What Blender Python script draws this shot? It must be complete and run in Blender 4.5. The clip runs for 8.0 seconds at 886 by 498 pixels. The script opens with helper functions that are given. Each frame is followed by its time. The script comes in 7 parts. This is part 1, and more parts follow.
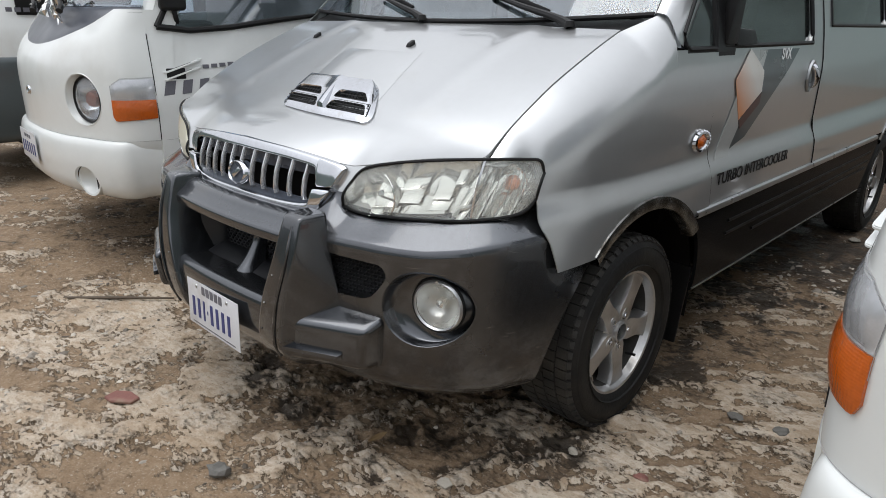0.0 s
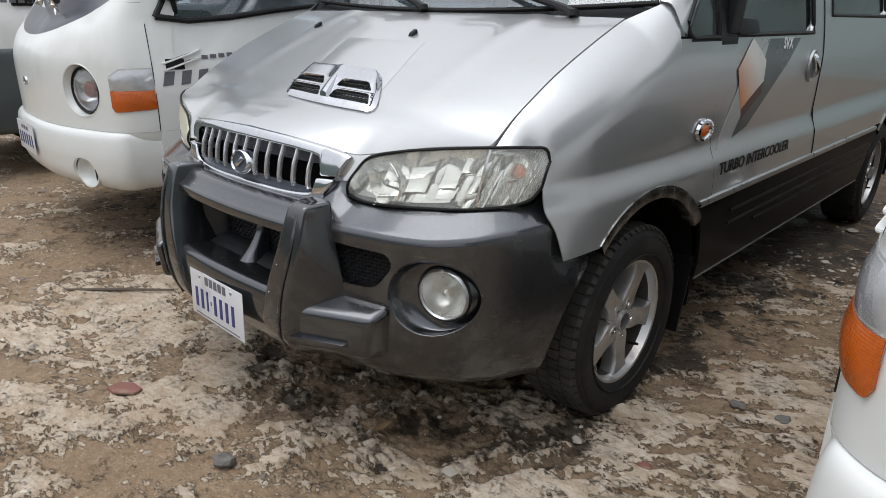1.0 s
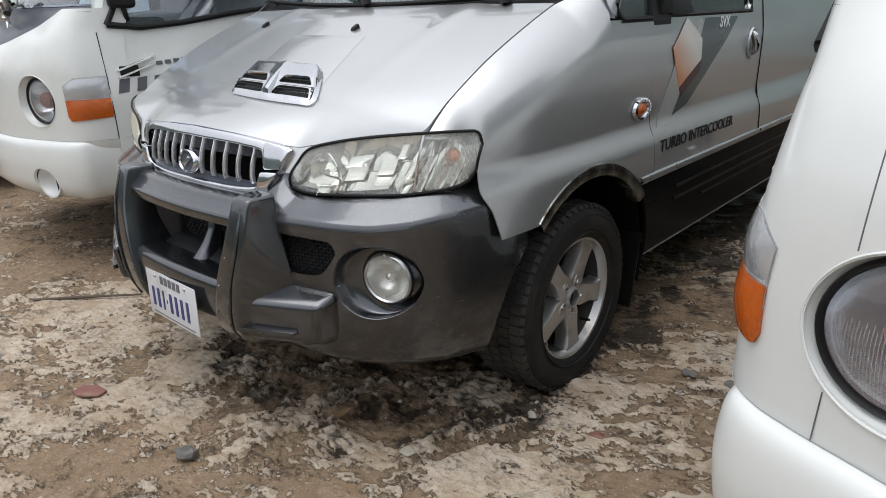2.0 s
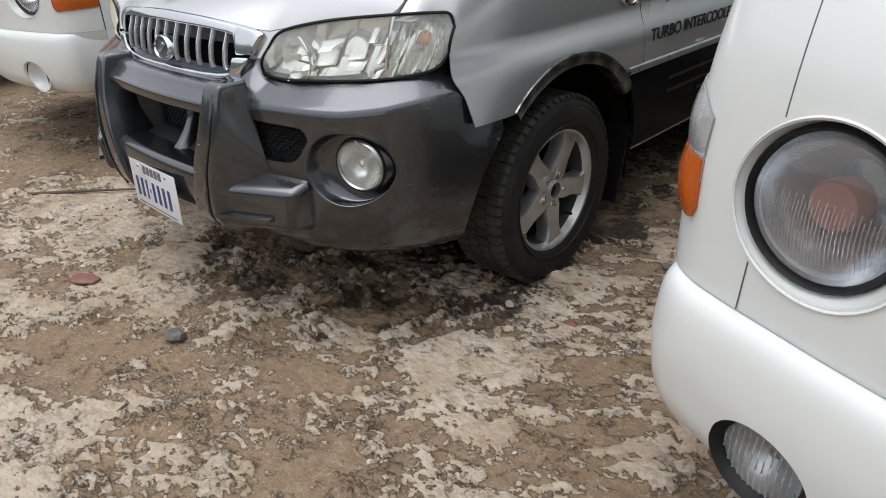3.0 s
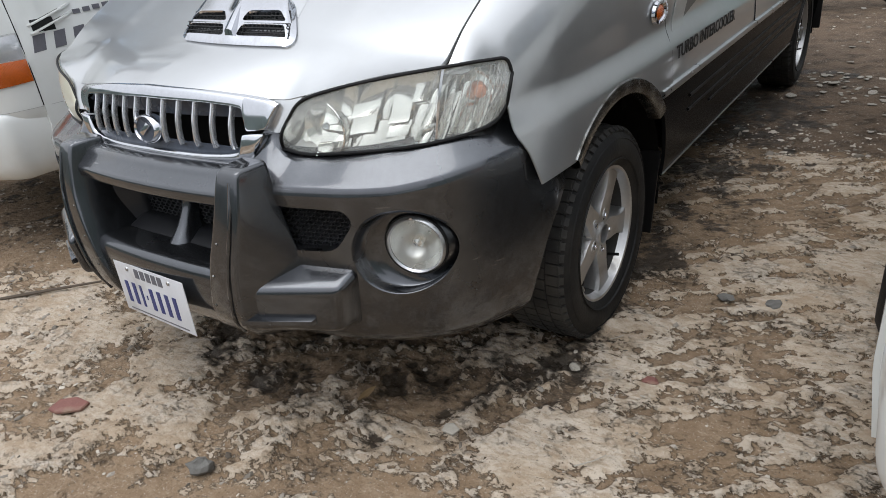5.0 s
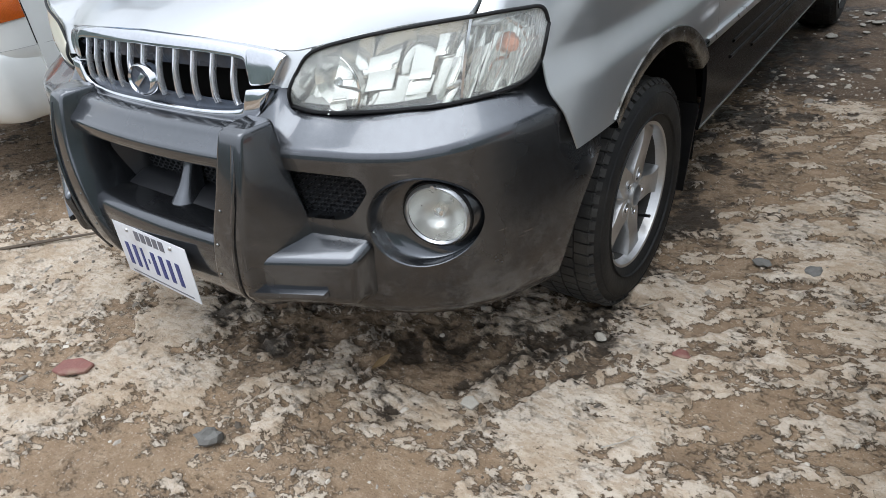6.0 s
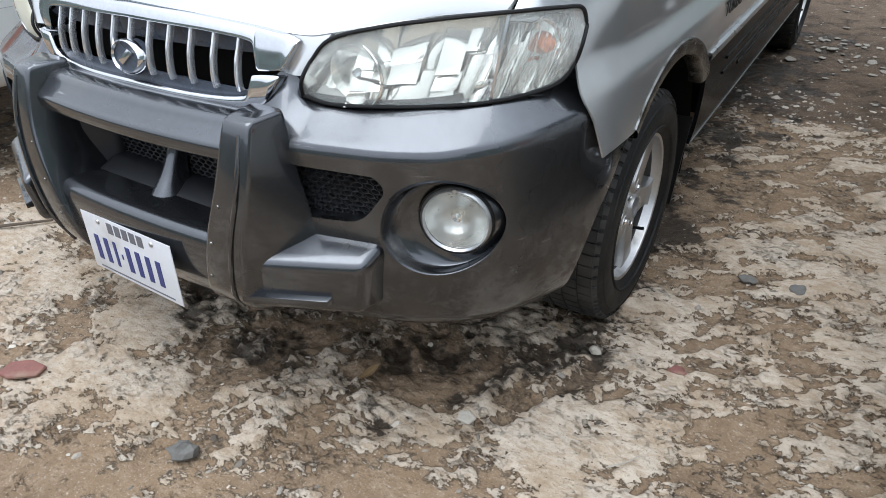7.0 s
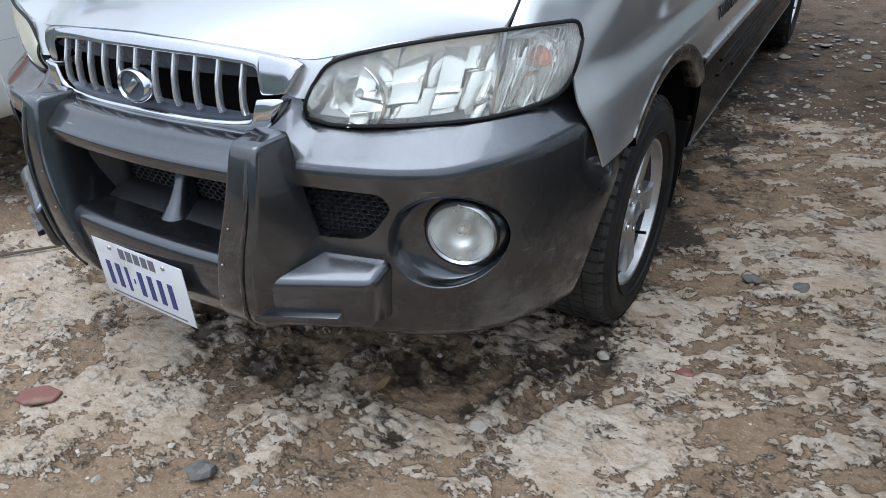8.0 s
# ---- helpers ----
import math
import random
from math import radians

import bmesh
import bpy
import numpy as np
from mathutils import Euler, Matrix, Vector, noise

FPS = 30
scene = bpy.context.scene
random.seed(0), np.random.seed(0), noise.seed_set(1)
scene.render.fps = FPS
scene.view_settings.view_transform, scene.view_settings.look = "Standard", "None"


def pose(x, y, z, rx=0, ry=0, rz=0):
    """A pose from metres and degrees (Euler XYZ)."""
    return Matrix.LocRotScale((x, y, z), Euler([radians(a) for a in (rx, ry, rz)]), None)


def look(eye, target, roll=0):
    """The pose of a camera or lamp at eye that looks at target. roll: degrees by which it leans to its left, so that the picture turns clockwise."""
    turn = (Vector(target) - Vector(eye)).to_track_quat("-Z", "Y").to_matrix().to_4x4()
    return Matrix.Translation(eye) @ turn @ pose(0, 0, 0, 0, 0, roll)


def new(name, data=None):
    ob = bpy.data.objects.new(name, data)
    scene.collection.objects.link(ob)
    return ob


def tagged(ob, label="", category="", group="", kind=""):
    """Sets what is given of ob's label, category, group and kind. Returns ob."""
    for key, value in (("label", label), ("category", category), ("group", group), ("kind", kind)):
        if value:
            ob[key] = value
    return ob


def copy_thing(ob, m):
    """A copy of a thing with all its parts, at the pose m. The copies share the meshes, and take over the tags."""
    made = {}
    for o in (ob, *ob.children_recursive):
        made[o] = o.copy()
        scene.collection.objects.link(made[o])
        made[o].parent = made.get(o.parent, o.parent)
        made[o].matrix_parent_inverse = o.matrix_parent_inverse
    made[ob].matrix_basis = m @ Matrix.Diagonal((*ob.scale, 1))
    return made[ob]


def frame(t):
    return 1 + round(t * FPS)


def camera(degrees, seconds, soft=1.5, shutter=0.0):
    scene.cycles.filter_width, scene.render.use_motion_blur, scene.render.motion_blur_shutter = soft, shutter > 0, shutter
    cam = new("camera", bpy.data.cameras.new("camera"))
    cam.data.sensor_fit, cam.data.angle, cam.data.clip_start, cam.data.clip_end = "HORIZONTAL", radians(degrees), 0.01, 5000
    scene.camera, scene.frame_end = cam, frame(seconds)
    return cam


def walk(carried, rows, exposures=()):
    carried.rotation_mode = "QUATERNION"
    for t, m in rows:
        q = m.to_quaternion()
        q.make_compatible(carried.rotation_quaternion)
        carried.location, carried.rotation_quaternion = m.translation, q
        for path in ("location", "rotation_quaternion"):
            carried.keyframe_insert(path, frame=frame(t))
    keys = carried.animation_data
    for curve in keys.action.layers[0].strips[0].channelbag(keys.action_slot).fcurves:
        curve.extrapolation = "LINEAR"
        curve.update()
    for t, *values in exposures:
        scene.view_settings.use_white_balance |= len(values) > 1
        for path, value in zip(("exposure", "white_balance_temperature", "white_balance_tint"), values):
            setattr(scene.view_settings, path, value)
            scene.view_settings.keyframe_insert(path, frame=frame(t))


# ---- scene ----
from mathutils.bvhtree import BVHTree

cam = camera(66.75, 8.0, soft=0.9)
PATH = [
    (0, (1.781, -1.792, 1.237), (0.479, -0.420, 0.586), 1.1),
    (0.5, (1.769, -1.800, 1.235), (0.491, -0.403, 0.590), 0.9),
    (1, (1.764, -1.811, 1.225), (0.477, -0.434, 0.556), 1.1),
    (1.5, (1.815, -1.819, 1.212), (0.560, -0.405, 0.560), -1.3),
    (1.7, (1.845, -1.808, 1.213), (0.592, -0.396, 0.553), -1.6),
    (2.8, (1.988, -1.725, 1.165), (0.717, -0.417, 0.345), -1.9),
    (3, (1.995, -1.729, 1.160), (0.772, -0.443, 0.238), -1.8),
    (3.5, (1.909, -1.717, 1.164), (0.775, -0.327, 0.280), -1.8),
    (4, (1.720, -1.754, 1.172), (0.686, -0.238, 0.377), -2.8),
    (4.5, (1.631, -1.764, 1.183), (0.656, -0.261, 0.294), -5.0),
    (5, (1.566, -1.698, 1.196), (0.476, -0.276, 0.308), -6.6),
    (5.2, (1.552, -1.646, 1.212), (0.442, -0.296, 0.239), -6.9),
    (6.3, (1.397, -1.593, 1.205), (0.382, -0.255, 0.120), -5.0),
    (6.5, (1.346, -1.602, 1.205), (0.470, -0.192, 0.088), -4.4),
    (7, (1.286, -1.620, 1.184), (0.372, -0.194, 0.120), -1.1),
    (7.5, (1.291, -1.590, 1.223), (0.388, -0.148, 0.170), -3.3),
    (8, (1.288, -1.635, 1.206), (0.361, -0.203, 0.162), -3.4),
]
walk(cam, [(t, look(eye, target, roll)) for t, eye, target, roll in PATH],
     [(0, -0.27, 6380, 10), (1.5, -0.27, 6380, 10), (3, -0.22, 6380, 10), (3.5, 0.0, 6380, 10), (4, -0.32, 6380, 10), (4.5, -0.29, 6330, 10), (5, -0.18, 6280, 10), (6.5, 0.22, 5930, 8), (7, 0.22, 5930, 8), (7.5, -0.31, 5700, 8), (8, -0.02, 5650, 8)])

# ---- world, sun, exposure ----
SUN_ELEV, SUN_ROT = 74.0, 200.0
world = bpy.data.worlds.new("sky")
scene.world = world
world.use_nodes = True
wt = world.node_tree
wt.nodes.clear()
w_out = wt.nodes.new("ShaderNodeOutputWorld")
w_bg = wt.nodes.new("ShaderNodeBackground")
w_sky = wt.nodes.new("ShaderNodeTexSky")
w_sky.sky_type, w_sky.sun_disc = "NISHITA", False
w_sky.sun_elevation, w_sky.sun_rotation = radians(SUN_ELEV), radians(SUN_ROT)
w_sky.dust_density, w_sky.air_density = 3.0, 1.0
w_co = wt.nodes.new("ShaderNodeTexCoord")
w_noise = wt.nodes.new("ShaderNodeTexNoise")
w_noise.inputs["Scale"].default_value, w_noise.inputs["Detail"].default_value = 1.7, 3.0
w_ramp = wt.nodes.new("ShaderNodeValToRGB")
w_ramp.color_ramp.elements[0].position, w_ramp.color_ramp.elements[1].position = 0.10, 0.40
w_ramp.color_ramp.elements[0].color = (0.72, 0.72, 0.72, 1)
w_mix = wt.nodes.new("ShaderNodeMix")
w_mix.data_type = "RGBA"
w_mix.inputs[7].default_value = (9.6, 9.8, 10.2, 1)
wt.links.new(w_co.outputs["Generated"], w_noise.inputs["Vector"])
wt.links.new(w_noise.outputs["Fac"], w_ramp.inputs["Fac"])
wt.links.new(w_ramp.outputs["Color"], w_mix.inputs[0])
wt.links.new(w_sky.outputs["Color"], w_mix.inputs[6])
wt.links.new(w_mix.outputs[2], w_bg.inputs["Color"])
w_sun = wt.nodes.new("ShaderNodeVectorMath")
w_sun.operation = "DOT_PRODUCT"
w_sun.inputs[1].default_value = (math.sin(radians(SUN_ROT)) * math.cos(radians(SUN_ELEV)), math.cos(radians(SUN_ROT)) * math.cos(radians(SUN_ELEV)), math.sin(radians(SUN_ELEV)))
w_clip = wt.nodes.new("ShaderNodeMapRange")
w_pow = wt.nodes.new("ShaderNodeMath")
w_pow.operation, w_pow.inputs[1].default_value = "POWER", 4.0
w_amp = wt.nodes.new("ShaderNodeMapRange")
w_amp.inputs["To Min"].default_value, w_amp.inputs["To Max"].default_value = 0.11, 0.27
wt.links.new(w_co.outputs["Generated"], w_sun.inputs[0])
wt.links.new(w_sun.outputs["Value"], w_clip.inputs["Value"])
wt.links.new(w_clip.outputs[0], w_pow.inputs[0])
wt.links.new(w_pow.outputs[0], w_amp.inputs["Value"])
wt.links.new(w_amp.outputs[0], w_bg.inputs["Strength"])
wt.links.new(w_bg.outputs["Background"], w_out.inputs["Surface"])

sun_data = bpy.data.lights.new("sun", "SUN")
sun_data.energy, sun_data.angle, sun_data.color = 1.4, radians(45), (1.0, 0.96, 0.9)
sun = new("sun", sun_data)
_a, _e = radians(SUN_ROT), radians(SUN_ELEV)
sun_from = Vector((math.sin(_a) * math.cos(_e), math.cos(_a) * math.cos(_e), math.sin(_e)))
sun.matrix_world = look(sun_from * 30, (0, 0, 0))


# ---- materials ----
def material(name, colour, rough=0.5, metal=0.0, coat=0.0, vary=0.12, scale=6.0, bump=0.0, bump_scale=60.0,
             dirt=None, dirt_at=(0.55, 0.75), dirt_scale=3.0, rough_vary=0.12, alpha_tr=0.0, ior=1.45, scuff=None):
    """A surface with tone varied at two scales, fine relief, and dirt of its own colour in patches."""
    m = bpy.data.materials.new(name)
    m.use_nodes = True
    t = m.node_tree
    b = t.nodes["Principled BSDF"]
    co = t.nodes.new("ShaderNodeTexCoord")
    n1, n2 = t.nodes.new("ShaderNodeTexNoise"), t.nodes.new("ShaderNodeTexNoise")
    n1.inputs["Scale"].default_value, n1.inputs["Detail"].default_value = scale, 5
    n2.inputs["Scale"].default_value, n2.inputs["Detail"].default_value = scale * 14, 4
    for n in (n1, n2):
        t.links.new(co.outputs["Object"], n.inputs["Vector"])
    add = t.nodes.new("ShaderNodeMath")
    add.operation = "ADD"
    t.links.new(n1.outputs["Fac"], add.inputs[0])
    t.links.new(n2.outputs["Fac"], add.inputs[1])
    ramp = t.nodes.new("ShaderNodeMapRange")
    ramp.inputs["From Min"].default_value, ramp.inputs["From Max"].default_value = 0.6, 1.4
    ramp.inputs["To Min"].default_value, ramp.inputs["To Max"].default_value = 1 - vary, 1 + vary
    t.links.new(add.outputs[0], ramp.inputs["Value"])
    mul = t.nodes.new("ShaderNodeVectorMath")
    mul.operation = "SCALE"
    mul.inputs[0].default_value = colour
    t.links.new(ramp.outputs[0], mul.inputs["Scale"])
    colour_out = mul.outputs[0]
    if dirt:
        nd = t.nodes.new("ShaderNodeTexNoise")
        nd.inputs["Scale"].default_value, nd.inputs["Detail"].default_value = dirt_scale, 8
        t.links.new(co.outputs["Object"], nd.inputs["Vector"])
        rd = t.nodes.new("ShaderNodeMapRange")
        rd.inputs["From Min"].default_value, rd.inputs["From Max"].default_value = dirt_at
        t.links.new(nd.outputs["Fac"], rd.inputs["Value"])
        mx = t.nodes.new("ShaderNodeMix")
        mx.data_type = "RGBA"
        mx.inputs[7].default_value = (*dirt, 1)
        t.links.new(rd.outputs[0], mx.inputs[0])
        t.links.new(colour_out, mx.inputs[6])
        colour_out = mx.outputs[2]
    if scuff:
        ms, ns, rs, mx = t.nodes.new("ShaderNodeMapping"), t.nodes.new("ShaderNodeTexNoise"), t.nodes.new("ShaderNodeMapRange"), t.nodes.new("ShaderNodeMix")
        ms.inputs["Scale"].default_value, ms.inputs["Rotation"].default_value = (5, 12, 70), (0.2, 0.35, 0.1)
        ns.inputs["Scale"].default_value, ns.inputs["Detail"].default_value = 1.6, 5
        rs.inputs["From Min"].default_value, rs.inputs["From Max"].default_value, rs.inputs["To Max"].default_value = 0.69, 0.74, 0.55
        mx.data_type = "RGBA"
        mx.inputs[7].default_value = (*scuff, 1)
        t.links.new(co.outputs["Object"], ms.inputs["Vector"])
        t.links.new(ms.outputs[0], ns.inputs["Vector"])
        t.links.new(ns.outputs["Fac"], rs.inputs["Value"])
        t.links.new(rs.outputs[0], mx.inputs[0])
        t.links.new(colour_out, mx.inputs[6])
        colour_out = mx.outputs[2]
    t.links.new(colour_out, b.inputs["Base Color"])
    rr = t.nodes.new("ShaderNodeMapRange")
    rr.inputs["From Min"].default_value, rr.inputs["From Max"].default_value = 0.3, 0.7
    rr.inputs["To Min"].default_value, rr.inputs["To Max"].default_value = max(rough * (1 - rough_vary), 0.0), rough * (1 + rough_vary)
    t.links.new(n1.outputs["Fac"], rr.inputs["Value"])
    t.links.new(rr.outputs[0], b.inputs["Roughness"])
    b.inputs["Metallic"].default_value = metal
    b.inputs["Coat Weight"].default_value, b.inputs["Coat Roughness"].default_value = coat, 0.06
    b.inputs["IOR"].default_value = ior
    b.inputs["Transmission Weight"].default_value = alpha_tr
    if bump:
        bp = t.nodes.new("ShaderNodeBump")
        nb = t.nodes.new("ShaderNodeTexNoise")
        nb.inputs["Scale"].default_value, nb.inputs["Detail"].default_value = bump_scale, 5
        t.links.new(co.outputs["Object"], nb.inputs["Vector"])
        t.links.new(nb.outputs["Fac"], bp.inputs["Height"])
        bp.inputs["Strength"].default_value, bp.inputs["Distance"].default_value = bump, 0.01
        t.links.new(bp.outputs["Normal"], b.inputs["Normal"])
    return m


SILVER = material("silver_paint", (0.53, 0.54, 0.545), 0.30, 0.8, 1.0, 0.02, 3, dirt=(0.5, 0.5, 0.49), dirt_at=(0.6, 0.95), dirt_scale=9, rough_vary=0.06)
GREY = material("dark_grey_bumper_paint", (0.086, 0.091, 0.100), 0.25, 0.9, 0.75, 0.08, 4, bump=0.01, bump_scale=220, dirt=(0.10, 0.096, 0.09), dirt_at=(0.62, 0.85), dirt_scale=5, rough_vary=0.2, scuff=(0.3, 0.3, 0.3))
# the bumper's grey again, with the shade inside its opening put into the colour
INNER = material("shaded_bumper_grey", (0.016, 0.0165, 0.019), 0.4, 0, 0, 0.15, 8)
CLAD = material("charcoal_lower_paint", (0.008, 0.0083, 0.009), 0.2, 0.0, 0.0, 0.1, 4, dirt=(0.014, 0.013, 0.012), dirt_at=(0.6, 0.85), dirt_scale=4, ior=1.07)
WHITE = material("white_paint", (0.70, 0.72, 0.71), 0.32, 0.0, 0.6, 0.02, 2, dirt=(0.52, 0.51, 0.475), dirt_at=(0.56, 0.9), dirt_scale=2.5)
ARCHTRIM = material("scratched_arch_trim", (0.24, 0.245, 0.24), 0.25, 0.9, 0.0, 0.25, 14, bump=0.25, bump_scale=40, dirt=(0.07, 0.065, 0.055), dirt_at=(0.36, 0.58), dirt_scale=16)
CHROME = material("chrome", (0.64, 0.65, 0.68), 0.085, 1.0, 0.0, 0.06, 8, dirt=(0.45, 0.43, 0.4), dirt_at=(0.6, 0.8), dirt_scale=9, rough_vary=0.4)
STRIP = material("dull_chrome_strip", (0.5, 0.51, 0.52), 0.3, 0.9, 0.0, 0.06, 8)
RIB = material("satin_silver_plastic", (0.72, 0.73, 0.75), 0.24, 0.85, 0.0, 0.1, 30)
BLACK = material("black_plastic", (0.009, 0.009, 0.0095), 0.45, 0, 0, 0.2, 10, bump=0.1, bump_scale=300, ior=1.35)
MESH = material("black_mesh_plastic", (0.03, 0.031, 0.034), 0.35, 0, 0, 0.2, 30)
BLUEBLACK = material("grille_backing", (0.055, 0.066, 0.088), 0.28, 0, 0, 0.2, 10)
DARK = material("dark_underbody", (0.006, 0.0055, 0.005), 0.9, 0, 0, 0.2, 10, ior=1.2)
RUBBER = material("tyre_rubber", (0.011, 0.011, 0.011), 0.66, 0, 0, 0.25, 9, bump=0.15, bump_scale=90, dirt=(0.04, 0.036, 0.031), dirt_at=(0.48, 0.9), dirt_scale=5, ior=1.36)
TREAD = material("dusty_tread", (0.02, 0.02, 0.02), 0.75, 0, 0, 0.25, 12, bump=0.2, bump_scale=120, dirt=(0.05, 0.047, 0.042), dirt_at=(0.36, 0.7), dirt_scale=9)
SEAL = material("rubber_seal", (0.008, 0.008, 0.0085), 0.5, 0, 0, 0.1, 20, ior=1.35)
ALLOY = material("painted_alloy", (0.47, 0.47, 0.47), 0.32, 0.8, 0.2, 0.08, 8, dirt=(0.17, 0.155, 0.13), dirt_at=(0.50, 0.8), dirt_scale=9)
# alloy with the shade of wheel gaps and wells put into its colour
DARKALLOY = material("darkened_alloy", (0.06, 0.058, 0.055), 0.6, 0.3, 0.0, 0.2, 12)
GLASS = material("tinted_glass", (0.66, 0.75, 0.84), 0.02, 0, 0, 0.02, 2, alpha_tr=1.0, ior=1.8)
LENS = material("clear_lens", (0.93, 0.94, 0.91), 0.02, 0, 0.3, 0.01, 5, alpha_tr=0.90, ior=1.25)
SIDEGLASS = material("tinted_side_glass", (0.30, 0.34, 0.34), 0.01, 0, 0, 0.02, 2, alpha_tr=1.0, ior=1.7)
FLENS = material("fluted_clear_lens", (0.80, 0.81, 0.80), 0.07, 0, 0.2, 0.05, 5, alpha_tr=0.95, ior=1.25, bump=0.25, bump_scale=45)
HAZED = material("hazed_lens", (0.8, 0.78, 0.66), 0.35, 0, 0.3, 0.04, 6, alpha_tr=0.55)
RIPPLE = material("ribbed_lens", (0.84, 0.85, 0.86), 0.06, 0, 0.4, 0.02, 4, alpha_tr=0.93, ior=1.35)
MIRROR = material("lamp_reflector", (0.88, 0.88, 0.85), 0.15, 0.88, 0, 0.03, 14, bump=0.02, bump_scale=30)
SILVERED = material("aged_silvered_reflector", (0.56, 0.58, 0.61), 0.17, 0.85, 0, 0.1, 14, bump=0.05, bump_scale=30)
FOGBOWL = material("dulled_reflector", (0.74, 0.74, 0.71), 0.28, 0.75, 0, 0.1, 14, bump=0.08, bump_scale=40)
BRIGHT = material("white_lamp_back", (0.88, 0.89, 0.9), 0.25, 0.25, 0.3, 0.08, 25, bump=0.3, bump_scale=40)
ORANGE = material("orange_lens", (0.62, 0.125, 0.008), 0.16, 0, 0.5, 0.16, 9, alpha_tr=0.25)


def prism_cells(m, size, strength):
    """Fine square prisms moulded into a lens."""
    t = m.node_tree
    co, vor, bp = t.nodes.new("ShaderNodeTexCoord"), t.nodes.new("ShaderNodeTexVoronoi"), t.nodes.new("ShaderNodeBump")
    vor.inputs["Scale"].default_value, vor.inputs["Randomness"].default_value = 1 / size, 0.0
    bp.inputs["Strength"].default_value, bp.inputs["Distance"].default_value = strength, size
    t.links.new(co.outputs["Object"], vor.inputs["Vector"])
    t.links.new(vor.outputs["Distance"], bp.inputs["Height"])
    t.links.new(bp.outputs["Normal"], t.nodes["Principled BSDF"].inputs["Normal"])


prism_cells(ORANGE, 0.005, 0.35)
AMBER = material("amber_bulb", (0.62, 0.26, 0.15), 0.3, 0, 0.3, 0.05, 20)
FROST = material("frosted_clear_lens", (0.85, 0.86, 0.88), 0.1, 0, 0.6, 0.05, 20, alpha_tr=0.7, bump=0.15, bump_scale=60)
PLATE = material("plate_white", (0.62, 0.63, 0.66), 0.35, 0, 0.2, 0.04, 12, dirt=(0.4, 0.38, 0.36), dirt_at=(0.56, 0.8), dirt_scale=9)
INK = material("plate_blue", (0.03, 0.04, 0.16), 0.45, 0, 0, 0.05, 12)
TEXTGREY = material("grey_print", (0.12, 0.12, 0.14), 0.5)
SEAMGREY = material("grey_seam", (0.32, 0.32, 0.32), 0.6)
DECAL_D = material("dark_grey_decal", (0.07, 0.085, 0.09), 0.3, 0.2, 0.5, 0.05, 6)
DECAL_L = material("light_grey_decal", (0.42, 0.43, 0.42), 0.3, 0.3, 0.5, 0.05, 6)
DECAL_W = material("white_decal", (0.70, 0.67, 0.62), 0.3, 0.1, 0.5, 0.05, 6)
DECAL_M = material("maroon_decal", (0.045, 0.012, 0.015), 0.3, 0.1, 0.5, 0.05, 6)
LETTER = material("white_lettering", (0.75, 0.75, 0.75), 0.4, 0, 0.2, 0.03, 12)
SEAT = material("seat_cloth", (0.34, 0.335, 0.32), 0.85, 0, 0, 0.15, 20, bump=0.2, bump_scale=200)
RED = material("red_plastic", (0.3, 0.012, 0.018), 0.25, 0.0, 0.5, 0.08, 8)
STONE = material("grey_stone", (0.14, 0.135, 0.125), 0.85, 0, 0, 0.2, 20, bump=0.4, bump_scale=60)
PALE = material("pale_chip", (0.38, 0.35, 0.3), 0.85, 0, 0, 0.15, 20, bump=0.4, bump_scale=60)
BRICKRED = material("red_tile_shard", (0.3, 0.12, 0.09), 0.75, 0, 0, 0.15, 20, bump=0.3, bump_scale=60)
MAROON = material("dull_maroon_tile", (0.2, 0.085, 0.07), 0.7, 0, 0, 0.2, 25, bump=0.3, bump_scale=60, dirt=(0.26, 0.19, 0.14), dirt_at=(0.5, 0.7), dirt_scale=14)
LEAF = material("dead_leaf", (0.22, 0.145, 0.07), 0.7, 0, 0, 0.2, 30)
FOIL = material("crumpled_foil", (0.75, 0.75, 0.74), 0.18, 1.0, 0, 0.1, 20)
KERB = material("weathered_kerb", (0.22, 0.21, 0.195), 0.85, 0, 0, 0.25, 5, bump=0.4, bump_scale=50, dirt=(0.05, 0.042, 0.035), dirt_at=(0.42, 0.6), dirt_scale=4)
CHIP = material("pale_chip", (0.33, 0.31, 0.27), 0.85, 0, 0, 0.3, 20, bump=0.3, bump_scale=120, dirt=(0.12, 0.085, 0.055), dirt_at=(0.5, 0.75), dirt_scale=12)
WOOD = material("dark_dry_stick", (0.1, 0.078, 0.058), 0.8, 0, 0, 0.2, 30)


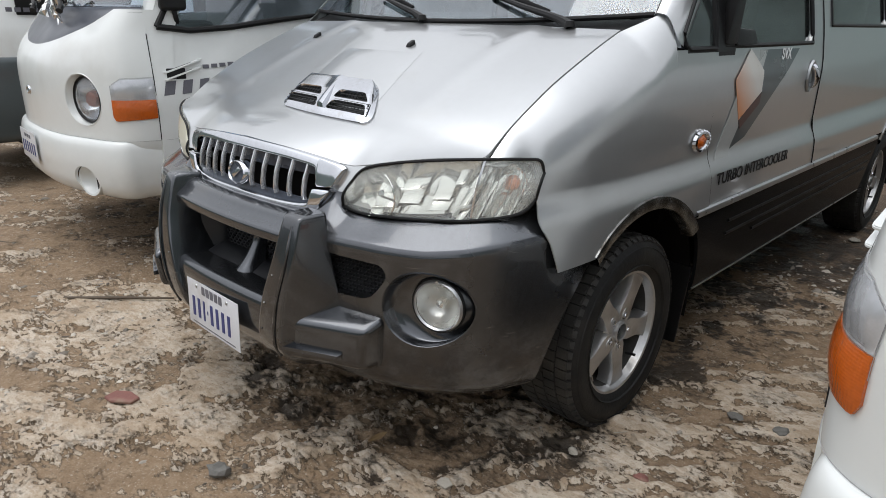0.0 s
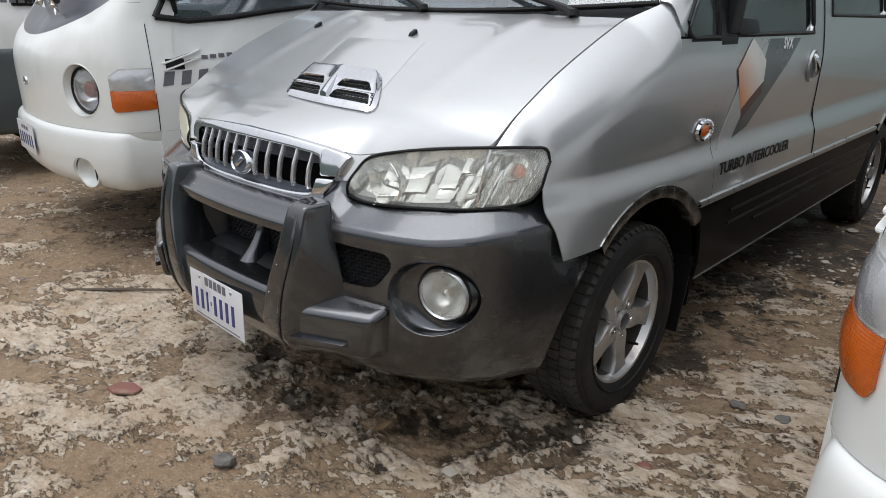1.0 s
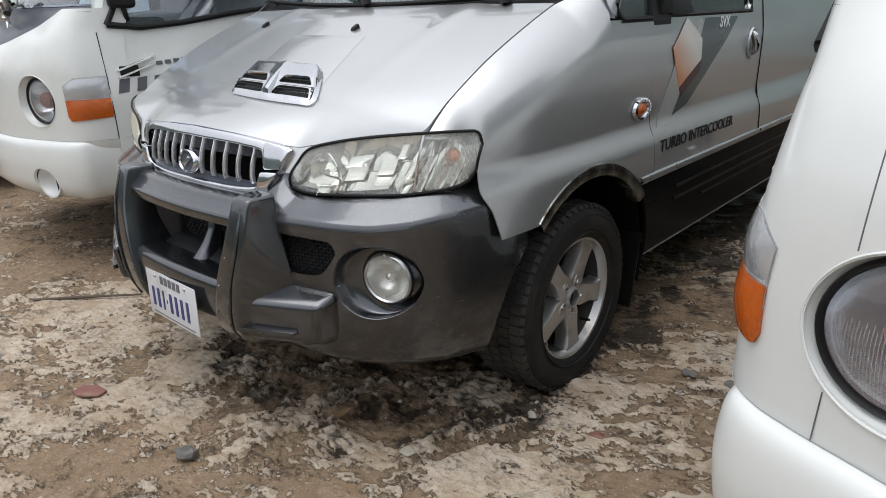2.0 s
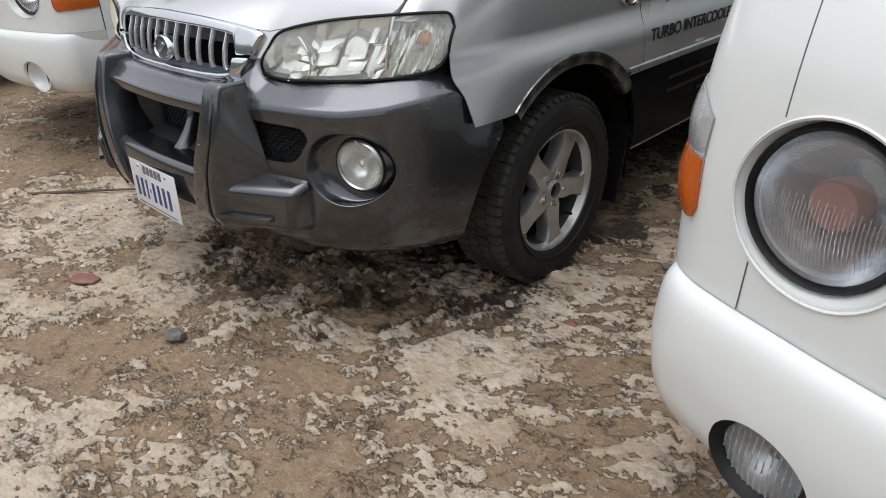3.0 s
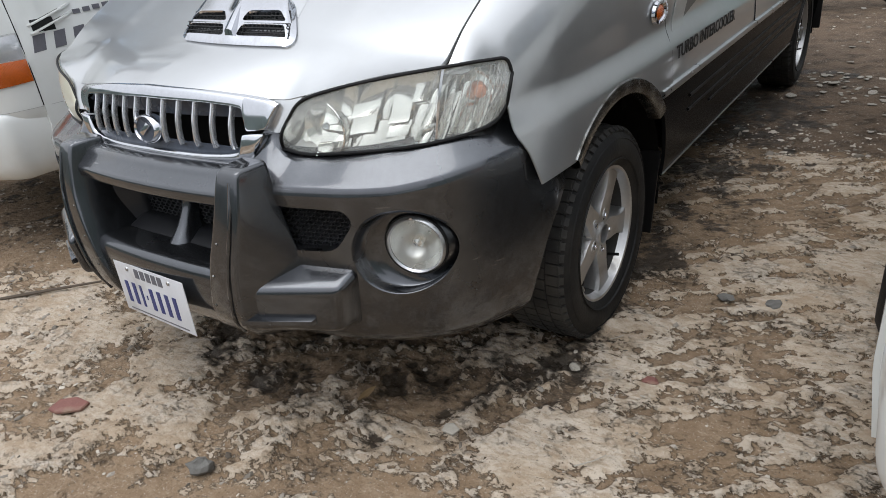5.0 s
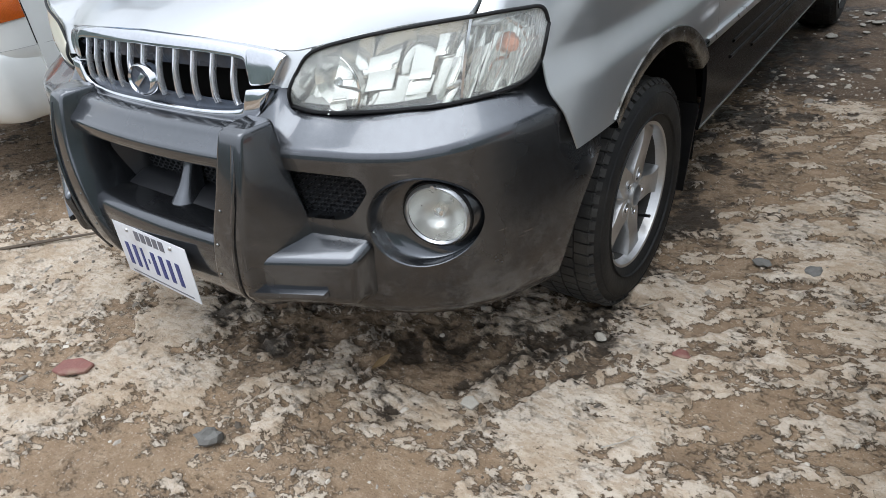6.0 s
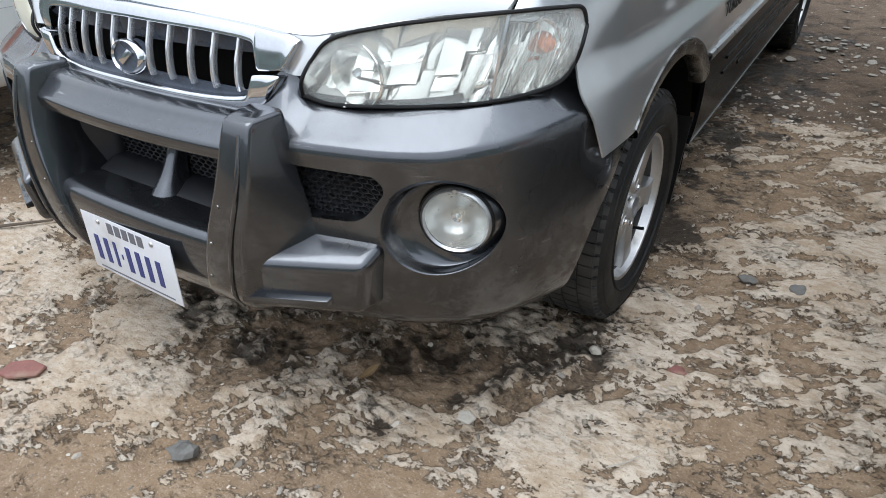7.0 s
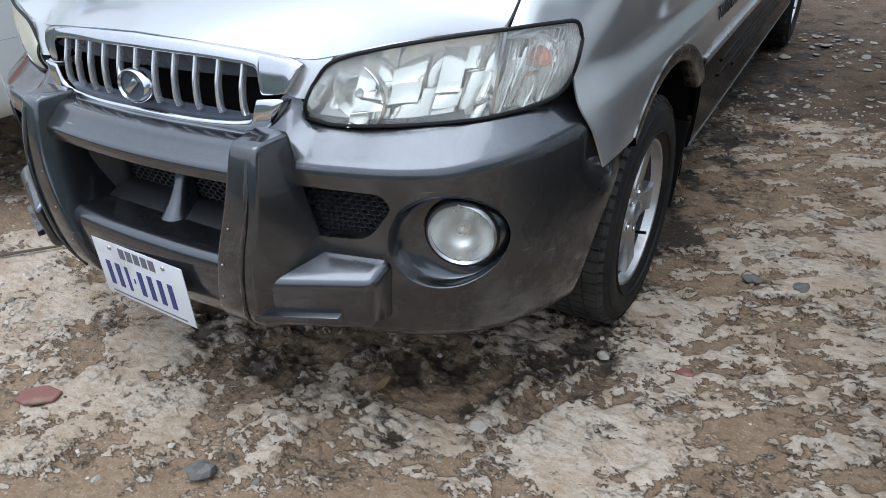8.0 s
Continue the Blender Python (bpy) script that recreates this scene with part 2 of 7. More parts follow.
def orange_fade():
    """The decal's print, which fades from orange to white."""
    m = bpy.data.materials.new("orange_fade_decal")
    m.use_nodes = True
    t = m.node_tree
    b = t.nodes["Principled BSDF"]
    co, sep, ramp = t.nodes.new("ShaderNodeTexCoord"), t.nodes.new("ShaderNodeSeparateXYZ"), t.nodes.new("ShaderNodeValToRGB")
    t.links.new(co.outputs["Generated"], sep.inputs[0])
    mixv = t.nodes.new("ShaderNodeMath")
    mixv.operation = "ADD"
    t.links.new(sep.outputs["Y"], mixv.inputs[0])
    t.links.new(sep.outputs["Z"], mixv.inputs[1])
    mr = t.nodes.new("ShaderNodeMapRange")
    mr.inputs["From Min"].default_value, mr.inputs["From Max"].default_value = 0.45, 1.25
    t.links.new(mixv.outputs[0], mr.inputs["Value"])
    t.links.new(mr.outputs[0], ramp.inputs["Fac"])
    e = ramp.color_ramp.elements
    e[0].color, e[1].color = (0.60, 0.25, 0.11, 1), (0.70, 0.67, 0.62, 1)
    t.links.new(ramp.outputs["Color"], b.inputs["Base Color"])
    b.inputs["Roughness"].default_value, b.inputs["Coat Weight"].default_value = 0.3, 0.5
    return m


DECAL_O = orange_fade()
PANES = (GLASS, SIDEGLASS, LENS, FLENS, HAZED, RIPPLE)


# ---- mesh helpers ----
def part(name, bm, mat, parent=None, label="", smooth=True, m=None):
    """Links a bmesh as one mesh object under a thing or under a part."""
    me = bpy.data.meshes.new(name)
    bmesh.ops.recalc_face_normals(bm, faces=bm.faces[:])
    bm.to_mesh(me)
    bm.free()
    if smooth:
        me.polygons.foreach_set("use_smooth", [True] * len(me.polygons))
        me.set_sharp_from_angle(angle=radians(38))
    me.materials.append(mat)
    ob = new(name, me)
    if mat in PANES:
        ob.visible_shadow = False
    if m is not None:
        ob.matrix_basis = m
    if parent:
        ob.parent = parent
    if label:
        tagged(ob, label)
    return ob


def thing(name, label, category, group="", m=None):
    ob = new(name)
    ob.empty_display_size = 0.1
    if m is not None:
        ob.matrix_basis = m
    return tagged(ob, label, category, group)


def spline(points, n):
    """n points along a smooth curve through the given ones, evenly by their index."""
    p = np.array(points, float)
    k = len(p)
    ext = np.vstack([2 * p[0] - p[1], p, 2 * p[-1] - p[-2]])
    s = np.linspace(0, k - 1, n)
    i = np.minimum(s.astype(int), k - 2)
    f = (s - i)[:, None]
    a, b, c, d = ext[i], ext[i + 1], ext[i + 2], ext[i + 3]
    return 0.5 * (2 * b + (c - a) * f + (2 * a - 5 * b + 4 * c - d) * f**2 + (3 * b - 3 * c + d - a) * f**3)


def curve(xs, ys):
    """A smooth function through the given values, without overshoot."""
    x, y = np.array(xs, float), np.array(ys, float)
    h, d = np.diff(x), np.diff(y) / np.diff(x)
    m = np.zeros(len(x))
    for i in range(1, len(x) - 1):
        if d[i - 1] * d[i] > 0:
            w0, w1 = 2 * h[i] + h[i - 1], h[i] + 2 * h[i - 1]
            m[i] = (w0 + w1) / (w0 / d[i - 1] + w1 / d[i])
    m[0], m[-1] = d[0], d[-1]
    dense = np.linspace(x[0], x[-1], 1500)
    k = np.clip(np.searchsorted(x, dense) - 1, 0, len(x) - 2)
    t = (dense - x[k]) / h[k]
    v = (2 * t**3 - 3 * t**2 + 1) * y[k] + (t**3 - 2 * t**2 + t) * h[k] * m[k] + (3 * t**2 - 2 * t**3) * y[k + 1] + (t**3 - t**2) * h[k] * m[k + 1]
    return lambda q: np.interp(q, dense, v)


def grid_bm(pts, close_u=False, bm=None):
    """A bmesh of quads from an array (nu, nv, 3)."""
    bm = bm or bmesh.new()
    nu, nv = pts.shape[:2]
    vs = [[bm.verts.new(pts[i, j]) for j in range(nv)] for i in range(nu)]
    for i in range(nu if close_u else nu - 1):
        for j in range(nv - 1):
            a, b = vs[i], vs[(i + 1) % nu]
            bm.faces.new((a[j], b[j], b[j + 1], a[j + 1]))
    return bm


def loft(sections, nu, nv, bm=None):
    """A smooth sheet through sections, each a list of points."""
    s = np.array([spline(sec, nv) for sec in sections])
    out = np.stack([spline(s[:, j], nu) for j in range(nv)], 1)
    return grid_bm(out, bm=bm)


def thicken(bm, d):
    """Gives a sheet a back, d behind it, and rims."""
    bmesh.ops.recalc_face_normals(bm, faces=bm.faces[:])
    bm.normal_update()
    faces = bm.faces[:]
    edges = [e for e in bm.edges if e.is_boundary]
    normal = {v: v.normal.copy() for v in bm.verts}
    back = {v: bm.verts.new(v.co - normal[v] * d) for v in list(normal)}
    for f in faces:
        bm.faces.new([back[v] for v in reversed(f.verts)])
    for e in edges:
        a, b = e.verts
        bm.faces.new((a, b, back[b], back[a]))
    return bm


def block(cx, cy, cz, sx, sy, sz, bevel=0.0, seg=2, m=None, bm=None):
    bm = bm or bmesh.new()
    r = bmesh.ops.create_cube(bm, size=1.0, matrix=(m or Matrix()) @ Matrix.LocRotScale((cx, cy, cz), None, (sx, sy, sz)))
    if bevel:
        edges = list({e for v in r["verts"] for e in v.link_edges})
        bmesh.ops.bevel(bm, geom=edges, offset=bevel, segments=seg, affect="EDGES", profile=0.6)
    return bm


def hexa(corners, bevel=0.0, seg=2, bm=None):
    """A solid of eight corners: four round one end, then the four that face them at the other."""
    bm = bm or bmesh.new()
    v = [bm.verts.new(c) for c in corners]
    fs = [bm.faces.new([v[i] for i in q]) for q in ((3, 2, 1, 0), (4, 5, 6, 7), (0, 1, 5, 4), (1, 2, 6, 5), (2, 3, 7, 6), (3, 0, 4, 7))]
    if bevel:
        bmesh.ops.bevel(bm, geom=list({e for f in fs for e in f.edges}), offset=bevel, segments=seg, affect="EDGES", profile=0.6)
    return bm


def lathe(profile, n=48, m=None, bm=None, close=False):
    """Turns (radius, height) points about the local z axis."""
    a = np.linspace(0, 2 * np.pi, n, endpoint=False)
    p = np.array(profile, float)
    pts = np.stack([np.outer(np.cos(a), p[:, 0]), np.outer(np.sin(a), p[:, 0]), np.tile(p[:, 1], (n, 1))], -1)
    if close:
        pts = np.concatenate([pts, pts[:, :1]], 1)
    if m is not None:
        mm = np.array(m)
        pts = pts @ mm[:3, :3].T + mm[:3, 3]
    bm = grid_bm(pts, close_u=True, bm=bm)
    return bm


def tube(points, r, n=10, bm=None, caps=True, flat=1.0, smooth_n=0):
    """A rod along points; r one radius or one for each point."""
    p = np.array(points, float) if not smooth_n else spline(points, smooth_n)
    rs = np.full(len(p), r) if np.isscalar(r) else (np.interp(np.linspace(0, 1, len(p)), np.linspace(0, 1, len(r)), r))
    bm = bm or bmesh.new()
    rings = []
    up = np.array((0, 0, 1.0))
    for i in range(len(p)):
        t = p[min(i + 1, len(p) - 1)] - p[max(i - 1, 0)]
        t /= np.linalg.norm(t) + 1e-9
        u = np.cross(t, up)
        if np.linalg.norm(u) < 0.05:
            u = np.cross(t, (1.0, 0, 0))
        u /= np.linalg.norm(u)
        w = np.cross(u, t)
        rings.append([bm.verts.new(p[i] + rs[i] * (np.cos(a) * u + flat * np.sin(a) * w)) for a in np.linspace(0, 2 * np.pi, n, endpoint=False)])
    for a, b in zip(rings, rings[1:]):
        for j in range(n):
            bm.faces.new((a[j], a[(j + 1) % n], b[(j + 1) % n], b[j]))
    if caps:
        bm.faces.new(rings[0][::-1])
        bm.faces.new(rings[-1])
    return bm


def prism(outline, way, bm=None):
    """A solid from a closed outline of points, pushed along a vector."""
    bm = bm or bmesh.new()
    a = [bm.verts.new(q) for q in outline]
    b = [bm.verts.new(Vector(q) + Vector(way)) for q in outline]
    bm.faces.new(a[::-1])
    bm.faces.new(b)
    for i in range(len(a)):
        j = (i + 1) % len(a)
        bm.faces.new((a[i], a[j], b[j], b[i]))
    return bm


def cut(ob, cutters):
    """Takes the solids in cutters (bmeshes) out of a mesh object."""
    for bm in cutters:
        me = bpy.data.meshes.new("cutter")
        bmesh.ops.recalc_face_normals(bm, faces=bm.faces[:])
        bm.to_mesh(me)
        bm.free()
        c = new("cutter", me)
        md = ob.modifiers.new("cut", "BOOLEAN")
        md.operation, md.solver, md.object = "DIFFERENCE", "EXACT", c
        bpy.context.view_layer.update()
        done = bpy.data.meshes.new_from_object(ob.evaluated_get(bpy.context.evaluated_depsgraph_get()))
        ob.modifiers.clear()
        old = ob.data
        ob.data = done
        bpy.data.meshes.remove(old)
        bpy.data.objects.remove(c)
        bpy.data.meshes.remove(me)
    ob.data.set_sharp_from_angle(angle=radians(38))
    return ob


def round_outline(pts, r, n=4):
    """A closed outline with its corners rounded."""
    out = []
    k = len(pts)
    for i in range(k):
        p, a, b = (Vector(pts[j % k]) for j in (i, i - 1, i + 1))
        u, w = (a - p), (b - p)
        d = min(r, u.length * 0.45, w.length * 0.45)
        s, e = p + u.normalized() * d, p + w.normalized() * d
        for q in np.linspace(0, 1, n).tolist():
            out.append((1 - q) ** 2 * s + 2 * q * (1 - q) * p + q * q * e)
    return out


def lettering(text, size, mat, parent, m, name="lettering", depth=0.0006, shear=0.0):
    cu = bpy.data.curves.new(name, "FONT")
    cu.body, cu.size, cu.extrude, cu.align_x, cu.shear = text, size, depth, "LEFT", shear
    cu.offset = size * 0.018
    tmp = new("tmp", cu)
    bpy.context.view_layer.update()
    me = bpy.data.meshes.new_from_object(tmp.evaluated_get(bpy.context.evaluated_depsgraph_get()))
    bpy.data.objects.remove(tmp)
    me.materials.clear()
    me.materials.append(mat)
    ob = new(name, me)
    ob.matrix_basis = m
    ob.parent = parent
    return ob


def mirror_bm(bm):
    """The same bmesh on the other side of x = 0."""
    c = bm.copy()
    for v in c.verts:
        v.co.x = -v.co.x
    bmesh.ops.reverse_faces(c, faces=c.faces[:])
    return c


def pair(name, make, mat, parent, label="", smooth=True):
    """A part and its mirror image; make() returns the bmesh of the van's left one."""
    a = make()
    b = mirror_bm(a)
    return part(name, a, mat, parent, label, smooth), part(name, b, mat, parent, label, smooth)


# ---- ground: cracked concrete with mud in its hollows, brown mud beyond ----
def value_noise(x, y, seed):
    """Smooth noise in 0..1 over arrays of places."""
    xi, yi = np.floor(x).astype(np.int64), np.floor(y).astype(np.int64)
    fx, fy = x - xi, y - yi
    fx, fy = fx * fx * (3 - 2 * fx), fy * fy * (3 - 2 * fy)

    def h(a, b):
        v = (a * 374761393 + b * 668265263 + seed * 2147483) & 0xFFFFFFFF
        v = ((v ^ (v >> 13)) * 1274126177) & 0xFFFFFFFF
        return ((v ^ (v >> 16)) & 0xFFFF) / 65535.0

    return (h(xi, yi) * (1 - fx) + h(xi + 1, yi) * fx) * (1 - fy) + (h(xi, yi + 1) * (1 - fx) + h(xi + 1, yi + 1) * fx) * fy


def fbm(x, y, seed, octaves=5, gain=0.5):
    v, a, s = 0, 1.0, 0
    for k in range(octaves):
        v, s, a = v + a * value_noise(x * 2**k + 17.3 * k, y * 2**k - 9.1 * k, seed + k), s + a, a * gain
    return v / s


def step(a, b, v):
    t = np.clip((v - a) / (b - a), 0, 1)
    return t * t * (3 - 2 * t)


CHURNED = curve([-0.6, -0.3, 0.05, 0.3, 0.55, 0.9, 1.15, 1.4], [-0.55, -0.68, -0.80, -0.80, -0.72, -0.48, -0.27, 0.15])


# mud pools (negative) and bare concrete (positive): place, half-axes along and across the trowel marks, height
PATCHES = [(-0.69, -1.30, 0.22, 0.12, -0.10), (-0.17, -1.33, 0.10, 0.06, -0.08), (-0.10, -1.08, 0.08, 0.06, -0.09), (0.14, -1.16, 0.12, 0.045, -0.08),
           (0.50, -0.93, 0.20, 0.12, -0.12), (1.11, 0.21, 0.13, 0.06, -0.10), (0.81, -0.56, 0.08, 0.05, -0.06), (1.25, 0.05, 0.16, 0.06, -0.07),
           (0.05, -0.99, 0.10, 0.08, 0.10), (0.20, -1.23, 0.13, 0.08, 0.08), (0.96, -0.60, 0.26, 0.12, 0.06), (1.03, -0.25, 0.14, 0.10, 0.03),
           (-0.90, -0.98, 0.50, 0.20, 0.10), (0.70, -1.25, 0.25, 0.12, 0.05), (1.40, -0.30, 0.25, 0.10, -0.06)]


def ground_fields(x, y):
    """How far each place stands over the mud's level, how soaked or shade-darkened it is, and its height."""
    wx, wy = x + 0.16 * (fbm(x * 3, y * 3, 5) - 0.5), y + 0.16 * (fbm(x * 3, y * 3, 9) - 0.5)
    u, v = 0.80 * wx + 0.60 * wy, -0.60 * wx + 0.80 * wy
    big = fbm(u * 1.7, v * 2.6, 21, 3)
    mid = fbm(u * 5.5, v * 8.0, 31, 5, 0.52)
    fine = fbm(u * 24, v * 34, 41, 4, 0.6)
    streak = fbm(u * 9, v * 24, 71, 5, 0.62)
    lump = fbm(wx * 11, wy * 11, 61, 5, 0.6)
    right = step(0.75, 1.15, x + 0.25 * y) * step(-1.2, -0.6, y)
    mid = mid + (0.5 + 1.35 * (streak - 0.5) - mid) * 0.85 * right
    c = 0.25 * big + 0.51 * mid + 0.24 * fine
    edge = 1.80 + 0.22 * (fbm(x * 2.2, 0 * y, 51, 4) - 0.5)
    outside = step(-0.06, 0.10, y - edge + 0.25 * (fine - 0.5))
    # churned wet mud under the nose, its colour darkened also for the bumper's shade
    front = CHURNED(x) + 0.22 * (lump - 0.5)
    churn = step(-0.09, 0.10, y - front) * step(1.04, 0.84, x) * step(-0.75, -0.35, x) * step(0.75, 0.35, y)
    # shade under the van and the farther truck, put into the ground's colour
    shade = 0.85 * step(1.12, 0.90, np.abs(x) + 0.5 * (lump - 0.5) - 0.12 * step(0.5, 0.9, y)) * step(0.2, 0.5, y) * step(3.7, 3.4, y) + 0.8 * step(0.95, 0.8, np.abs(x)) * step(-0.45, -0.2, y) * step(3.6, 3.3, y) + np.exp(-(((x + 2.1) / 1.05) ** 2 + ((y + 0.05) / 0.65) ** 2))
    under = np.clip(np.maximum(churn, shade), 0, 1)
    hump = np.exp(-(((x - 0.31) / 0.13) ** 2 + ((y + 0.82) / 0.13) ** 2))
    line = 0.10 + 0.30 * (-0.9 - y) + 0.06 * (lump - 0.5)
    gully = np.exp(-(((x - line) / 0.055) ** 2)) * step(-1.5, -1.2, y) * step(-0.65, -0.8, y)
    left = step(-0.6, -2.2, x + 0.4 * (big - 0.5))
    patches = sum(a * np.exp(-(((0.8 * (wx - px) + 0.6 * (wy - py)) / ru) ** 2 + ((-0.6 * (wx - px) + 0.8 * (wy - py)) / rv) ** 2)) for px, py, ru, rv, a in PATCHES)
    level = c + patches - 0.492 + right * (-0.022 + 0.035 * step(0.0, 0.6, y)) - 0.065 * under - 0.09 * left - 0.4 * outside + 0.07 * hump - 0.10 * gully
    # soaked mud and painted shade share this one field
    wet_shade = np.clip(1.05 * under * np.clip(0.15 + 2.2 * (0.60 - lump), 0.1, 1) + 0.10 * outside, 0, 1)
    conc = step(-0.01, 0.03, level)
    rough = np.clip(0.9 * churn + hump, 0, 1)
    h = 0.012 * (big - 0.5) + conc * (0.005 + 0.006 * fine) + 0.012 * (mid - 0.5) + 0.006 * (fine - 0.5) + 0.018 * hump - 0.008 * gully + 0.034 * step(-1.0, -1.6, x) * step(-3.8, -3.2, x)
    h = h + rough * (0.055 * (lump - 0.5) + 0.030 * (fine - 0.5))
    far = np.exp(-((np.hypot(x, y) / 14) ** 2))
    return level * far - 0.05 * (1 - far), wet_shade * far, h * far, outside, conc


def build_ground():
    out = np.cumsum(np.minimum(0.013 * 1.045 ** np.arange(1, 160), 0.10 * 1.25 ** np.clip(np.arange(1, 160) - 110, 0, 99)))
    out = out[out < 900]
    xs = np.concatenate([-2.6 - out[::-1], np.arange(-2.6, -0.7, 0.014), np.arange(-0.7, 2.0, 0.0065), np.arange(2.0, 2.3, 0.013), 2.3 + out])
    ys = np.concatenate([-1.6 - out[::-1], np.arange(-1.6, 0.3, 0.0065), np.arange(0.3, 2.5, 0.013), 2.5 + out])
    X, Y = np.meshgrid(xs, ys, indexing="ij")
    level, wet_shade, h, outside, conc = ground_fields(X, Y)
    co = np.stack([X, Y, h - 0.006], -1).reshape(-1, 3)
    nx, ny = len(xs), len(ys)
    i = np.arange(nx * ny).reshape(nx, ny)
    quads = np.stack([i[:-1, :-1], i[1:, :-1], i[1:, 1:], i[:-1, 1:]], -1).reshape(-1, 4)
    me = bpy.data.meshes.new("ground")
    me.vertices.add(len(co))
    me.vertices.foreach_set("co", co.ravel())
    me.loops.add(quads.size)
    me.loops.foreach_set("vertex_index", quads.ravel())
    me.polygons.add(len(quads))
    me.polygons.foreach_set("loop_start", np.arange(0, quads.size, 4))
    me.polygons.foreach_set("use_smooth", np.ones(len(quads), bool))
    me.update()
    for key, value in (("level", level), ("wet_shade", wet_shade), ("damp_shade", outside)):
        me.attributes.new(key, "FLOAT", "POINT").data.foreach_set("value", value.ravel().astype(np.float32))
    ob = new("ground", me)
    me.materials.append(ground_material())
    return tagged(ob, "broken pale concrete with brown mud, wet dark patches and painted shade", "ground", kind="structure")


def ground_material():
    m = bpy.data.materials.new("concrete_and_mud")
    m.use_nodes = True
    t = m.node_tree
    L = t.links.new
    b = t.nodes["Principled BSDF"]

    def node(kind, **inputs):
        n = t.nodes.new(kind)
        for k, v in inputs.items():
            n.inputs[k.replace("_", " ")].default_value = v
        return n

    def mix(fac, a, bcol):
        n = t.nodes.new("ShaderNodeMix")
        n.data_type = "RGBA"
        for sock, v in ((0, fac), (6, a), (7, bcol)):
            if isinstance(v, (tuple, float)):
                n.inputs[sock].default_value = (*v, 1) if isinstance(v, tuple) else v
            else:
                L(v, n.inputs[sock])
        return n.outputs[2]

    def mapped(value, a, bb, c=0.0, d=1.0):
        n = node("ShaderNodeMapRange", From_Min=a, From_Max=bb, To_Min=c, To_Max=d)
        L(value, n.inputs["Value"])
        return n.outputs[0]

    def calc(op, p, q):
        n = t.nodes.new("ShaderNodeMath")
        n.operation = op
        for sock, v in ((0, p), (1, q)):
            if isinstance(v, float):
                n.inputs[sock].default_value = v
            else:
                L(v, n.inputs[sock])
        return n.outputs[0]

    geo = t.nodes.new("ShaderNodeNewGeometry")
    al, aw = t.nodes.new("ShaderNodeAttribute"), t.nodes.new("ShaderNodeAttribute")
    ad = t.nodes.new("ShaderNodeAttribute")
    al.attribute_name, aw.attribute_name, ad.attribute_name = "level", "wet_shade", "damp_shade"

    def tex(scale, detail=6, rough=0.6, stretch=(1, 1, 1), turn=0.0):
        n = node("ShaderNodeTexNoise", Scale=scale, Detail=detail, Roughness=rough)
        mp = node("ShaderNodeMapping", Scale=stretch, Rotation=(0, 0, radians(turn)))
        L(geo.outputs["Position"], mp.inputs["Vector"])
        L(mp.outputs[0], n.inputs["Vector"])
        return n.outputs["Fac"]

    n_big, n_mid, n_fine, n_grit = tex(1.3), tex(7), tex(34, 8, 0.65), tex(150, 5, 0.75)
    flake = tex(30, 10, 0.64, (1, 1.7, 1), -37)
    lace = tex(15, 10, 0.72, (1, 1.3, 1), 20)
    silt = tex(21, 12, 0.7, (1, 2.2, 1), -37)
    film = tex(5.5, 8, 0.62, (1, 1.4, 1), -37)
    # the crust's ragged edge, sharp against the mud
    height = calc("ADD", calc("MULTIPLY", al.outputs["Fac"], 0.8), calc("ADD", calc("MULTIPLY", calc("SUBTRACT", flake, 0.5), 0.40), calc("MULTIPLY", calc("SUBTRACT", n_fine, 0.5), 0.16)))
    crust = mapped(height, -0.006, 0.006)
    # dark lines at the crust's foot: cracks and thin shadows put into colour
    rim = calc("MULTIPLY", mapped(height, -0.036, -0.003), mapped(height, 0.004, -0.003))
    # thin dark lines where the crust has split
    split = calc("MULTIPLY", mapped(calc("ABSOLUTE", calc("SUBTRACT", lace, 0.5), 0.0), 0.014, 0.003), mapped(n_mid, 0.50, 0.60))
    pit = mapped(flake, 0.33, 0.27)
    concrete = mix(mapped(n_big, 0.35, 0.65), (0.50, 0.42, 0.33), (0.59, 0.51, 0.415))
    concrete = mix(mapped(n_mid, 0.45, 0.75), concrete, (0.50, 0.44, 0.37))
    concrete = mix(mapped(n_fine, 0.48, 0.70, 0, 0.6), concrete, (0.44, 0.34, 0.245))
    concrete = mix(mapped(film, 0.46, 0.60, 0, 0.6), concrete, (0.36, 0.265, 0.172))
    concrete = mix(mapped(silt, 0.48, 0.57, 0, 0.55), concrete, (0.33, 0.24, 0.155))
    mud = mix(mapped(n_big, 0.35, 0.65), (0.270, 0.187, 0.115), (0.205, 0.142, 0.090))
    mud = mix(mapped(n_fine, 0.45, 0.75, 0, 0.8), mud, (0.38, 0.29, 0.20))
    mud = mix(mapped(n_mid, 0.55, 0.75, 0, 0.6), mud, (0.11, 0.078, 0.052))
    # moist brown earth beyond the concrete, its colour lowered further for the trucks' shade
    mud = mix(mapped(ad.outputs["Fac"], 0.2, 0.8, 0, 0.8), mud, mix(mapped(n_mid, 0.4, 0.65), (0.086, 0.057, 0.037), (0.050, 0.037, 0.028)))
    base = mix(crust, mud, concrete)
    base = mix(calc("MULTIPLY", rim, 0.75), base, (0.06, 0.045, 0.032))
    base = mix(calc("MULTIPLY", split, 0.5), base, (0.05, 0.038, 0.028))
    base = mix(calc("MULTIPLY", pit, 0.5), base, (0.10, 0.075, 0.052))
    base = mix(mapped(n_grit, 0.59, 0.65, 0, 0.65), base, (0.05, 0.04, 0.03))
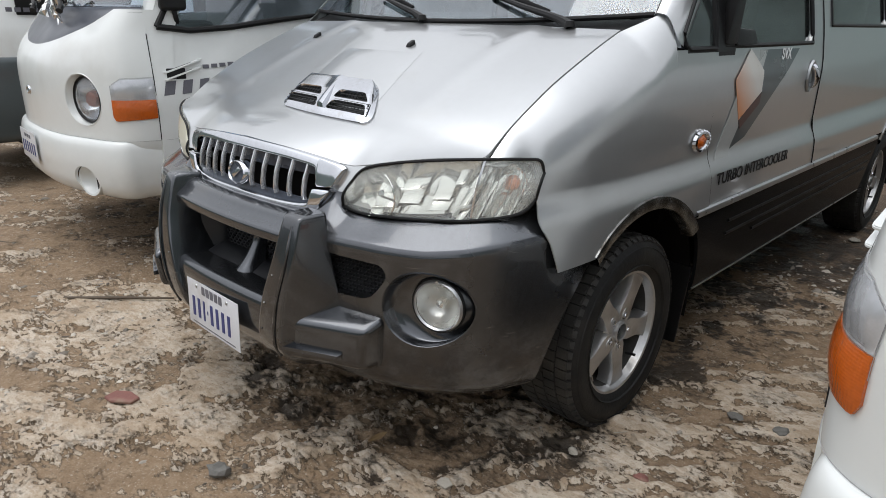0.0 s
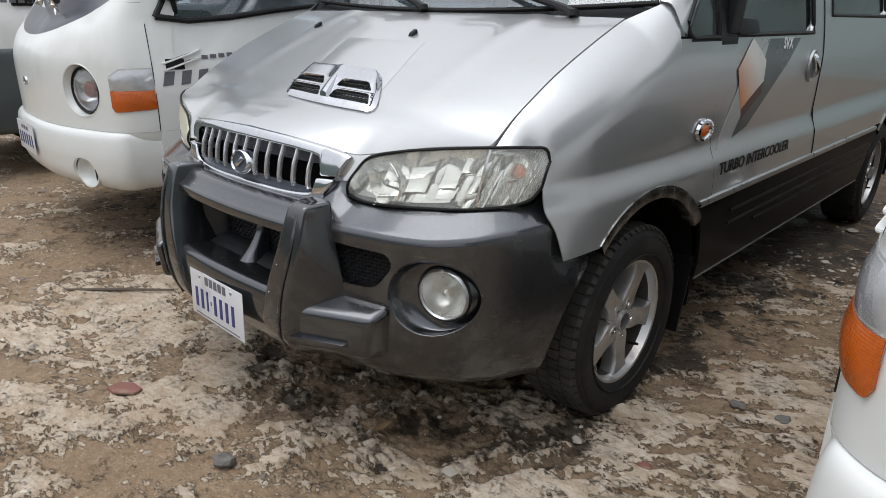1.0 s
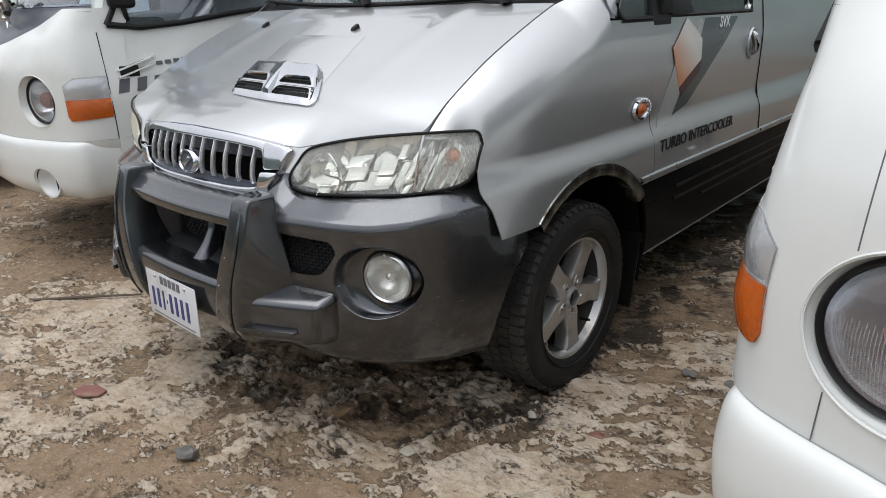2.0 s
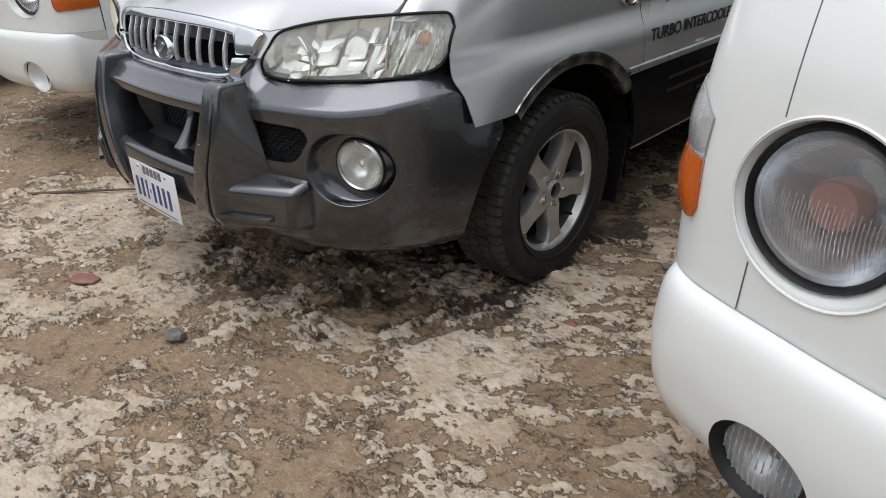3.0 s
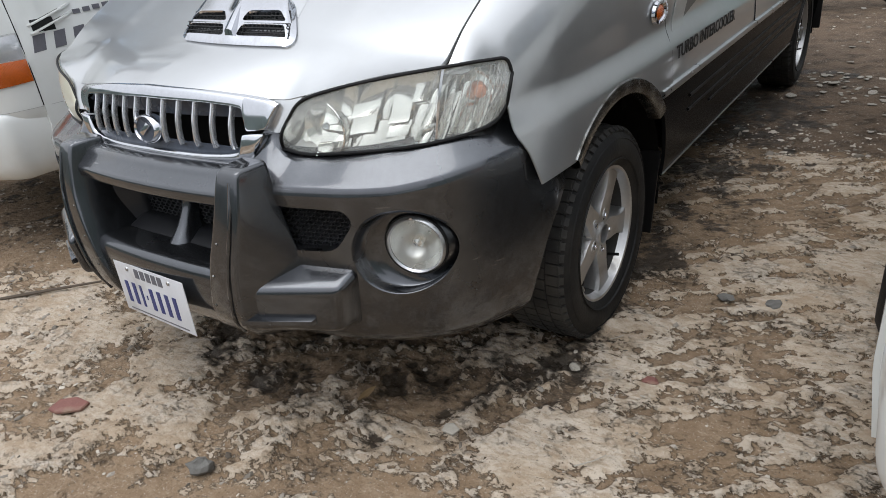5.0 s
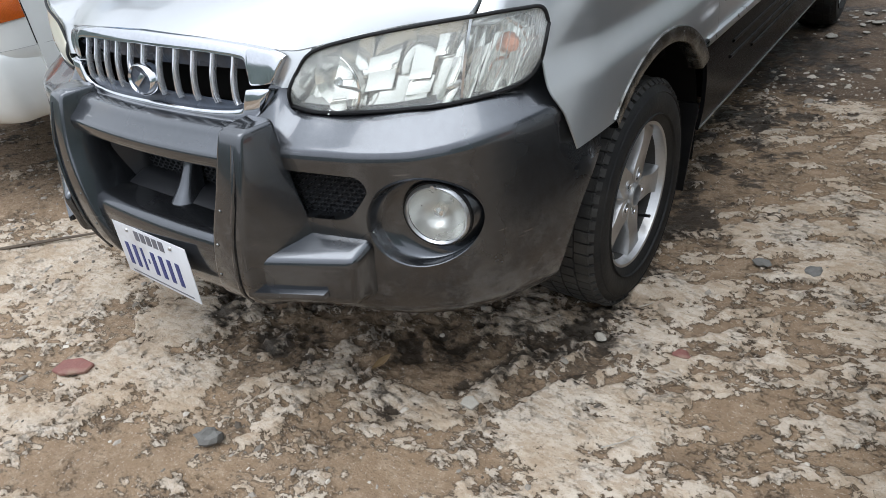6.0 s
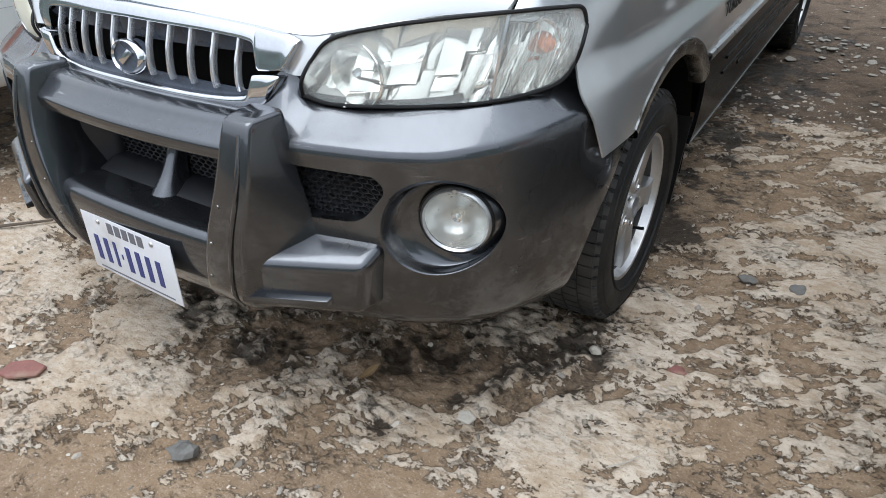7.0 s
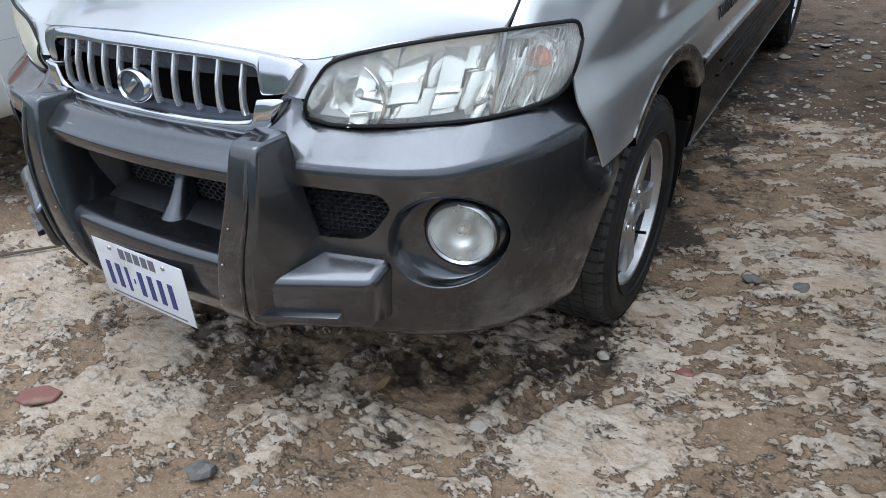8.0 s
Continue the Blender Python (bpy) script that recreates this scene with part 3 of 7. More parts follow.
    base = mix(mapped(n_grit, 0.42, 0.34, 0, 0.6), base, (0.60, 0.55, 0.48))
    # the painted shade darkens the colour just as soaked mud does
    soak_shade = calc("ADD", aw.outputs["Fac"], calc("MULTIPLY", calc("SUBTRACT", flake, 0.5), -2.0))
    base = mix(mapped(soak_shade, 0.28, 0.66, 0, 0.88), base, (0.026, 0.019, 0.013))
    L(base, b.inputs["Base Color"])
    rr = t.nodes.new("ShaderNodeMix")
    L(mapped(aw.outputs["Fac"], 0.3, 0.9), rr.inputs[0])
    L(mapped(n_mid, 0.3, 0.7, 0.75, 0.95), rr.inputs[2])
    rr.inputs[3].default_value = 0.32
    L(rr.outputs[0], b.inputs["Roughness"])
    b.inputs["Specular IOR Level"].default_value = 0.3
    relief = calc("ADD", calc("MULTIPLY", crust, 0.45), calc("MULTIPLY", flake, 1.0))
    relief = calc("SUBTRACT", relief, calc("MULTIPLY", split, 0.5))
    relief = calc("ADD", relief, calc("MULTIPLY", n_grit, 0.5))
    bp = t.nodes.new("ShaderNodeBump")
    bp.inputs["Strength"].default_value, bp.inputs["Distance"].default_value = 1.0, 0.009
    L(relief, bp.inputs["Height"])
    L(bp.outputs["Normal"], b.inputs["Normal"])
    return m


build_ground()

# ---- walls added out of view, to shape horizon light and reflections ----
REFLECTION_WALL = material("added_wall_render", (0.27, 0.34, 0.33), 0.85, 0, 0, 0.2, 1.2, bump=0.3, bump_scale=30, dirt=(0.12, 0.14, 0.13), dirt_at=(0.45, 0.7), dirt_scale=0.6)
for side_name, wall_at, wall_size in (("wall_south", (0, -9.0, 1.1), (20.6, 0.3, 2.4)), ("wall_east", (10.3, 3.0, 2.7), (0.3, 24.3, 5.6)), ("wall_west", (-10.3, 3.0, 0.9), (0.3, 24.3, 2.0)), ("wall_north", (0, 15.0, 2.9), (20.3, 0.3, 6.0))):
    tagged(part(side_name, block(*wall_at, *wall_size, 0.02), REFLECTION_WALL, smooth=False), "unseen wall added round the yard to shape reflections", "wall", kind="structure")


# ---- silver van, standing with its nose to -y ----
van = thing("van", "silver minivan with dark grey bumper and lower sides", "van")
WHEEL_Z, WHEELBASE = 0.306, 3.08
ARCH_R, ARCH_Z = 0.4425, 0.303


SIDE_SECTION = curve([0.28, 0.33, 0.45, 0.62, 0.66, 0.70, 0.75, 0.76, 0.82, 0.83, 0.95, 1.05, 1.15, 1.25, 1.4, 1.6, 1.8, 1.9],
                     [0.86, 0.886, 0.904, 0.917, 0.9165, 0.9150, 0.9110, 0.909, 0.8865, 0.885, 0.8855, 0.886, 0.875, 0.858, 0.826, 0.786, 0.742, 0.7])
SIDE_NOSE = curve([-0.55, -0.47, -0.40, -0.3, -0.1, 0.1], [1.5, 1, 0.6, 0.27, 0.06, 0])
SIDE_DRAW = curve([0.62, 0.7, 0.79, 0.9, 1.0], [0.012, 0.03, 0.043, 0.047, 0.05])
SIDE_TAIL = curve([3.2, 3.7, 3.8], [0, 0.03, 0.06])


def side_x(y, z):
    """Half the van's width at a place along its side."""
    return SIDE_SECTION(z) - SIDE_NOSE(y) * SIDE_DRAW(z) - SIDE_TAIL(y)


HOOD_LINE = curve([-0.86, -0.8, -0.72, -0.6, -0.45, -0.3, -0.1, 0.02], [0.852, 0.8868, 0.924, 0.970, 1.034, 1.1, 1.18, 1.222])
HOOD_DROP = curve([-0.62, -0.56, -0.52, -0.48, -0.395, -0.303, -0.152, 0.0], [0.078, 0.072, 0.055, 0.040, 0.026, 0.017, 0.011, 0.005])


def hood_z(x, y):
    """The height of the hood."""
    a = abs(x) / 0.752
    crease = 0.004 * np.exp(-(((abs(x) - 0.45) / 0.045) ** 2)) * np.clip((y + 0.62) * 3, 0, 1)
    return HOOD_LINE(y) - HOOD_DROP(y) * a**2.4 + crease


HOOD_EDGE_Y = curve([0, 0.15, 0.28, 0.36, 0.42, 0.475, 0.56, 0.66, 0.752], [-0.776, -0.768, -0.746, -0.726, -0.712, -0.704, -0.678, -0.632, -0.575])
HOOD_EDGE_Z = curve([0, 0.15, 0.28, 0.36, 0.42, 0.475, 0.56, 0.66, 0.752], [0.899, 0.895, 0.885, 0.874, 0.870, 0.879, 0.899, 0.914, 0.922])


def make_hood():
    xs = np.concatenate([-np.linspace(0.752, 0.01, 60), np.linspace(0.01, 0.752, 60)])
    n = 46
    pts = np.zeros((len(xs), n, 3))
    for i, x in enumerate(xs):
        yf, zf = HOOD_EDGE_Y(abs(x)), HOOD_EDGE_Z(abs(x))
        ys = yf + (0.008 - yf) * np.linspace(0, 1, n) ** 1.35
        for j, y in enumerate(ys):
            fall = max(0.0, 1 - (y - yf) / 0.13) ** 2.2
            pts[i, j] = x, y, hood_z(x, y) + fall * (zf - hood_z(x, yf))
    return thicken(grid_bm(pts), 0.01)


def hood_tongue():
    """The corner of the hood that runs down between the grille and the lamp."""
    rows = []
    for c in np.linspace(0, 1, 14):
        row = []
        for s in np.linspace(0, 1, 16):
            x = 0.345 + 0.130 * c + s * (0.0 - 0.048 * c)
            xt = 0.345 + 0.130 * c
            y0, z0 = HOOD_EDGE_Y(xt), HOOD_EDGE_Z(xt)
            y = y0 + 0.004 - (0.010 + 0.030 * min(1.0, 1.3 * c)) * s**0.8
            row.append((x, y, z0 + 0.001 + (0.804 - z0 - 0.001) * s))
        rows.append(row)
    return thicken(grid_bm(np.array(rows)), 0.006)


hood = part("hood", make_hood(), SILVER, van, "silver hood with a chrome scoop")
for tongue_side in (1, -1):
    tongue_bm = hood_tongue()
    part("hood_corner", tongue_bm if tongue_side > 0 else mirror_bm(tongue_bm), SILVER, hood)


FENDER_EDGE = curve([0, 0.08, 0.16, 0.23, 0.35, 0.485, 0.75, 1.0], [-0.573, -0.545, -0.503, -0.467, -0.475, -0.487, -0.463, -0.448])


def fender_section(y):
    """Points down the fender at a place along it, from the hood's seam to the moulding."""
    k = np.clip(y / 0.12, 0, 1)
    k = k * k * (3 - 2 * k)
    zs = hood_z(0.752, min(y, 0.0)) - 0.003 + 0.42 * max(0.0, y)
    zt = zs - 0.17 + 0.02 * k
    x0, x3 = 0.7548 + 0.48 * max(0.0, y), side_x(y, zt) + 0.004
    slope = (side_x(y, zt + 0.01) - side_x(y, zt - 0.01)) / 0.02
    h = zs - zt
    b0, b1, b2, b3 = np.array((x0, zs)), np.array((x0 + 0.55 * (x3 - x0), zs - 0.14 * h)), np.array((x3 + slope * 0.5 * h, zt + 0.5 * h)), np.array((x3, zt))
    pts = []
    for p in np.linspace(0, 1, 200):
        if p < 0.35:
            t = p / 0.35
            q = (1 - t) ** 3 * b0 + 3 * t * (1 - t) ** 2 * b1 + 3 * t * t * (1 - t) * b2 + t**3 * b3
            pts.append((q[0], y, q[1]))
        else:
            z = zt + (0.637 - zt) * (p - 0.35) / 0.65
            pts.append((side_x(y, z) + 0.004, y, z))
    return np.array(pts)


def make_fender():
    """Its front edge slants back round the lamp and then down behind the bumper."""
    ps = np.linspace(0, 1, 64)
    rows = []
    stations = np.linspace(-0.60, 0.122, 90)
    table = np.array([fender_section(y) for y in stations])
    for a in np.linspace(0, 1, 76):
        row = []
        for p in ps:
            y0 = FENDER_EDGE(p)
            y = y0 + (0.122 - y0) * a
            f = (y + 0.60) / 0.722 * 89
            k = min(int(f), 88)
            q = int(round(p * 199))
            row.append(table[k, q] + (table[k + 1, q] - table[k, q]) * (f - k))
        rows.append(row)
    return thicken(grid_bm(np.array(rows)), 0.004)


def arch_solid(y0, r=ARCH_R, side=1):
    a = np.linspace(0, 2 * np.pi, 96, endpoint=False)
    return prism([(side * 0.5, y0 + r * np.cos(t), ARCH_Z + r * np.sin(t)) for t in a], (side * 0.6, 0, 0))


for ob, s in zip(pair("fender", make_fender, SILVER, van), (1, -1)):
    cut(ob, [arch_solid(0, side=s)])


def side_sheet(y0, y1, z0, z1, ny=60, nz=40, off=0.0, top=None):
    ys = np.linspace(y0, y1, ny)
    pts = np.zeros((ny, nz, 3))
    for i, y in enumerate(ys):
        zt = z1 if top is None else min(z1, top(y))
        for j, z in enumerate(np.linspace(z0, zt, nz)):
            pts[i, j] = side_x(y, z) + off, y, z
    return thicken(grid_bm(pts), 0.012)


for ob, s in zip(pair("fender_rear", lambda: side_sheet(0.12, 0.406, 0.637, 1.16, 24, 40, off=0.004), SILVER, van), (1, -1)):
    cut(ob, [arch_solid(0, side=s)])


def window_hole(y0, y1, z0, z1, s, slant=0.0, r=0.05):
    return prism(round_outline([(s * 0.5, y0, z0), (s * 0.5, y1, z0), (s * 0.5, y1, z1), (s * 0.5, y0 + slant, z1)], r), (s * 0.6, 0, 0))


for ob, s in zip(pair("front_door", lambda: side_sheet(0.412, 1.50, 0.655, 1.88, 60, 60, top=lambda y: 1.2 + (y - 0.02) / 1.02), SILVER, van), (1, -1)):
    cut(ob, [window_hole(0.46, 1.36, 1.168, 1.66, s, 0.22)])
for ob, s in zip(pair("rear_side_panel", lambda: side_sheet(1.506, 3.78, 0.655, 1.88, 100, 50), SILVER, van), (1, -1)):
    cut(ob, [window_hole(1.62, 2.62, 1.235, 1.70, s), window_hole(2.72, 3.60, 1.235, 1.70, s), arch_solid(WHEELBASE, side=s)])
for ob, s in zip(pair("lower_cladding", lambda: side_sheet(0.28, 3.78, 0.328, 0.645, 140, 24), CLAD, van, "dark charcoal lower side"), (1, -1)):
    cut(ob, [arch_solid(0, side=s), arch_solid(WHEELBASE, side=s)])


def side_strip(y0, y1, z, h, off):
    ys = np.linspace(y0, y1, 60)
    prof = [(-0.002, -h), (off * 0.8, -h * 0.8), (off, 0), (off * 0.8, h * 0.8), (-0.002, h)]
    return grid_bm(np.array([[(side_x(y, z) + dx, y, z + dz) for dx, dz in prof] for y in ys]))


for y0, y1 in ((0.31, 0.365), (0.37, 1.498), (1.508, 2.66)):
    pair("side_moulding", lambda: side_strip(y0, y1, 0.641, 0.0125, 0.014), STRIP, van)
for z, y0 in ((0.56, 0.62), (0.51, 0.62), (0.47, 0.9)):
    pair("body_groove", lambda: side_strip(y0, 2.62, z, 0.006, 0.005), BLACK, van)
pair("sill_seam", lambda: side_strip(0.44, 2.63, 0.336, 0.003, 0.004), STRIP, van)
pair("door_seam", lambda: tube([(side_x(0.409, z) + 0.0, 0.409 - 0.03 * max(0, (z - 0.95)) / 0.2, z) for z in np.linspace(0.65, 1.15, 16)], 0.0035, 6), SEAL, van)
pair("door_seam", lambda: tube([(side_x(1.503, z), 1.503, z) for z in np.linspace(0.65, 1.8, 24)], 0.004, 6), SEAL, van)


def arch_trim(y0, a0, a1):
    rows = []
    for a in np.linspace(radians(a0), radians(a1), 60):
        row = []
        for dr, dx in ((-0.034, -0.04), (-0.034, -0.006), (-0.030, 0.000), (-0.020, 0.003), (-0.004, 0.006), (0.006, 0.005), (0.010, -0.003)):
            r = ARCH_R + dr
            y, z = y0 + r * math.cos(a), ARCH_Z + r * math.sin(a)
            row.append((side_x(y, z) + dx + 0.003, y, z))
        rows.append(row)
    return grid_bm(np.array(rows))


pair("arch_trim", lambda: arch_trim(0, 40, 131), ARCHTRIM, van, "scratched dull chrome wheel-arch trim")
pair("arch_trim", lambda: arch_trim(WHEELBASE, 44, 136), ARCHTRIM, van, "scratched dull chrome wheel-arch trim")


def liner(y0):
    a = np.linspace(radians(-10), radians(150), 40)
    return thicken(grid_bm(np.array([[(x, y0 + (ARCH_R + 0.012) * math.cos(t), ARCH_Z + (ARCH_R + 0.012) * math.sin(t)) for x in (0.48, 0.7, 0.875)] for t in a])), 0.006)


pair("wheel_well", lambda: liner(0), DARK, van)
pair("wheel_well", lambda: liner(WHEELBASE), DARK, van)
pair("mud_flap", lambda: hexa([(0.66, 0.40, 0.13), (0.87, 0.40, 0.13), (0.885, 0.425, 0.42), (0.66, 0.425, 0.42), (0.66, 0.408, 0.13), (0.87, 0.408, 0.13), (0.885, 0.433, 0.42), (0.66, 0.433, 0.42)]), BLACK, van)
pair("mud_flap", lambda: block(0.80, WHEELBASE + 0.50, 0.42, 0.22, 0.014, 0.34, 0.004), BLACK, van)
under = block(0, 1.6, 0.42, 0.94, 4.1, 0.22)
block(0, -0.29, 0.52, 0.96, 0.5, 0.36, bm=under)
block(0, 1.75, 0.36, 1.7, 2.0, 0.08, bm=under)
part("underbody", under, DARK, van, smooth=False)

# roof, tail and glass
part("roof", thicken(loft([[(-0.742 * k, y, 1.8), (-0.70 * k, y, 1.885), (-0.55 * k, y, 1.93 + h), (0, y, 1.955 + h), (0.55 * k, y, 1.93 + h), (0.70 * k, y, 1.885), (0.742 * k, y, 1.8)]
     for y, k, h in ((0.66, 0.99, -0.04), (0.9, 1, -0.01), (1.8, 1, 0.01), (3.0, 1, 0), (3.6, 0.97, -0.03), (3.79, 0.93, -0.07))], 40, 40), 0.012), SILVER, van)
part("tailgate", thicken(loft([[(-0.84, 3.75, 0.4), (-0.5, 3.83, 0.4), (0, 3.85, 0.4), (0.5, 3.83, 0.4), (0.84, 3.75, 0.4)], [(-0.83, 3.76, 1.1), (-0.5, 3.84, 1.1), (0, 3.86, 1.1), (0.5, 3.84, 1.1), (0.83, 3.76, 1.1)],
     [(-0.69, 3.74, 1.85), (-0.4, 3.79, 1.88), (0, 3.8, 1.89), (0.4, 3.79, 1.88), (0.69, 3.74, 1.85)]], 24, 24), 0.012), SILVER, van)
screen_rows = [[(x * (0.80 - 0.115 * t), 0.02 + 0.09 * x * x + 0.68 * t, 1.225 + 0.03 * x * x + 0.67 * t + 0.03 * math.sin(math.pi * t)) for x in np.linspace(-1, 1, 9)] for t in np.linspace(0, 1, 6)]
windscreen = part("windscreen", thicken(loft(screen_rows, 20, 30), 0.005), GLASS, van, "windscreen glass")
part("windscreen_seal", tube([(x * 0.80, 0.016 + 0.09 * x * x, 1.226 + 0.03 * x * x) for x in np.linspace(-1, 1, 24)], 0.008, 8), SEAL, windscreen)
pair("pillar", lambda: loft([[(0.805 - 0.11 * t, 0.11 + 0.68 * t, 1.262 + 0.63 * t), (0.84 - 0.12 * t, 0.115 + 0.69 * t, 1.25 + 0.62 * t), (0.872 - 0.135 * t, 0.125 + 0.69 * t, 1.19 + 0.64 * t), (0.868 - 0.135 * t, 0.175 + 0.69 * t, 1.165 + 0.66 * t), (0.83 - 0.12 * t, 0.17 + 0.69 * t, 1.17 + 0.66 * t)] for t in np.linspace(0, 1, 6)], 20, 14), SILVER, van)
cowl = loft([[(x, -0.01, 1.19 - 0.012 * (x / 0.75) ** 2), (x, 0.012, 1.202 - 0.004 * (x / 0.75) ** 2), (x, 0.06 + 0.09 * (x / 0.8) ** 2, 1.225 + 0.02 * (x / 0.8) ** 2)] for x in np.linspace(-0.77, 0.77, 15)], 40, 8)
part("cowl", thicken(cowl, 0.006), BLACK, van)


def side_glass(y0, y1, z0, z1, slant=0.0):
    rows = []
    for y in np.linspace(y0, y1, 14):
        zt = z1 if not slant else min(z1, 1.2 + (y - 0.05) / 1.02)
        rows.append([(side_x(y, z) - 0.012, y, z) for z in np.linspace(z0, max(zt, z0 + 0.01), 10)])
    return thicken(grid_bm(np.array(rows)), 0.004)


def glass_seal(y0, y1, z0, z1, r=0.009, slant=0.0):
    pts = [(y0, z0), (y1, z0), (y1, z1), (y0 + slant, z1), (y0, z0)]
    dense = [(a[0] + (b[0] - a[0]) * t, a[1] + (b[1] - a[1]) * t) for a, b in zip(pts, pts[1:]) for t in np.linspace(0, 1, 12, endpoint=False)]
    return tube([(side_x(y, z) - 0.002, y, z) for y, z in dense] + [(side_x(y0, z0) - 0.002, y0, z0)], r, 6)


for y0, y1, z0, z1, sl in ((0.44, 1.38, 1.15, 1.67, 1), (1.60, 2.64, 1.22, 1.72, 0), (2.70, 3.62, 1.22, 1.72, 0)):
    pair("side_window", lambda: side_glass(y0, y1, z0, z1, sl), SIDEGLASS, van, "tinted side window")
    pair("window_seal", lambda: glass_seal(y0 + 0.02, y1 - 0.02, z0 + 0.016, z1 - 0.012, slant=0.22 * sl), SEAL, van)
pair("quarter_window", lambda: thicken(grid_bm(np.array([[(side_x(y, z) - 0.006, y, z) for z in np.linspace(1.165, max(1.17, 1.20 + (y - 0.165) * 1.15), 8)] for y in np.linspace(0.172, 0.405, 10)])), 0.004), SIDEGLASS, van)
pair("window_seal", lambda: tube([(side_x(y, z), y, z) for y, z in ((0.395, 1.16), (0.205, 1.16), (0.178, 1.172), (0.168, 1.205), (0.40, 1.465), (0.402, 1.30), (0.395, 1.16))], 0.009, 8), SEAL, van)
pair("window_ledge", lambda: grid_bm(np.array([[(side_x(y, 1.15) + dx, y, 1.15 + dz) for dx, dz in ((-0.004, -0.014), (0.004, -0.012), (0.004, 0.012), (-0.006, 0.016))] for y in np.linspace(0.185, 0.54, 12)])), BLACK, van)
pair("window_divider", lambda: grid_bm(np.array([[(side_x(0.45, z) + dx, y, z) for y, dx in ((0.388, -0.008), (0.392, 0.006), (0.522, 0.006), (0.53, -0.008))] for z in np.linspace(1.15, 1.50, 10)])), BLACK, van)

# mirrors, handles, side lamps
for s in (1, -1):
    mir = part("door_mirror", hexa([(s * 0.90, 0.44, 1.375), (s * 1.06, 0.42, 1.385), (s * 1.06, 0.42, 1.58), (s * 0.92, 0.44, 1.58), (s * 0.90, 0.54, 1.375), (s * 1.06, 0.52, 1.385), (s * 1.06, 0.52, 1.58), (s * 0.92, 0.54, 1.58)], 0.025, 4), BLACK, van, "black door mirror")
    part("mirror_arm", hexa([(s * 0.855, 0.45, 1.17), (s * 0.884, 0.45, 1.17), (s * 0.905, 0.46, 1.39), (s * 0.86, 0.46, 1.41), (s * 0.855, 0.54, 1.17), (s * 0.884, 0.54, 1.17), (s * 0.905, 0.52, 1.39), (s * 0.86, 0.52, 1.41)], 0.01), BLACK, mir)
    part("mirror_foot", hexa([(s * 0.855, 0.53, 1.166), (s * 0.886, 0.53, 1.166), (s * 0.880, 0.53, 1.222), (s * 0.855, 0.53, 1.226), (s * 0.855, 0.73, 1.172), (s * 0.880, 0.73, 1.172), (s * 0.872, 0.71, 1.216), (s * 0.855, 0.71, 1.218)], 0.006), BLACK, mir)
    part("mirror_glass", block(s * 0.985, 0.532, 1.478, 0.12, 0.006, 0.15, 0.002), CHROME, mir, "mirror glass")


def handle():
    x = side_x(1.36, 1.03)
    bm = tube([(x + 0.004, 1.345, 1.078), (x + 0.017, 1.352, 1.062), (x + 0.021, 1.362, 1.035), (x + 0.017, 1.372, 1.008), (x + 0.004, 1.378, 0.99)], [0.012, 0.015, 0.016, 0.014, 0.010], 10, smooth_n=16)
    return bm


hd = pair("door_handle", handle, CHROME, van, "chrome door handle")
for ob, s in zip(hd, (1, -1)):
    part("handle_recess", lathe([(0.0, 0.001), (0.036, 0.002), (0.041, 0.006), (0.047, 0.008), (0.051, 0.0)], 32, m=pose(s * (side_x(1.36, 1.03) + 0.001), 1.36, 1.033, 0, 90 * s, 0) @ Matrix.Diagonal((1.3, 0.95, 1, 1))), STRIP, ob)


def side_lamp_ring():
    m = pose(side_x(0.33, 0.877) + 0.006, 0.33, 0.877, 0, 90, 0) @ Matrix.Diagonal((0.85, 1.4, 1, 1))
    bm = lathe([(0.024, 0.004), (0.03, 0.011), (0.038, 0.01), (0.042, 0.001)], 36, m=m)
    for k in range(9):
        a = radians(-60 + 20 * k)
        q = m @ Vector((-0.04 * math.sin(a) * 0.9, 0.041 * math.cos(a), 0.005))
        bmesh.ops.create_icosphere(bm, subdivisions=1, radius=0.008, matrix=Matrix.Translation(q))
    return bm


sl = pair("side_lamp", side_lamp_ring, CHROME, van, "round chrome side lamp")
for ob, s in zip(sl, (1, -1)):
    part("lens", lathe([(0.0, 0.014), (0.012, 0.013), (0.022, 0.009), (0.027, 0.002)], 28, m=pose(s * (side_x(0.33, 0.877) + 0.006), 0.33, 0.877, 0, 90 * s, 0) @ Matrix.Diagonal((0.85, 1.4, 1, 1))), ORANGE, ob, "orange lens")


# decals and lettering on the van's side
def on_side(y, z, off=0.0025):
    return (side_x(y, z) + off, y, z)


def decal(name, corners, mat, off, label=""):
    (y0, z0), (y1, z1), (y2, z2), (y3, z3) = corners
    rows = []
    for a in np.linspace(0, 1, 44):
        rows.append([on_side((1 - b) * ((1 - a) * y0 + a * y1) + b * ((1 - a) * y3 + a * y2), (1 - b) * ((1 - a) * z0 + a * z1) + b * ((1 - a) * z3 + a * z2), off) for b in np.linspace(0, 1, 44)])
    for s in (1, -1):
        bm = grid_bm(np.array(rows) * (s, 1, 1))
        part(name, thicken(bm, 0.001), mat, van, label)


decal("decal", [(0.50, 0.80), (0.72, 0.85), (1.19, 1.148), (0.84, 1.15)], DECAL_D, 0.0022, "dark grey slanted stripe decal")
decal("decal", [(0.455, 0.80), (0.57, 0.80), (0.84, 1.15), (0.68, 1.15)], DECAL_L, 0.0034, "light grey slanted stripe decal")
decal("decal", [(0.632, 0.918), (0.811, 1.004), (0.677, 1.155), (0.552, 1.057)], DECAL_O, 0.0046, "orange and white faded decal")
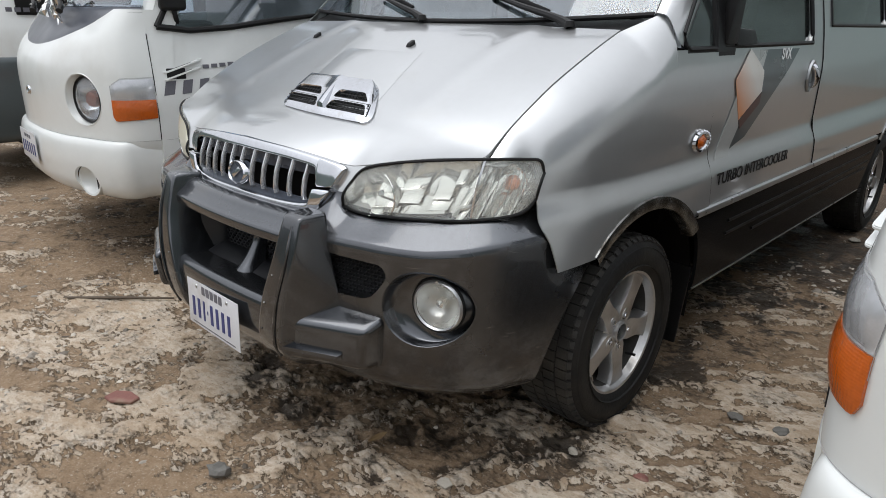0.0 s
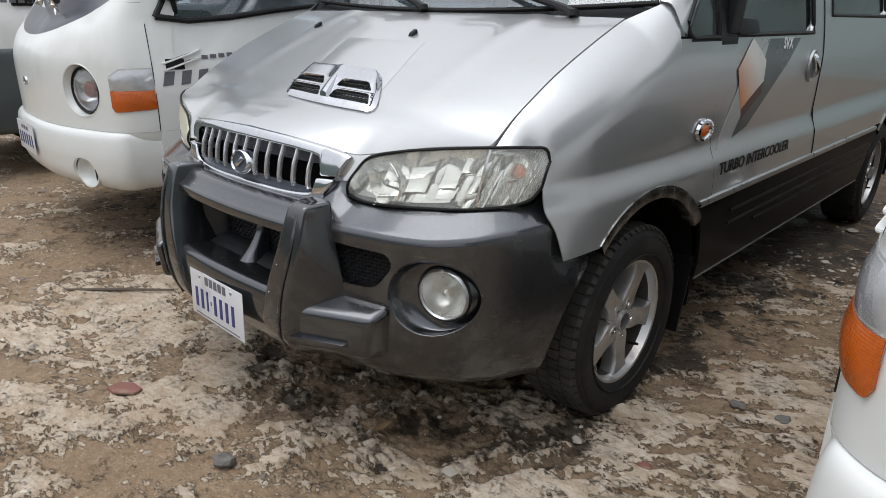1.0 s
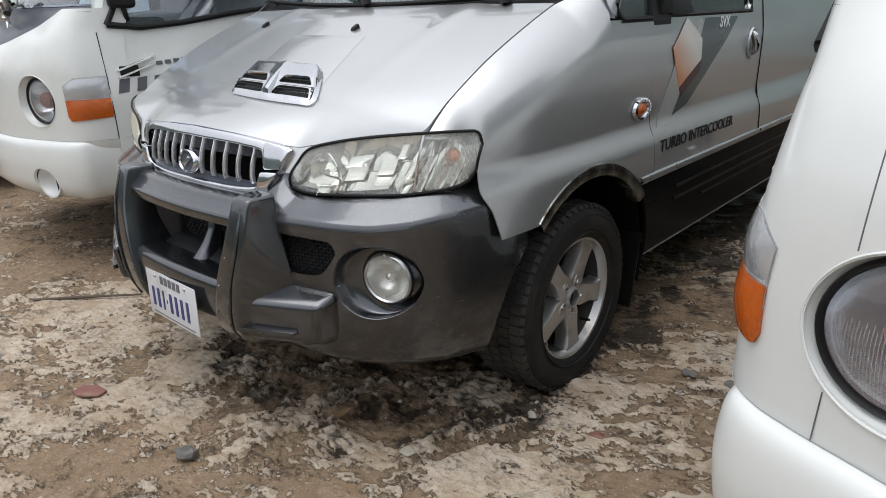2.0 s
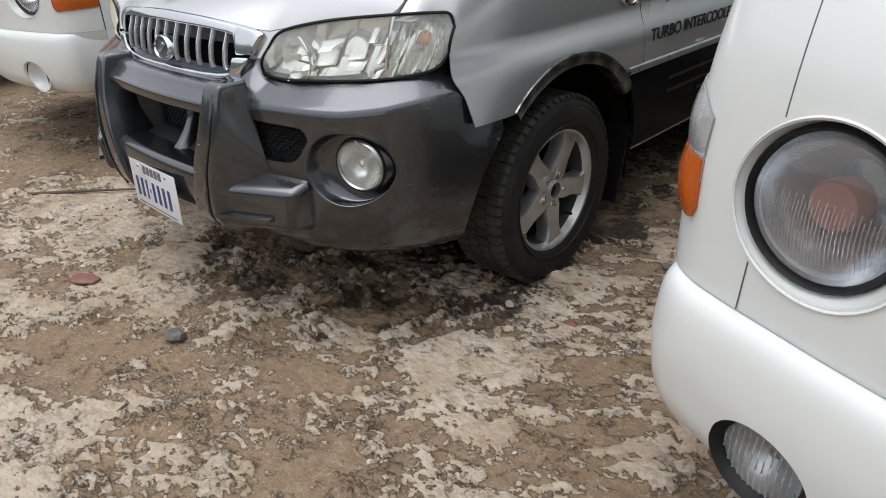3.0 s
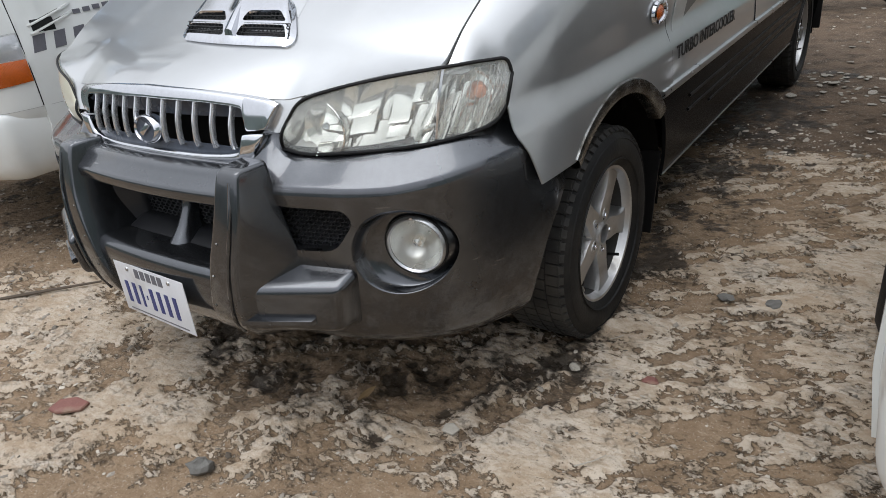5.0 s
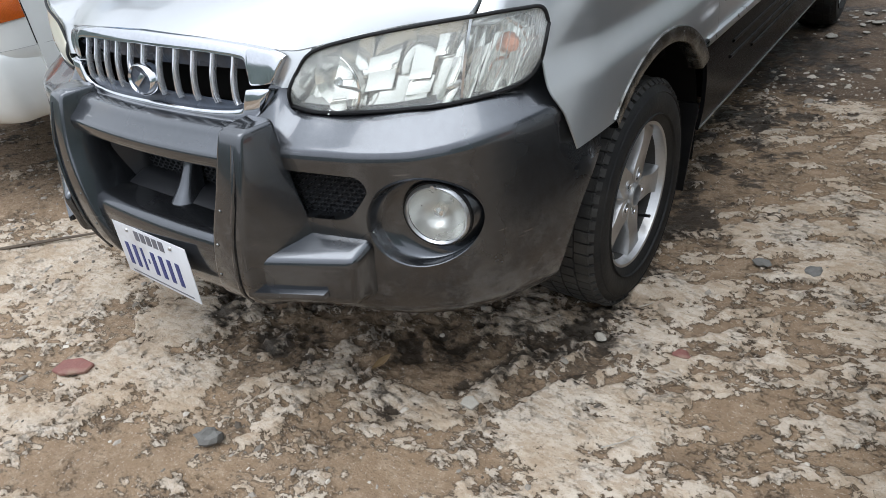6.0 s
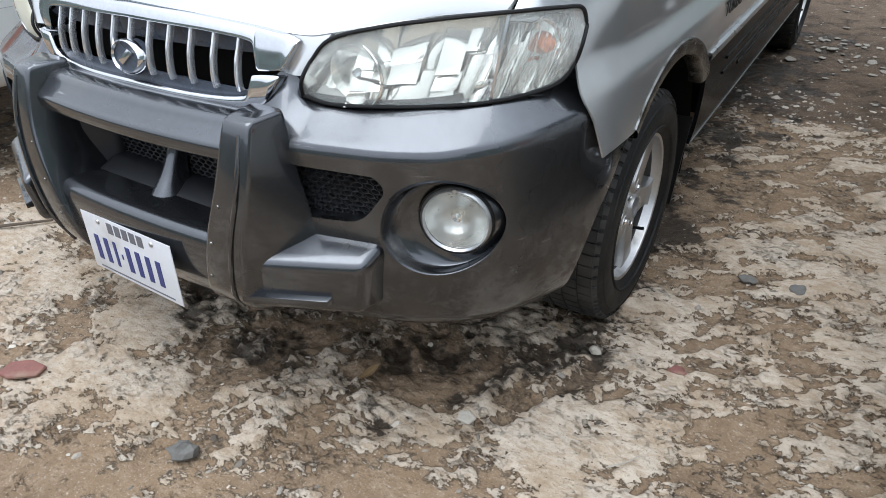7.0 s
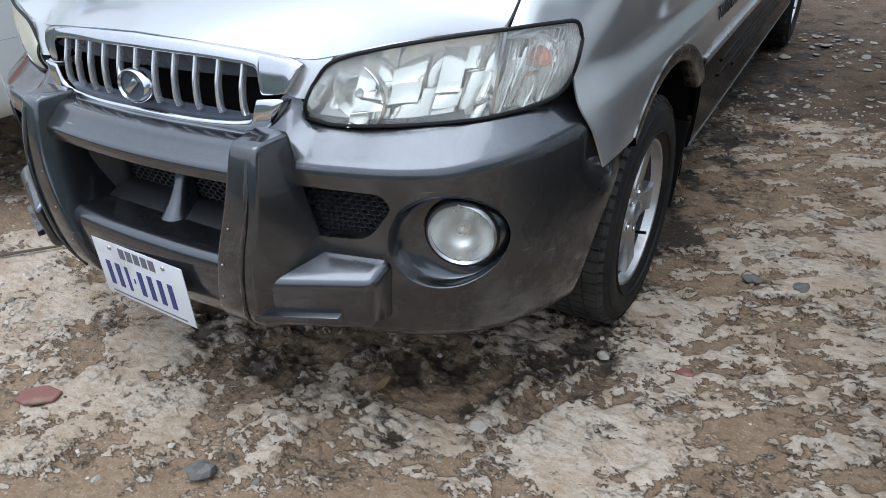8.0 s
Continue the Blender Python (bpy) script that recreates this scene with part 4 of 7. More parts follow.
decal("decal", [(0.811, 1.004), (0.805, 1.078), (0.742, 1.118), (0.677, 1.155)], DECAL_W, 0.0046, "white decal")
decal("decal", [(0.651, 0.885), (0.806, 0.962), (0.811, 1.002), (0.632, 0.916)], DECAL_M, 0.0052, "maroon decal")
lettering("SVX", 0.058, LETTER, van, pose(side_x(0.9, 1.13) + 0.006, 0.985, 1.112, 83, 0, 90), shear=0.2)
lettering("TURBO INTERCOOLER", 0.056, BLACK, van, pose(side_x(0.8, 0.716) + 0.002, 0.455, 0.716, 86, 0, 90) @ Matrix.Diagonal((1.22, 1, 1, 1)), shear=0.12)

# ---- bumper ----
PLAN = [(0, -0.838), (0.25, -0.833), (0.432, -0.813), (0.53, -0.79), (0.615, -0.764), (0.70, -0.72), (0.775, -0.655), (0.835, -0.57), (0.876, -0.475), (0.902, -0.39), (0.908, -0.33)]
plan_fine = spline(PLAN, 60)
full_plan = np.vstack([plan_fine[::-1] * (-1, 1), plan_fine[1:]])
tang = np.gradient(full_plan, axis=0)
plan_normal = np.stack([tang[:, 1], -tang[:, 0]], 1) / np.linalg.norm(tang, axis=1, keepdims=True)


def bumper_y(x, n=0.0):
    """The bumper face's place along y at x."""
    return float(np.interp(abs(x), plan_fine[:, 0], plan_fine[:, 1])) + n


def make_bumper():
    rows = []
    for (x, y), (nx, ny) in zip(full_plan, plan_normal):
        zt = np.interp(abs(x), [0, 0.25, 0.335, 0.365, 0.405, 0.435, 0.55, 0.66, 0.74, 0.80, 0.85], [0.712, 0.714, 0.726, 0.788, 0.797, 0.757, 0.751, 0.757, 0.763, 0.776, 0.785])
        k = np.interp(y, [-0.47, -0.40], [1, 0.0])
        deep = np.interp(abs(x), [0, 0.3, 0.42, 0.6, 0.75, 0.85], [0.05, 0.05, 0.082, 0.084, 0.086, 0.078])
        up = np.interp(abs(x), [0.70, 0.78, 0.84, 0.89], [0, 0.008, 0.022, 0.034])
        prof = [(-deep - 0.006, zt + 0.014), *((-deep + (deep - 0.011) * f, zt + (0.707 + up - zt) * f) for f in (0, 0.25, 0.5, 0.75, 1)), (-0.005, 0.700 + up), (-0.001, 0.690 + up), (0.0, 0.675 + 0.9 * up), (-0.003, 0.60), (-0.005, 0.50), (-0.010, 0.42), (-0.02, 0.355), (-0.034, 0.312), (-0.06, 0.287), (-0.11, 0.281), (-0.2, 0.285)]
        row = []
        for n, z in prof:
            low = np.interp(z, [0.6, 0.66], [0, 1]) * (1 - k)
            n2 = n - 0.03 * low
            row.append((x + nx * n2, y + ny * n2, z))
        rows.append(row)
    rows = np.array(rows)
    dense = np.array([spline(r, 70) for r in rows])
    return thicken(grid_bm(dense), 0.014)


bumper = part("bumper", make_bumper(), GREY, van, "dark grey plastic front bumper with scuffs")
INLET = [(0.405, 0.662), (0.60, 0.655), (0.615, 0.625), (0.565, 0.555), (0.455, 0.552), (0.405, 0.56)]
FOG = (0.700, 0.551, 0.094, 0.097)
cutters = []
for s in (1, -1):
    cutters.append(prism(round_outline([(s * x, -0.95, z) for x, z in INLET], 0.03), (0, 0.30, 0)))
    cutters.append(prism([(s * (FOG[0] + FOG[2] * math.cos(a)), -0.95, FOG[1] + FOG[3] * math.sin(a)) for a in np.linspace(0, 2 * math.pi, 48, endpoint=False)], (0, 0.40, 0)))
cutters.append(prism(round_outline([(-0.20, -0.95, 0.49), (0.31, -0.95, 0.49), (0.335, -0.95, 0.672), (-0.225, -0.95, 0.672)], 0.02), (0, 0.25, 0)))
cutters += [arch_solid(0, side=1), arch_solid(0, side=-1)]
cut(bumper, cutters)


def honeycomb(x0, x1, z0, z1, y0, y1, r=0.0098, wall=0.0016, depth=0.010):
    """A net of six-sided cells across a rectangle; y0 and y1 are its depth at either end."""
    bm = bmesh.new()
    dx, dz = r * 2.25, r * 1.02
    rows = int((z1 - z0) / dz) + 1
    cols = int((x1 - x0) / dx) + 1
    for j in range(rows):
        for i in range(cols):
            cx, cz = x0 + (i + 0.5 * (j % 2)) * dx, z0 + j * dz
            if cx > x1 or cz > z1:
                continue
            cy = y0 + (y1 - y0) * (cx - x0) / (x1 - x0)
            o = [Vector((cx + 1.29 * r * math.cos(a), cy, cz + 0.66 * r * math.sin(a))) for a in (radians(30 + 60 * k) for k in range(6))]
            c = Vector((cx, cy, cz))
            q = [c + (v - c) * (1 - wall / r * 1.4) for v in o]
            vo, vi, vb = [bm.verts.new(v) for v in o], [bm.verts.new(v) for v in q], [bm.verts.new(v + Vector((0, depth, 0))) for v in q]
            for k in range(6):
                n = (k + 1) % 6
                bm.faces.new((vo[k], vo[n], vi[n], vi[k]))
                bm.faces.new((vi[k], vi[n], vb[n], vb[k]))
    return bm


def inlet_walls():
    """The sides of the inlet behind the bumper's face."""
    a = round_outline([(x, bumper_y(x, 0.002), z) for x, z in INLET], 0.03)
    rows = [[tuple(p) for p in a], [(p.x, p.y + 0.05, p.z) for p in a]]
    return grid_bm(np.array(rows + []).transpose(1, 0, 2), close_u=True)


pair("inlet_surround", inlet_walls, GREY, van)
pair("inlet_mesh", lambda: honeycomb(0.40, 0.592, 0.548, 0.665, bumper_y(0.40, 0.03), bumper_y(0.592, 0.033)), MESH, van, "black honeycomb mesh", smooth=False)
# near-black sheet added for the shaded hollow behind the mesh
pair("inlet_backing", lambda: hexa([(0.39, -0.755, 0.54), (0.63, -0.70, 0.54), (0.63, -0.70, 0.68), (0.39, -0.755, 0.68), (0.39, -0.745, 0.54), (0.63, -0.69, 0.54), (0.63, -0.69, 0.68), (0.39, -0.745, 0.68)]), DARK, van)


# fog lamps
FOG_LENS = Vector((0.716, -0.683, 0.558))
FOG_WAY = pose(0, 0, 0, 90, 0, 18)


def fog_dish():
    rows = []
    for a in np.linspace(0, 2 * np.pi, 56, endpoint=False):
        x, z = FOG[0] + FOG[2] * 1.005 * math.cos(a), FOG[1] + FOG[3] * 1.005 * math.sin(a)
        o = Vector((x, bumper_y(x, 0.001), z))
        i = FOG_LENS + (FOG_WAY @ Vector((0.074 * math.cos(a), 0.074 * math.sin(a), -0.004)))
        mid = (o + i) / 2 + Vector((0, 0.006, 0))
        lip = o + (o - mid).normalized() * 0.004 + Vector((0, -0.002, 0))
        rows.append(spline([lip, o, o.lerp(i, 0.10) + Vector((0, 0.022, 0)), o.lerp(i, 0.55) + Vector((0, 0.016, 0)), i], 18))
    return grid_bm(np.array(rows), close_u=True)


pair("fog_lamp_dish", fog_dish, GREY, van)
fogs = pair("fog_lamp", lambda: lathe([(0.060, 0.004), (0.064, 0.009), (0.069, 0.004), (0.071, -0.01)], 48, m=Matrix.Translation(FOG_LENS) @ FOG_WAY), STRIP, van, "round clear fog lamp")
for ob, s in zip(fogs, (1, -1)):
    f = Vector((s * FOG_LENS.x, FOG_LENS.y, FOG_LENS.z))
    mm = Matrix.Translation(f) @ pose(0, 0, 0, 90, 0, 18 * s)
    part("lens", lathe([(0.0, 0.014), (0.03, 0.012), (0.052, 0.006), (0.062, -0.002)], 48, m=mm), FLENS, ob, "clear lens")
    part("reflector", lathe([(0.006, -0.045), (0.03, -0.036), (0.05, -0.016), (0.061, 0.0)], 40, m=mm), FOGBOWL, ob)
    part("gasket", lathe([(0.068, -0.02), (0.0685, 0.002), (0.0725, 0.003), (0.074, -0.02)], 40, m=mm), SEAL, ob)
    bulb = lathe([(0.0, -0.012), (0.009, -0.015), (0.013, -0.022), (0.012, -0.045)], 20, m=mm)
    part("bulb", bulb, MIRROR, ob)
    part("screw", lathe([(0.0, 0.012), (0.004, 0.012), (0.005, 0.006)], 10, m=mm @ Matrix.Translation((0, 0.066, 0))), STRIP, ob)

# guard: two uprights, two beams, two outer blocks
def upright(s):
    if s > 0:  # z, inner back, inner front, outer front, outer back
        secs = [
            (0.760, (0.352, -0.80), (0.356, -0.868), (0.412, -0.862), (0.424, -0.800)),
            (0.742, (0.350, -0.80), (0.355, -0.888), (0.418, -0.882), (0.432, -0.800)),
            (0.64, (0.330, -0.80), (0.342, -0.918), (0.420, -0.912), (0.448, -0.800)),
            (0.53, (0.300, -0.80), (0.312, -0.938), (0.405, -0.932), (0.47, -0.796)),
            (0.42, (0.270, -0.80), (0.284, -0.938), (0.388, -0.932), (0.48, -0.79)),
            (0.362, (0.260, -0.79), (0.270, -0.912), (0.372, -0.905), (0.47, -0.78)),
            (0.316, (0.25, -0.76), (0.26, -0.855), (0.35, -0.85), (0.44, -0.76)),
        ]
    else:
        secs = [
            (0.760, (0.225, -0.80), (0.25, -0.868), (0.30, -0.862), (0.33, -0.800)),
            (0.742, (0.222, -0.80), (0.246, -0.888), (0.312, -0.882), (0.34, -0.800)),
            (0.64, (0.215, -0.80), (0.238, -0.918), (0.322, -0.912), (0.36, -0.800)),
            (0.53, (0.185, -0.80), (0.205, -0.938), (0.305, -0.932), (0.38, -0.796)),
            (0.42, (0.160, -0.80), (0.175, -0.938), (0.285, -0.932), (0.40, -0.79)),
            (0.34, (0.150, -0.79), (0.162, -0.912), (0.272, -0.905), (0.38, -0.78)),
            (0.285, (0.14, -0.76), (0.15, -0.855), (0.25, -0.85), (0.34, -0.76)),
        ]
    rings = []
    for z, *c in secs:
        o = round_outline([(s * x, y, z) for x, y in c], 0.009, 4)
        rings.append([tuple(p) for p in o])
    r = np.array(rings)
    dense = np.stack([spline(r[:, j], 40) for j in range(r.shape[1])], 0)
    bm = grid_bm(dense, close_u=True)
    n = r.shape[1]
    bm.verts.ensure_lookup_table()
    bm.faces.new([bm.verts[i * 40] for i in range(n)])
    bm.faces.new([bm.verts[i * 40 + 39] for i in range(n)][::-1])
    return bm


for s in (1, -1):
    up = part("guard_upright", upright(s), GREY, van)
    if s > 0:
        bead = [(0.398, -0.8842, 0.735), (0.399, -0.9155, 0.64), (0.378, -0.9355, 0.53), (0.358, -0.9355, 0.42), (0.345, -0.9085, 0.362)]
    else:
        bead = [(-0.294, -0.8842, 0.735), (-0.299, -0.9155, 0.64), (-0.278, -0.9355, 0.53), (-0.256, -0.9355, 0.42), (-0.243, -0.9085, 0.34)]
    part("edge_bead", tube(bead, 0.0045, 8, smooth_n=24), GREY, up)
    for z, y, x in ((0.60, -0.9245, 0.352), (0.52, -0.9375, 0.326), (0.44, -0.9385, 0.305)):
        part("bolt", lathe([(0.0, 0.003), (0.003, 0.0026), (0.0045, 0.0)], 10, m=pose(x if s > 0 else -x + 0.105, y, z, 90, 0, 0)), ARCHTRIM, up)


def beam(prof, bow, x0, x1):
    rows = []
    for x in np.linspace(x0, x1, 36):
        k = (2 * x - x0 - x1) / (x1 - x0)
        rows.append(spline([(x, y + bow * k * k, z) for y, z in prof], 40))
    return grid_bm(np.array(rows))


part("guard_beam", beam([(-0.79, 0.736), (-0.825, 0.743), (-0.850, 0.741), (-0.862, 0.735), (-0.872, 0.724), (-0.890, 0.708), (-0.898, 0.702), (-0.902, 0.694), (-0.902, 0.682), (-0.896, 0.671), (-0.85, 0.664), (-0.78, 0.665)], 0.02, -0.26, 0.36), GREY, van)
part("guard_beam", beam([(-0.74, 0.505), (-0.80, 0.508), (-0.875, 0.514), (-0.913, 0.512), (-0.928, 0.495), (-0.932, 0.46), (-0.926, 0.40), (-0.90, 0.35), (-0.86, 0.324), (-0.79, 0.318), (-0.70, 0.318)], 0.012, -0.24, 0.31), GREY, van)


def low_block(s):
    bm = hexa([(s * 0.33, -0.928, 0.365), (s * 0.585, -0.825, 0.375), (s * 0.602, -0.822, 0.492), (s * 0.33, -0.945, 0.488), (s * 0.33, -0.74, 0.335), (s * 0.585, -0.70, 0.345), (s * 0.61, -0.70, 0.532), (s * 0.33, -0.74, 0.55)], 0.026, 5)
    return bm


for s in (1, -1):
    lb = part("guard_block", low_block(s), GREY, van)
    part("ridge", hexa([(s * 0.375, -0.933, 0.398), (s * 0.535, -0.864, 0.402), (s * 0.535, -0.864, 0.414), (s * 0.375, -0.933, 0.412), (s * 0.375, -0.875, 0.392), (s * 0.535, -0.825, 0.396), (s * 0.535, -0.825, 0.42), (s * 0.375, -0.875, 0.418)], 0.003), GREY, lb)

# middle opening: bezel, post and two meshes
# another near-black sheet, in place of the opening's shaded depth
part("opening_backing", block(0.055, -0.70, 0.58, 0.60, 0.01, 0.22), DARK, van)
for x0, x1 in ((0.075, 0.25), (-0.15, 0.035)):
    part("opening_mesh", honeycomb(x0, x1, 0.535, 0.66, -0.765, -0.765), MESH, van, "black honeycomb mesh", smooth=False)
for s, xo in ((1, 0.315), (-1, 0.205)):
    part("opening_cheek", hexa([(s * (xo - 0.045), -0.775, 0.50), (s * xo, -0.83, 0.50), (s * (xo + 0.015), -0.83, 0.672), (s * (xo - 0.045), -0.775, 0.672), (s * (xo - 0.045), -0.71, 0.50), (s * (xo + 0.02), -0.72, 0.50), (s * (xo + 0.02), -0.72, 0.672), (s * (xo - 0.045), -0.71, 0.672)], 0.014, 3), INNER, van)
part("opening_sill", hexa([(-0.20, -0.845, 0.500), (0.31, -0.845, 0.500), (0.285, -0.785, 0.536), (-0.175, -0.785, 0.536), (-0.20, -0.72, 0.500), (0.31, -0.72, 0.500), (0.285, -0.72, 0.536), (-0.175, -0.72, 0.536)], 0.012, 3), INNER, van)
part("opening_post", loft([[(0.055 - 0.045, -0.79, 0.505), (0.055 - 0.022, -0.85, 0.512), (0.055 + 0.022, -0.85, 0.512), (0.055 + 0.045, -0.79, 0.505)], [(0.031, -0.775, 0.555), (0.041, -0.812, 0.56), (0.069, -0.812, 0.56), (0.079, -0.775, 0.555)], [(0.034, -0.76, 0.61), (0.043, -0.79, 0.61), (0.067, -0.79, 0.61), (0.076, -0.76, 0.61)], [(0.025, -0.76, 0.675), (0.04, -0.80, 0.675), (0.07, -0.80, 0.675), (0.085, -0.76, 0.675)]], 20, 16), GREY, van)

# ---- grille ----
GRILLE_X = 0.014


def grille_y(x, d=0.0):
    return -0.784 + 0.31 * x * x + d


BAR_TOP = curve([0, 0.15, 0.28, 0.35, 0.385, 0.398], [0.901, 0.896, 0.885, 0.875, 0.868, 0.861])
BAR_LOW = curve([0, 0.19, 0.255, 0.308, 0.317, 0.3205, 0.327, 0.368, 0.378, 0.388, 0.398], [0.874, 0.869, 0.864, 0.857, 0.850, 0.813, 0.8075, 0.811, 0.820, 0.838, 0.857])


def grille_plate(u, z0, z1, d, thick=0.006):
    """A curved plate across the grille between two heights, d behind its face."""
    return thicken(grid_bm(np.array([[(x, grille_y(x, d), z) for z in np.linspace(z0, z1 - 0.12 * (x - GRILLE_X) ** 2, 5)] for x in np.linspace(GRILLE_X - u, GRILLE_X + u, 30)])), thick)


# dark plate added for the shaded hollow behind the ribs
grille = part("grille", grille_plate(0.372, 0.735, 0.878, 0.075), DARK, van, "chrome-framed grille with vertical ribs")
part("upper_panel", grille_plate(0.335, 0.829, 0.878, 0.020), BLUEBLACK, grille, "blue-grey panel behind the ribs")
part("lower_panel", grille_plate(0.330, 0.738, 0.774, -0.010), BLUEBLACK, grille)


def bar_section(x, zt, zb):
    """A section of the chrome bar: rounded crown, face leaning back, turned-in foot."""
    u = abs(x - GRILLE_X)
    y = grille_y(x) + 4.0 * max(0.0, u - 0.375) ** 2
    k = zt - zb
    e = min(0.003, 0.3 * k)
    slope = 0.42 if k < 0.03 else 0.42 - 0.16 * min(1.0, (k - 0.03) / 0.03)
    face = [(x, y + 0.003 - slope * (e + v * (k - 2 * e)) - 0.0015 * math.sin(math.pi * v), zt - e - v * (k - 2 * e)) for v in (0.0, 0.33, 0.67, 1.0)]
    back = np.interp(u, [0.33, 0.385], [0.03, 0.010])
    return [(x, y + back, zt + 0.001), (x, y + 0.008, zt)] + face + [(x, face[-1][1] + 0.003, zb), (x, y + back, zb)]


def chrome_xs(stops, n):
    """Stations across the grille, closer where the bar widens."""
    half = np.concatenate([np.linspace(a, b, m, endpoint=False) for a, b, m in zip(stops[:-1], stops[1:], n)] + [[stops[-1]]])
    return GRILLE_X + np.concatenate([-half[:0:-1], half])


part("grille_top_bar", grid_bm(np.array([spline(bar_section(x, BAR_TOP(abs(x - GRILLE_X)), BAR_LOW(abs(x - GRILLE_X))), 26) for x in chrome_xs([0, 0.305, 0.33, 0.376, 0.398], [22, 26, 12, 14])])), CHROME, grille, "polished chrome bar with broad turned-down ends")
LIP_TOP = curve([0, 0.165, 0.24, 0.288, 0.301, 0.311, 0.318, 0.375], [0.752, 0.750, 0.752, 0.758, 0.765, 0.788, 0.7995, 0.8035])
LIP_LOW = curve([0, 0.165, 0.288, 0.325, 0.342, 0.360, 0.371, 0.375], [0.737, 0.734, 0.737, 0.742, 0.752, 0.773, 0.793, 0.800])
rows = []
for x in chrome_xs([0, 0.285, 0.322, 0.375], [24, 26, 18]):
    u = abs(x - GRILLE_X)
    zt, zb, y = LIP_TOP(u), LIP_LOW(u), grille_y(x, -0.023) + 5.0 * max(0.0, u - 0.35) ** 2
    k = zt - zb
    back, tip = np.interp(u, [0.30, 0.36], [0.05, 0.012]), np.interp(k, [0.015, 0.04], [0.0, 0.006])
    rows.append(spline([(x, y + back, zt - 0.003), (x, y + 0.006, zt), (x, y - 0.002, zt - 0.001), (x, y - 0.005 - tip * 0.3, zt - 0.25 * k), (x, y - 0.006 - tip * 0.5, zt - 0.55 * k), (x, y - 0.005 - tip * 0.5, zb + 0.003), (x, y - 0.001 - tip * 0.3, zb), (x, y + min(back, 0.03), zb)], 24))
part("grille_lower_bar", grid_bm(np.array(rows)), CHROME, grille, "polished chrome bar with upturned corners")
for k in range(11):
    x = GRILLE_X + 0.004 + 0.055 * (k - 5)
    u = abs(x - GRILLE_X)
    zt = BAR_LOW(u) + 0.010
    zb = 0.770 - 0.02 * u
    pts = spline([(x, grille_y(x, 0.004), zt), (x, grille_y(x, -0.008), zt - 0.03), (x, grille_y(x, -0.018), (zt + zb) / 2), (x, grille_y(x, -0.024), zb + 0.02), (x, grille_y(x, -0.022), zb)], 16)
    rows = [[(p[0] - 0.0042, p[1] + 0.013, p[2]), (p[0] - 0.0040, p[1] + 0.004, p[2]), (p[0] - 0.0024, p[1], p[2]), (p[0] + 0.0024, p[1], p[2]), (p[0] + 0.0040, p[1] + 0.004, p[2]), (p[0] + 0.0042, p[1] + 0.013, p[2])] for p in pts]
    part("rib", grid_bm(np.array(rows)), RIB, grille)
em_m = pose(0.016, grille_y(0) - 0.022, 0.799, 80, 0, 0) @ Matrix.Diagonal((1.18, 0.86, 1, 1))
em = part("emblem", lathe([(0.0, 0.004), (0.034, 0.005), (0.04, 0.0), (0.041, -0.02)], 40, m=em_m), BLUEBLACK, grille, "oval chrome badge")
part("badge_ring", lathe([(0.0335, 0.006), (0.036, 0.011), (0.040, 0.007), (0.042, -0.004)], 40, m=em_m), CHROME, em)
part("badge_bar", hexa([em_m @ Vector(q) for q in ((-0.020, -0.012, 0.010), (-0.008, -0.020, 0.010), (0.020, 0.012, 0.010), (0.008, 0.020, 0.010), (-0.020, -0.012, 0.002), (-0.008, -0.020, 0.002), (0.020, 0.012, 0.002), (0.008, 0.020, 0.002))], 0.002), CHROME, em)


# ---- headlamps ----
HL_BOTTOM = [(0.420, -0.735, 0.766), (0.475, -0.722, 0.755), (0.57, -0.692, 0.757), (0.66, -0.645, 0.760), (0.735, -0.594, 0.765), (0.795, -0.530, 0.775), (0.826, -0.493, 0.790), (0.843, -0.473, 0.822)]
HL_TOP = [(0.436, -0.726, 0.825), (0.478, -0.710, 0.870), (0.57, -0.682, 0.896), (0.67, -0.632, 0.911), (0.756, -0.570, 0.918), (0.82, -0.500, 0.919), (0.845, -0.470, 0.915), (0.853, -0.461, 0.885)]


def lamp_sheet(a0, a1, out, n=36, shrink=0.0):
    b, t = spline(HL_BOTTOM, 101), spline(HL_TOP, 101)
    i = np.linspace(a0 * 100, a1 * 100, n)
    B = np.stack([np.interp(i, np.arange(101), b[:, k]) for k in range(3)], 1)
    T = np.stack([np.interp(i, np.arange(101), t[:, k]) for k in range(3)], 1)
    rows = []
    for p, q in zip(B, T):
        nrm = np.array([0.55 * max(0, p[0] - 0.45) / 0.4, -1, 0.12])
        nrm /= np.linalg.norm(nrm)
        rows.append([p + (q - p) * (shrink + (1 - 2 * shrink) * v) + nrm * (out + 0.012 * math.sin(math.pi * v)) for v in np.linspace(0, 1, 14)])
    return np.array(rows)


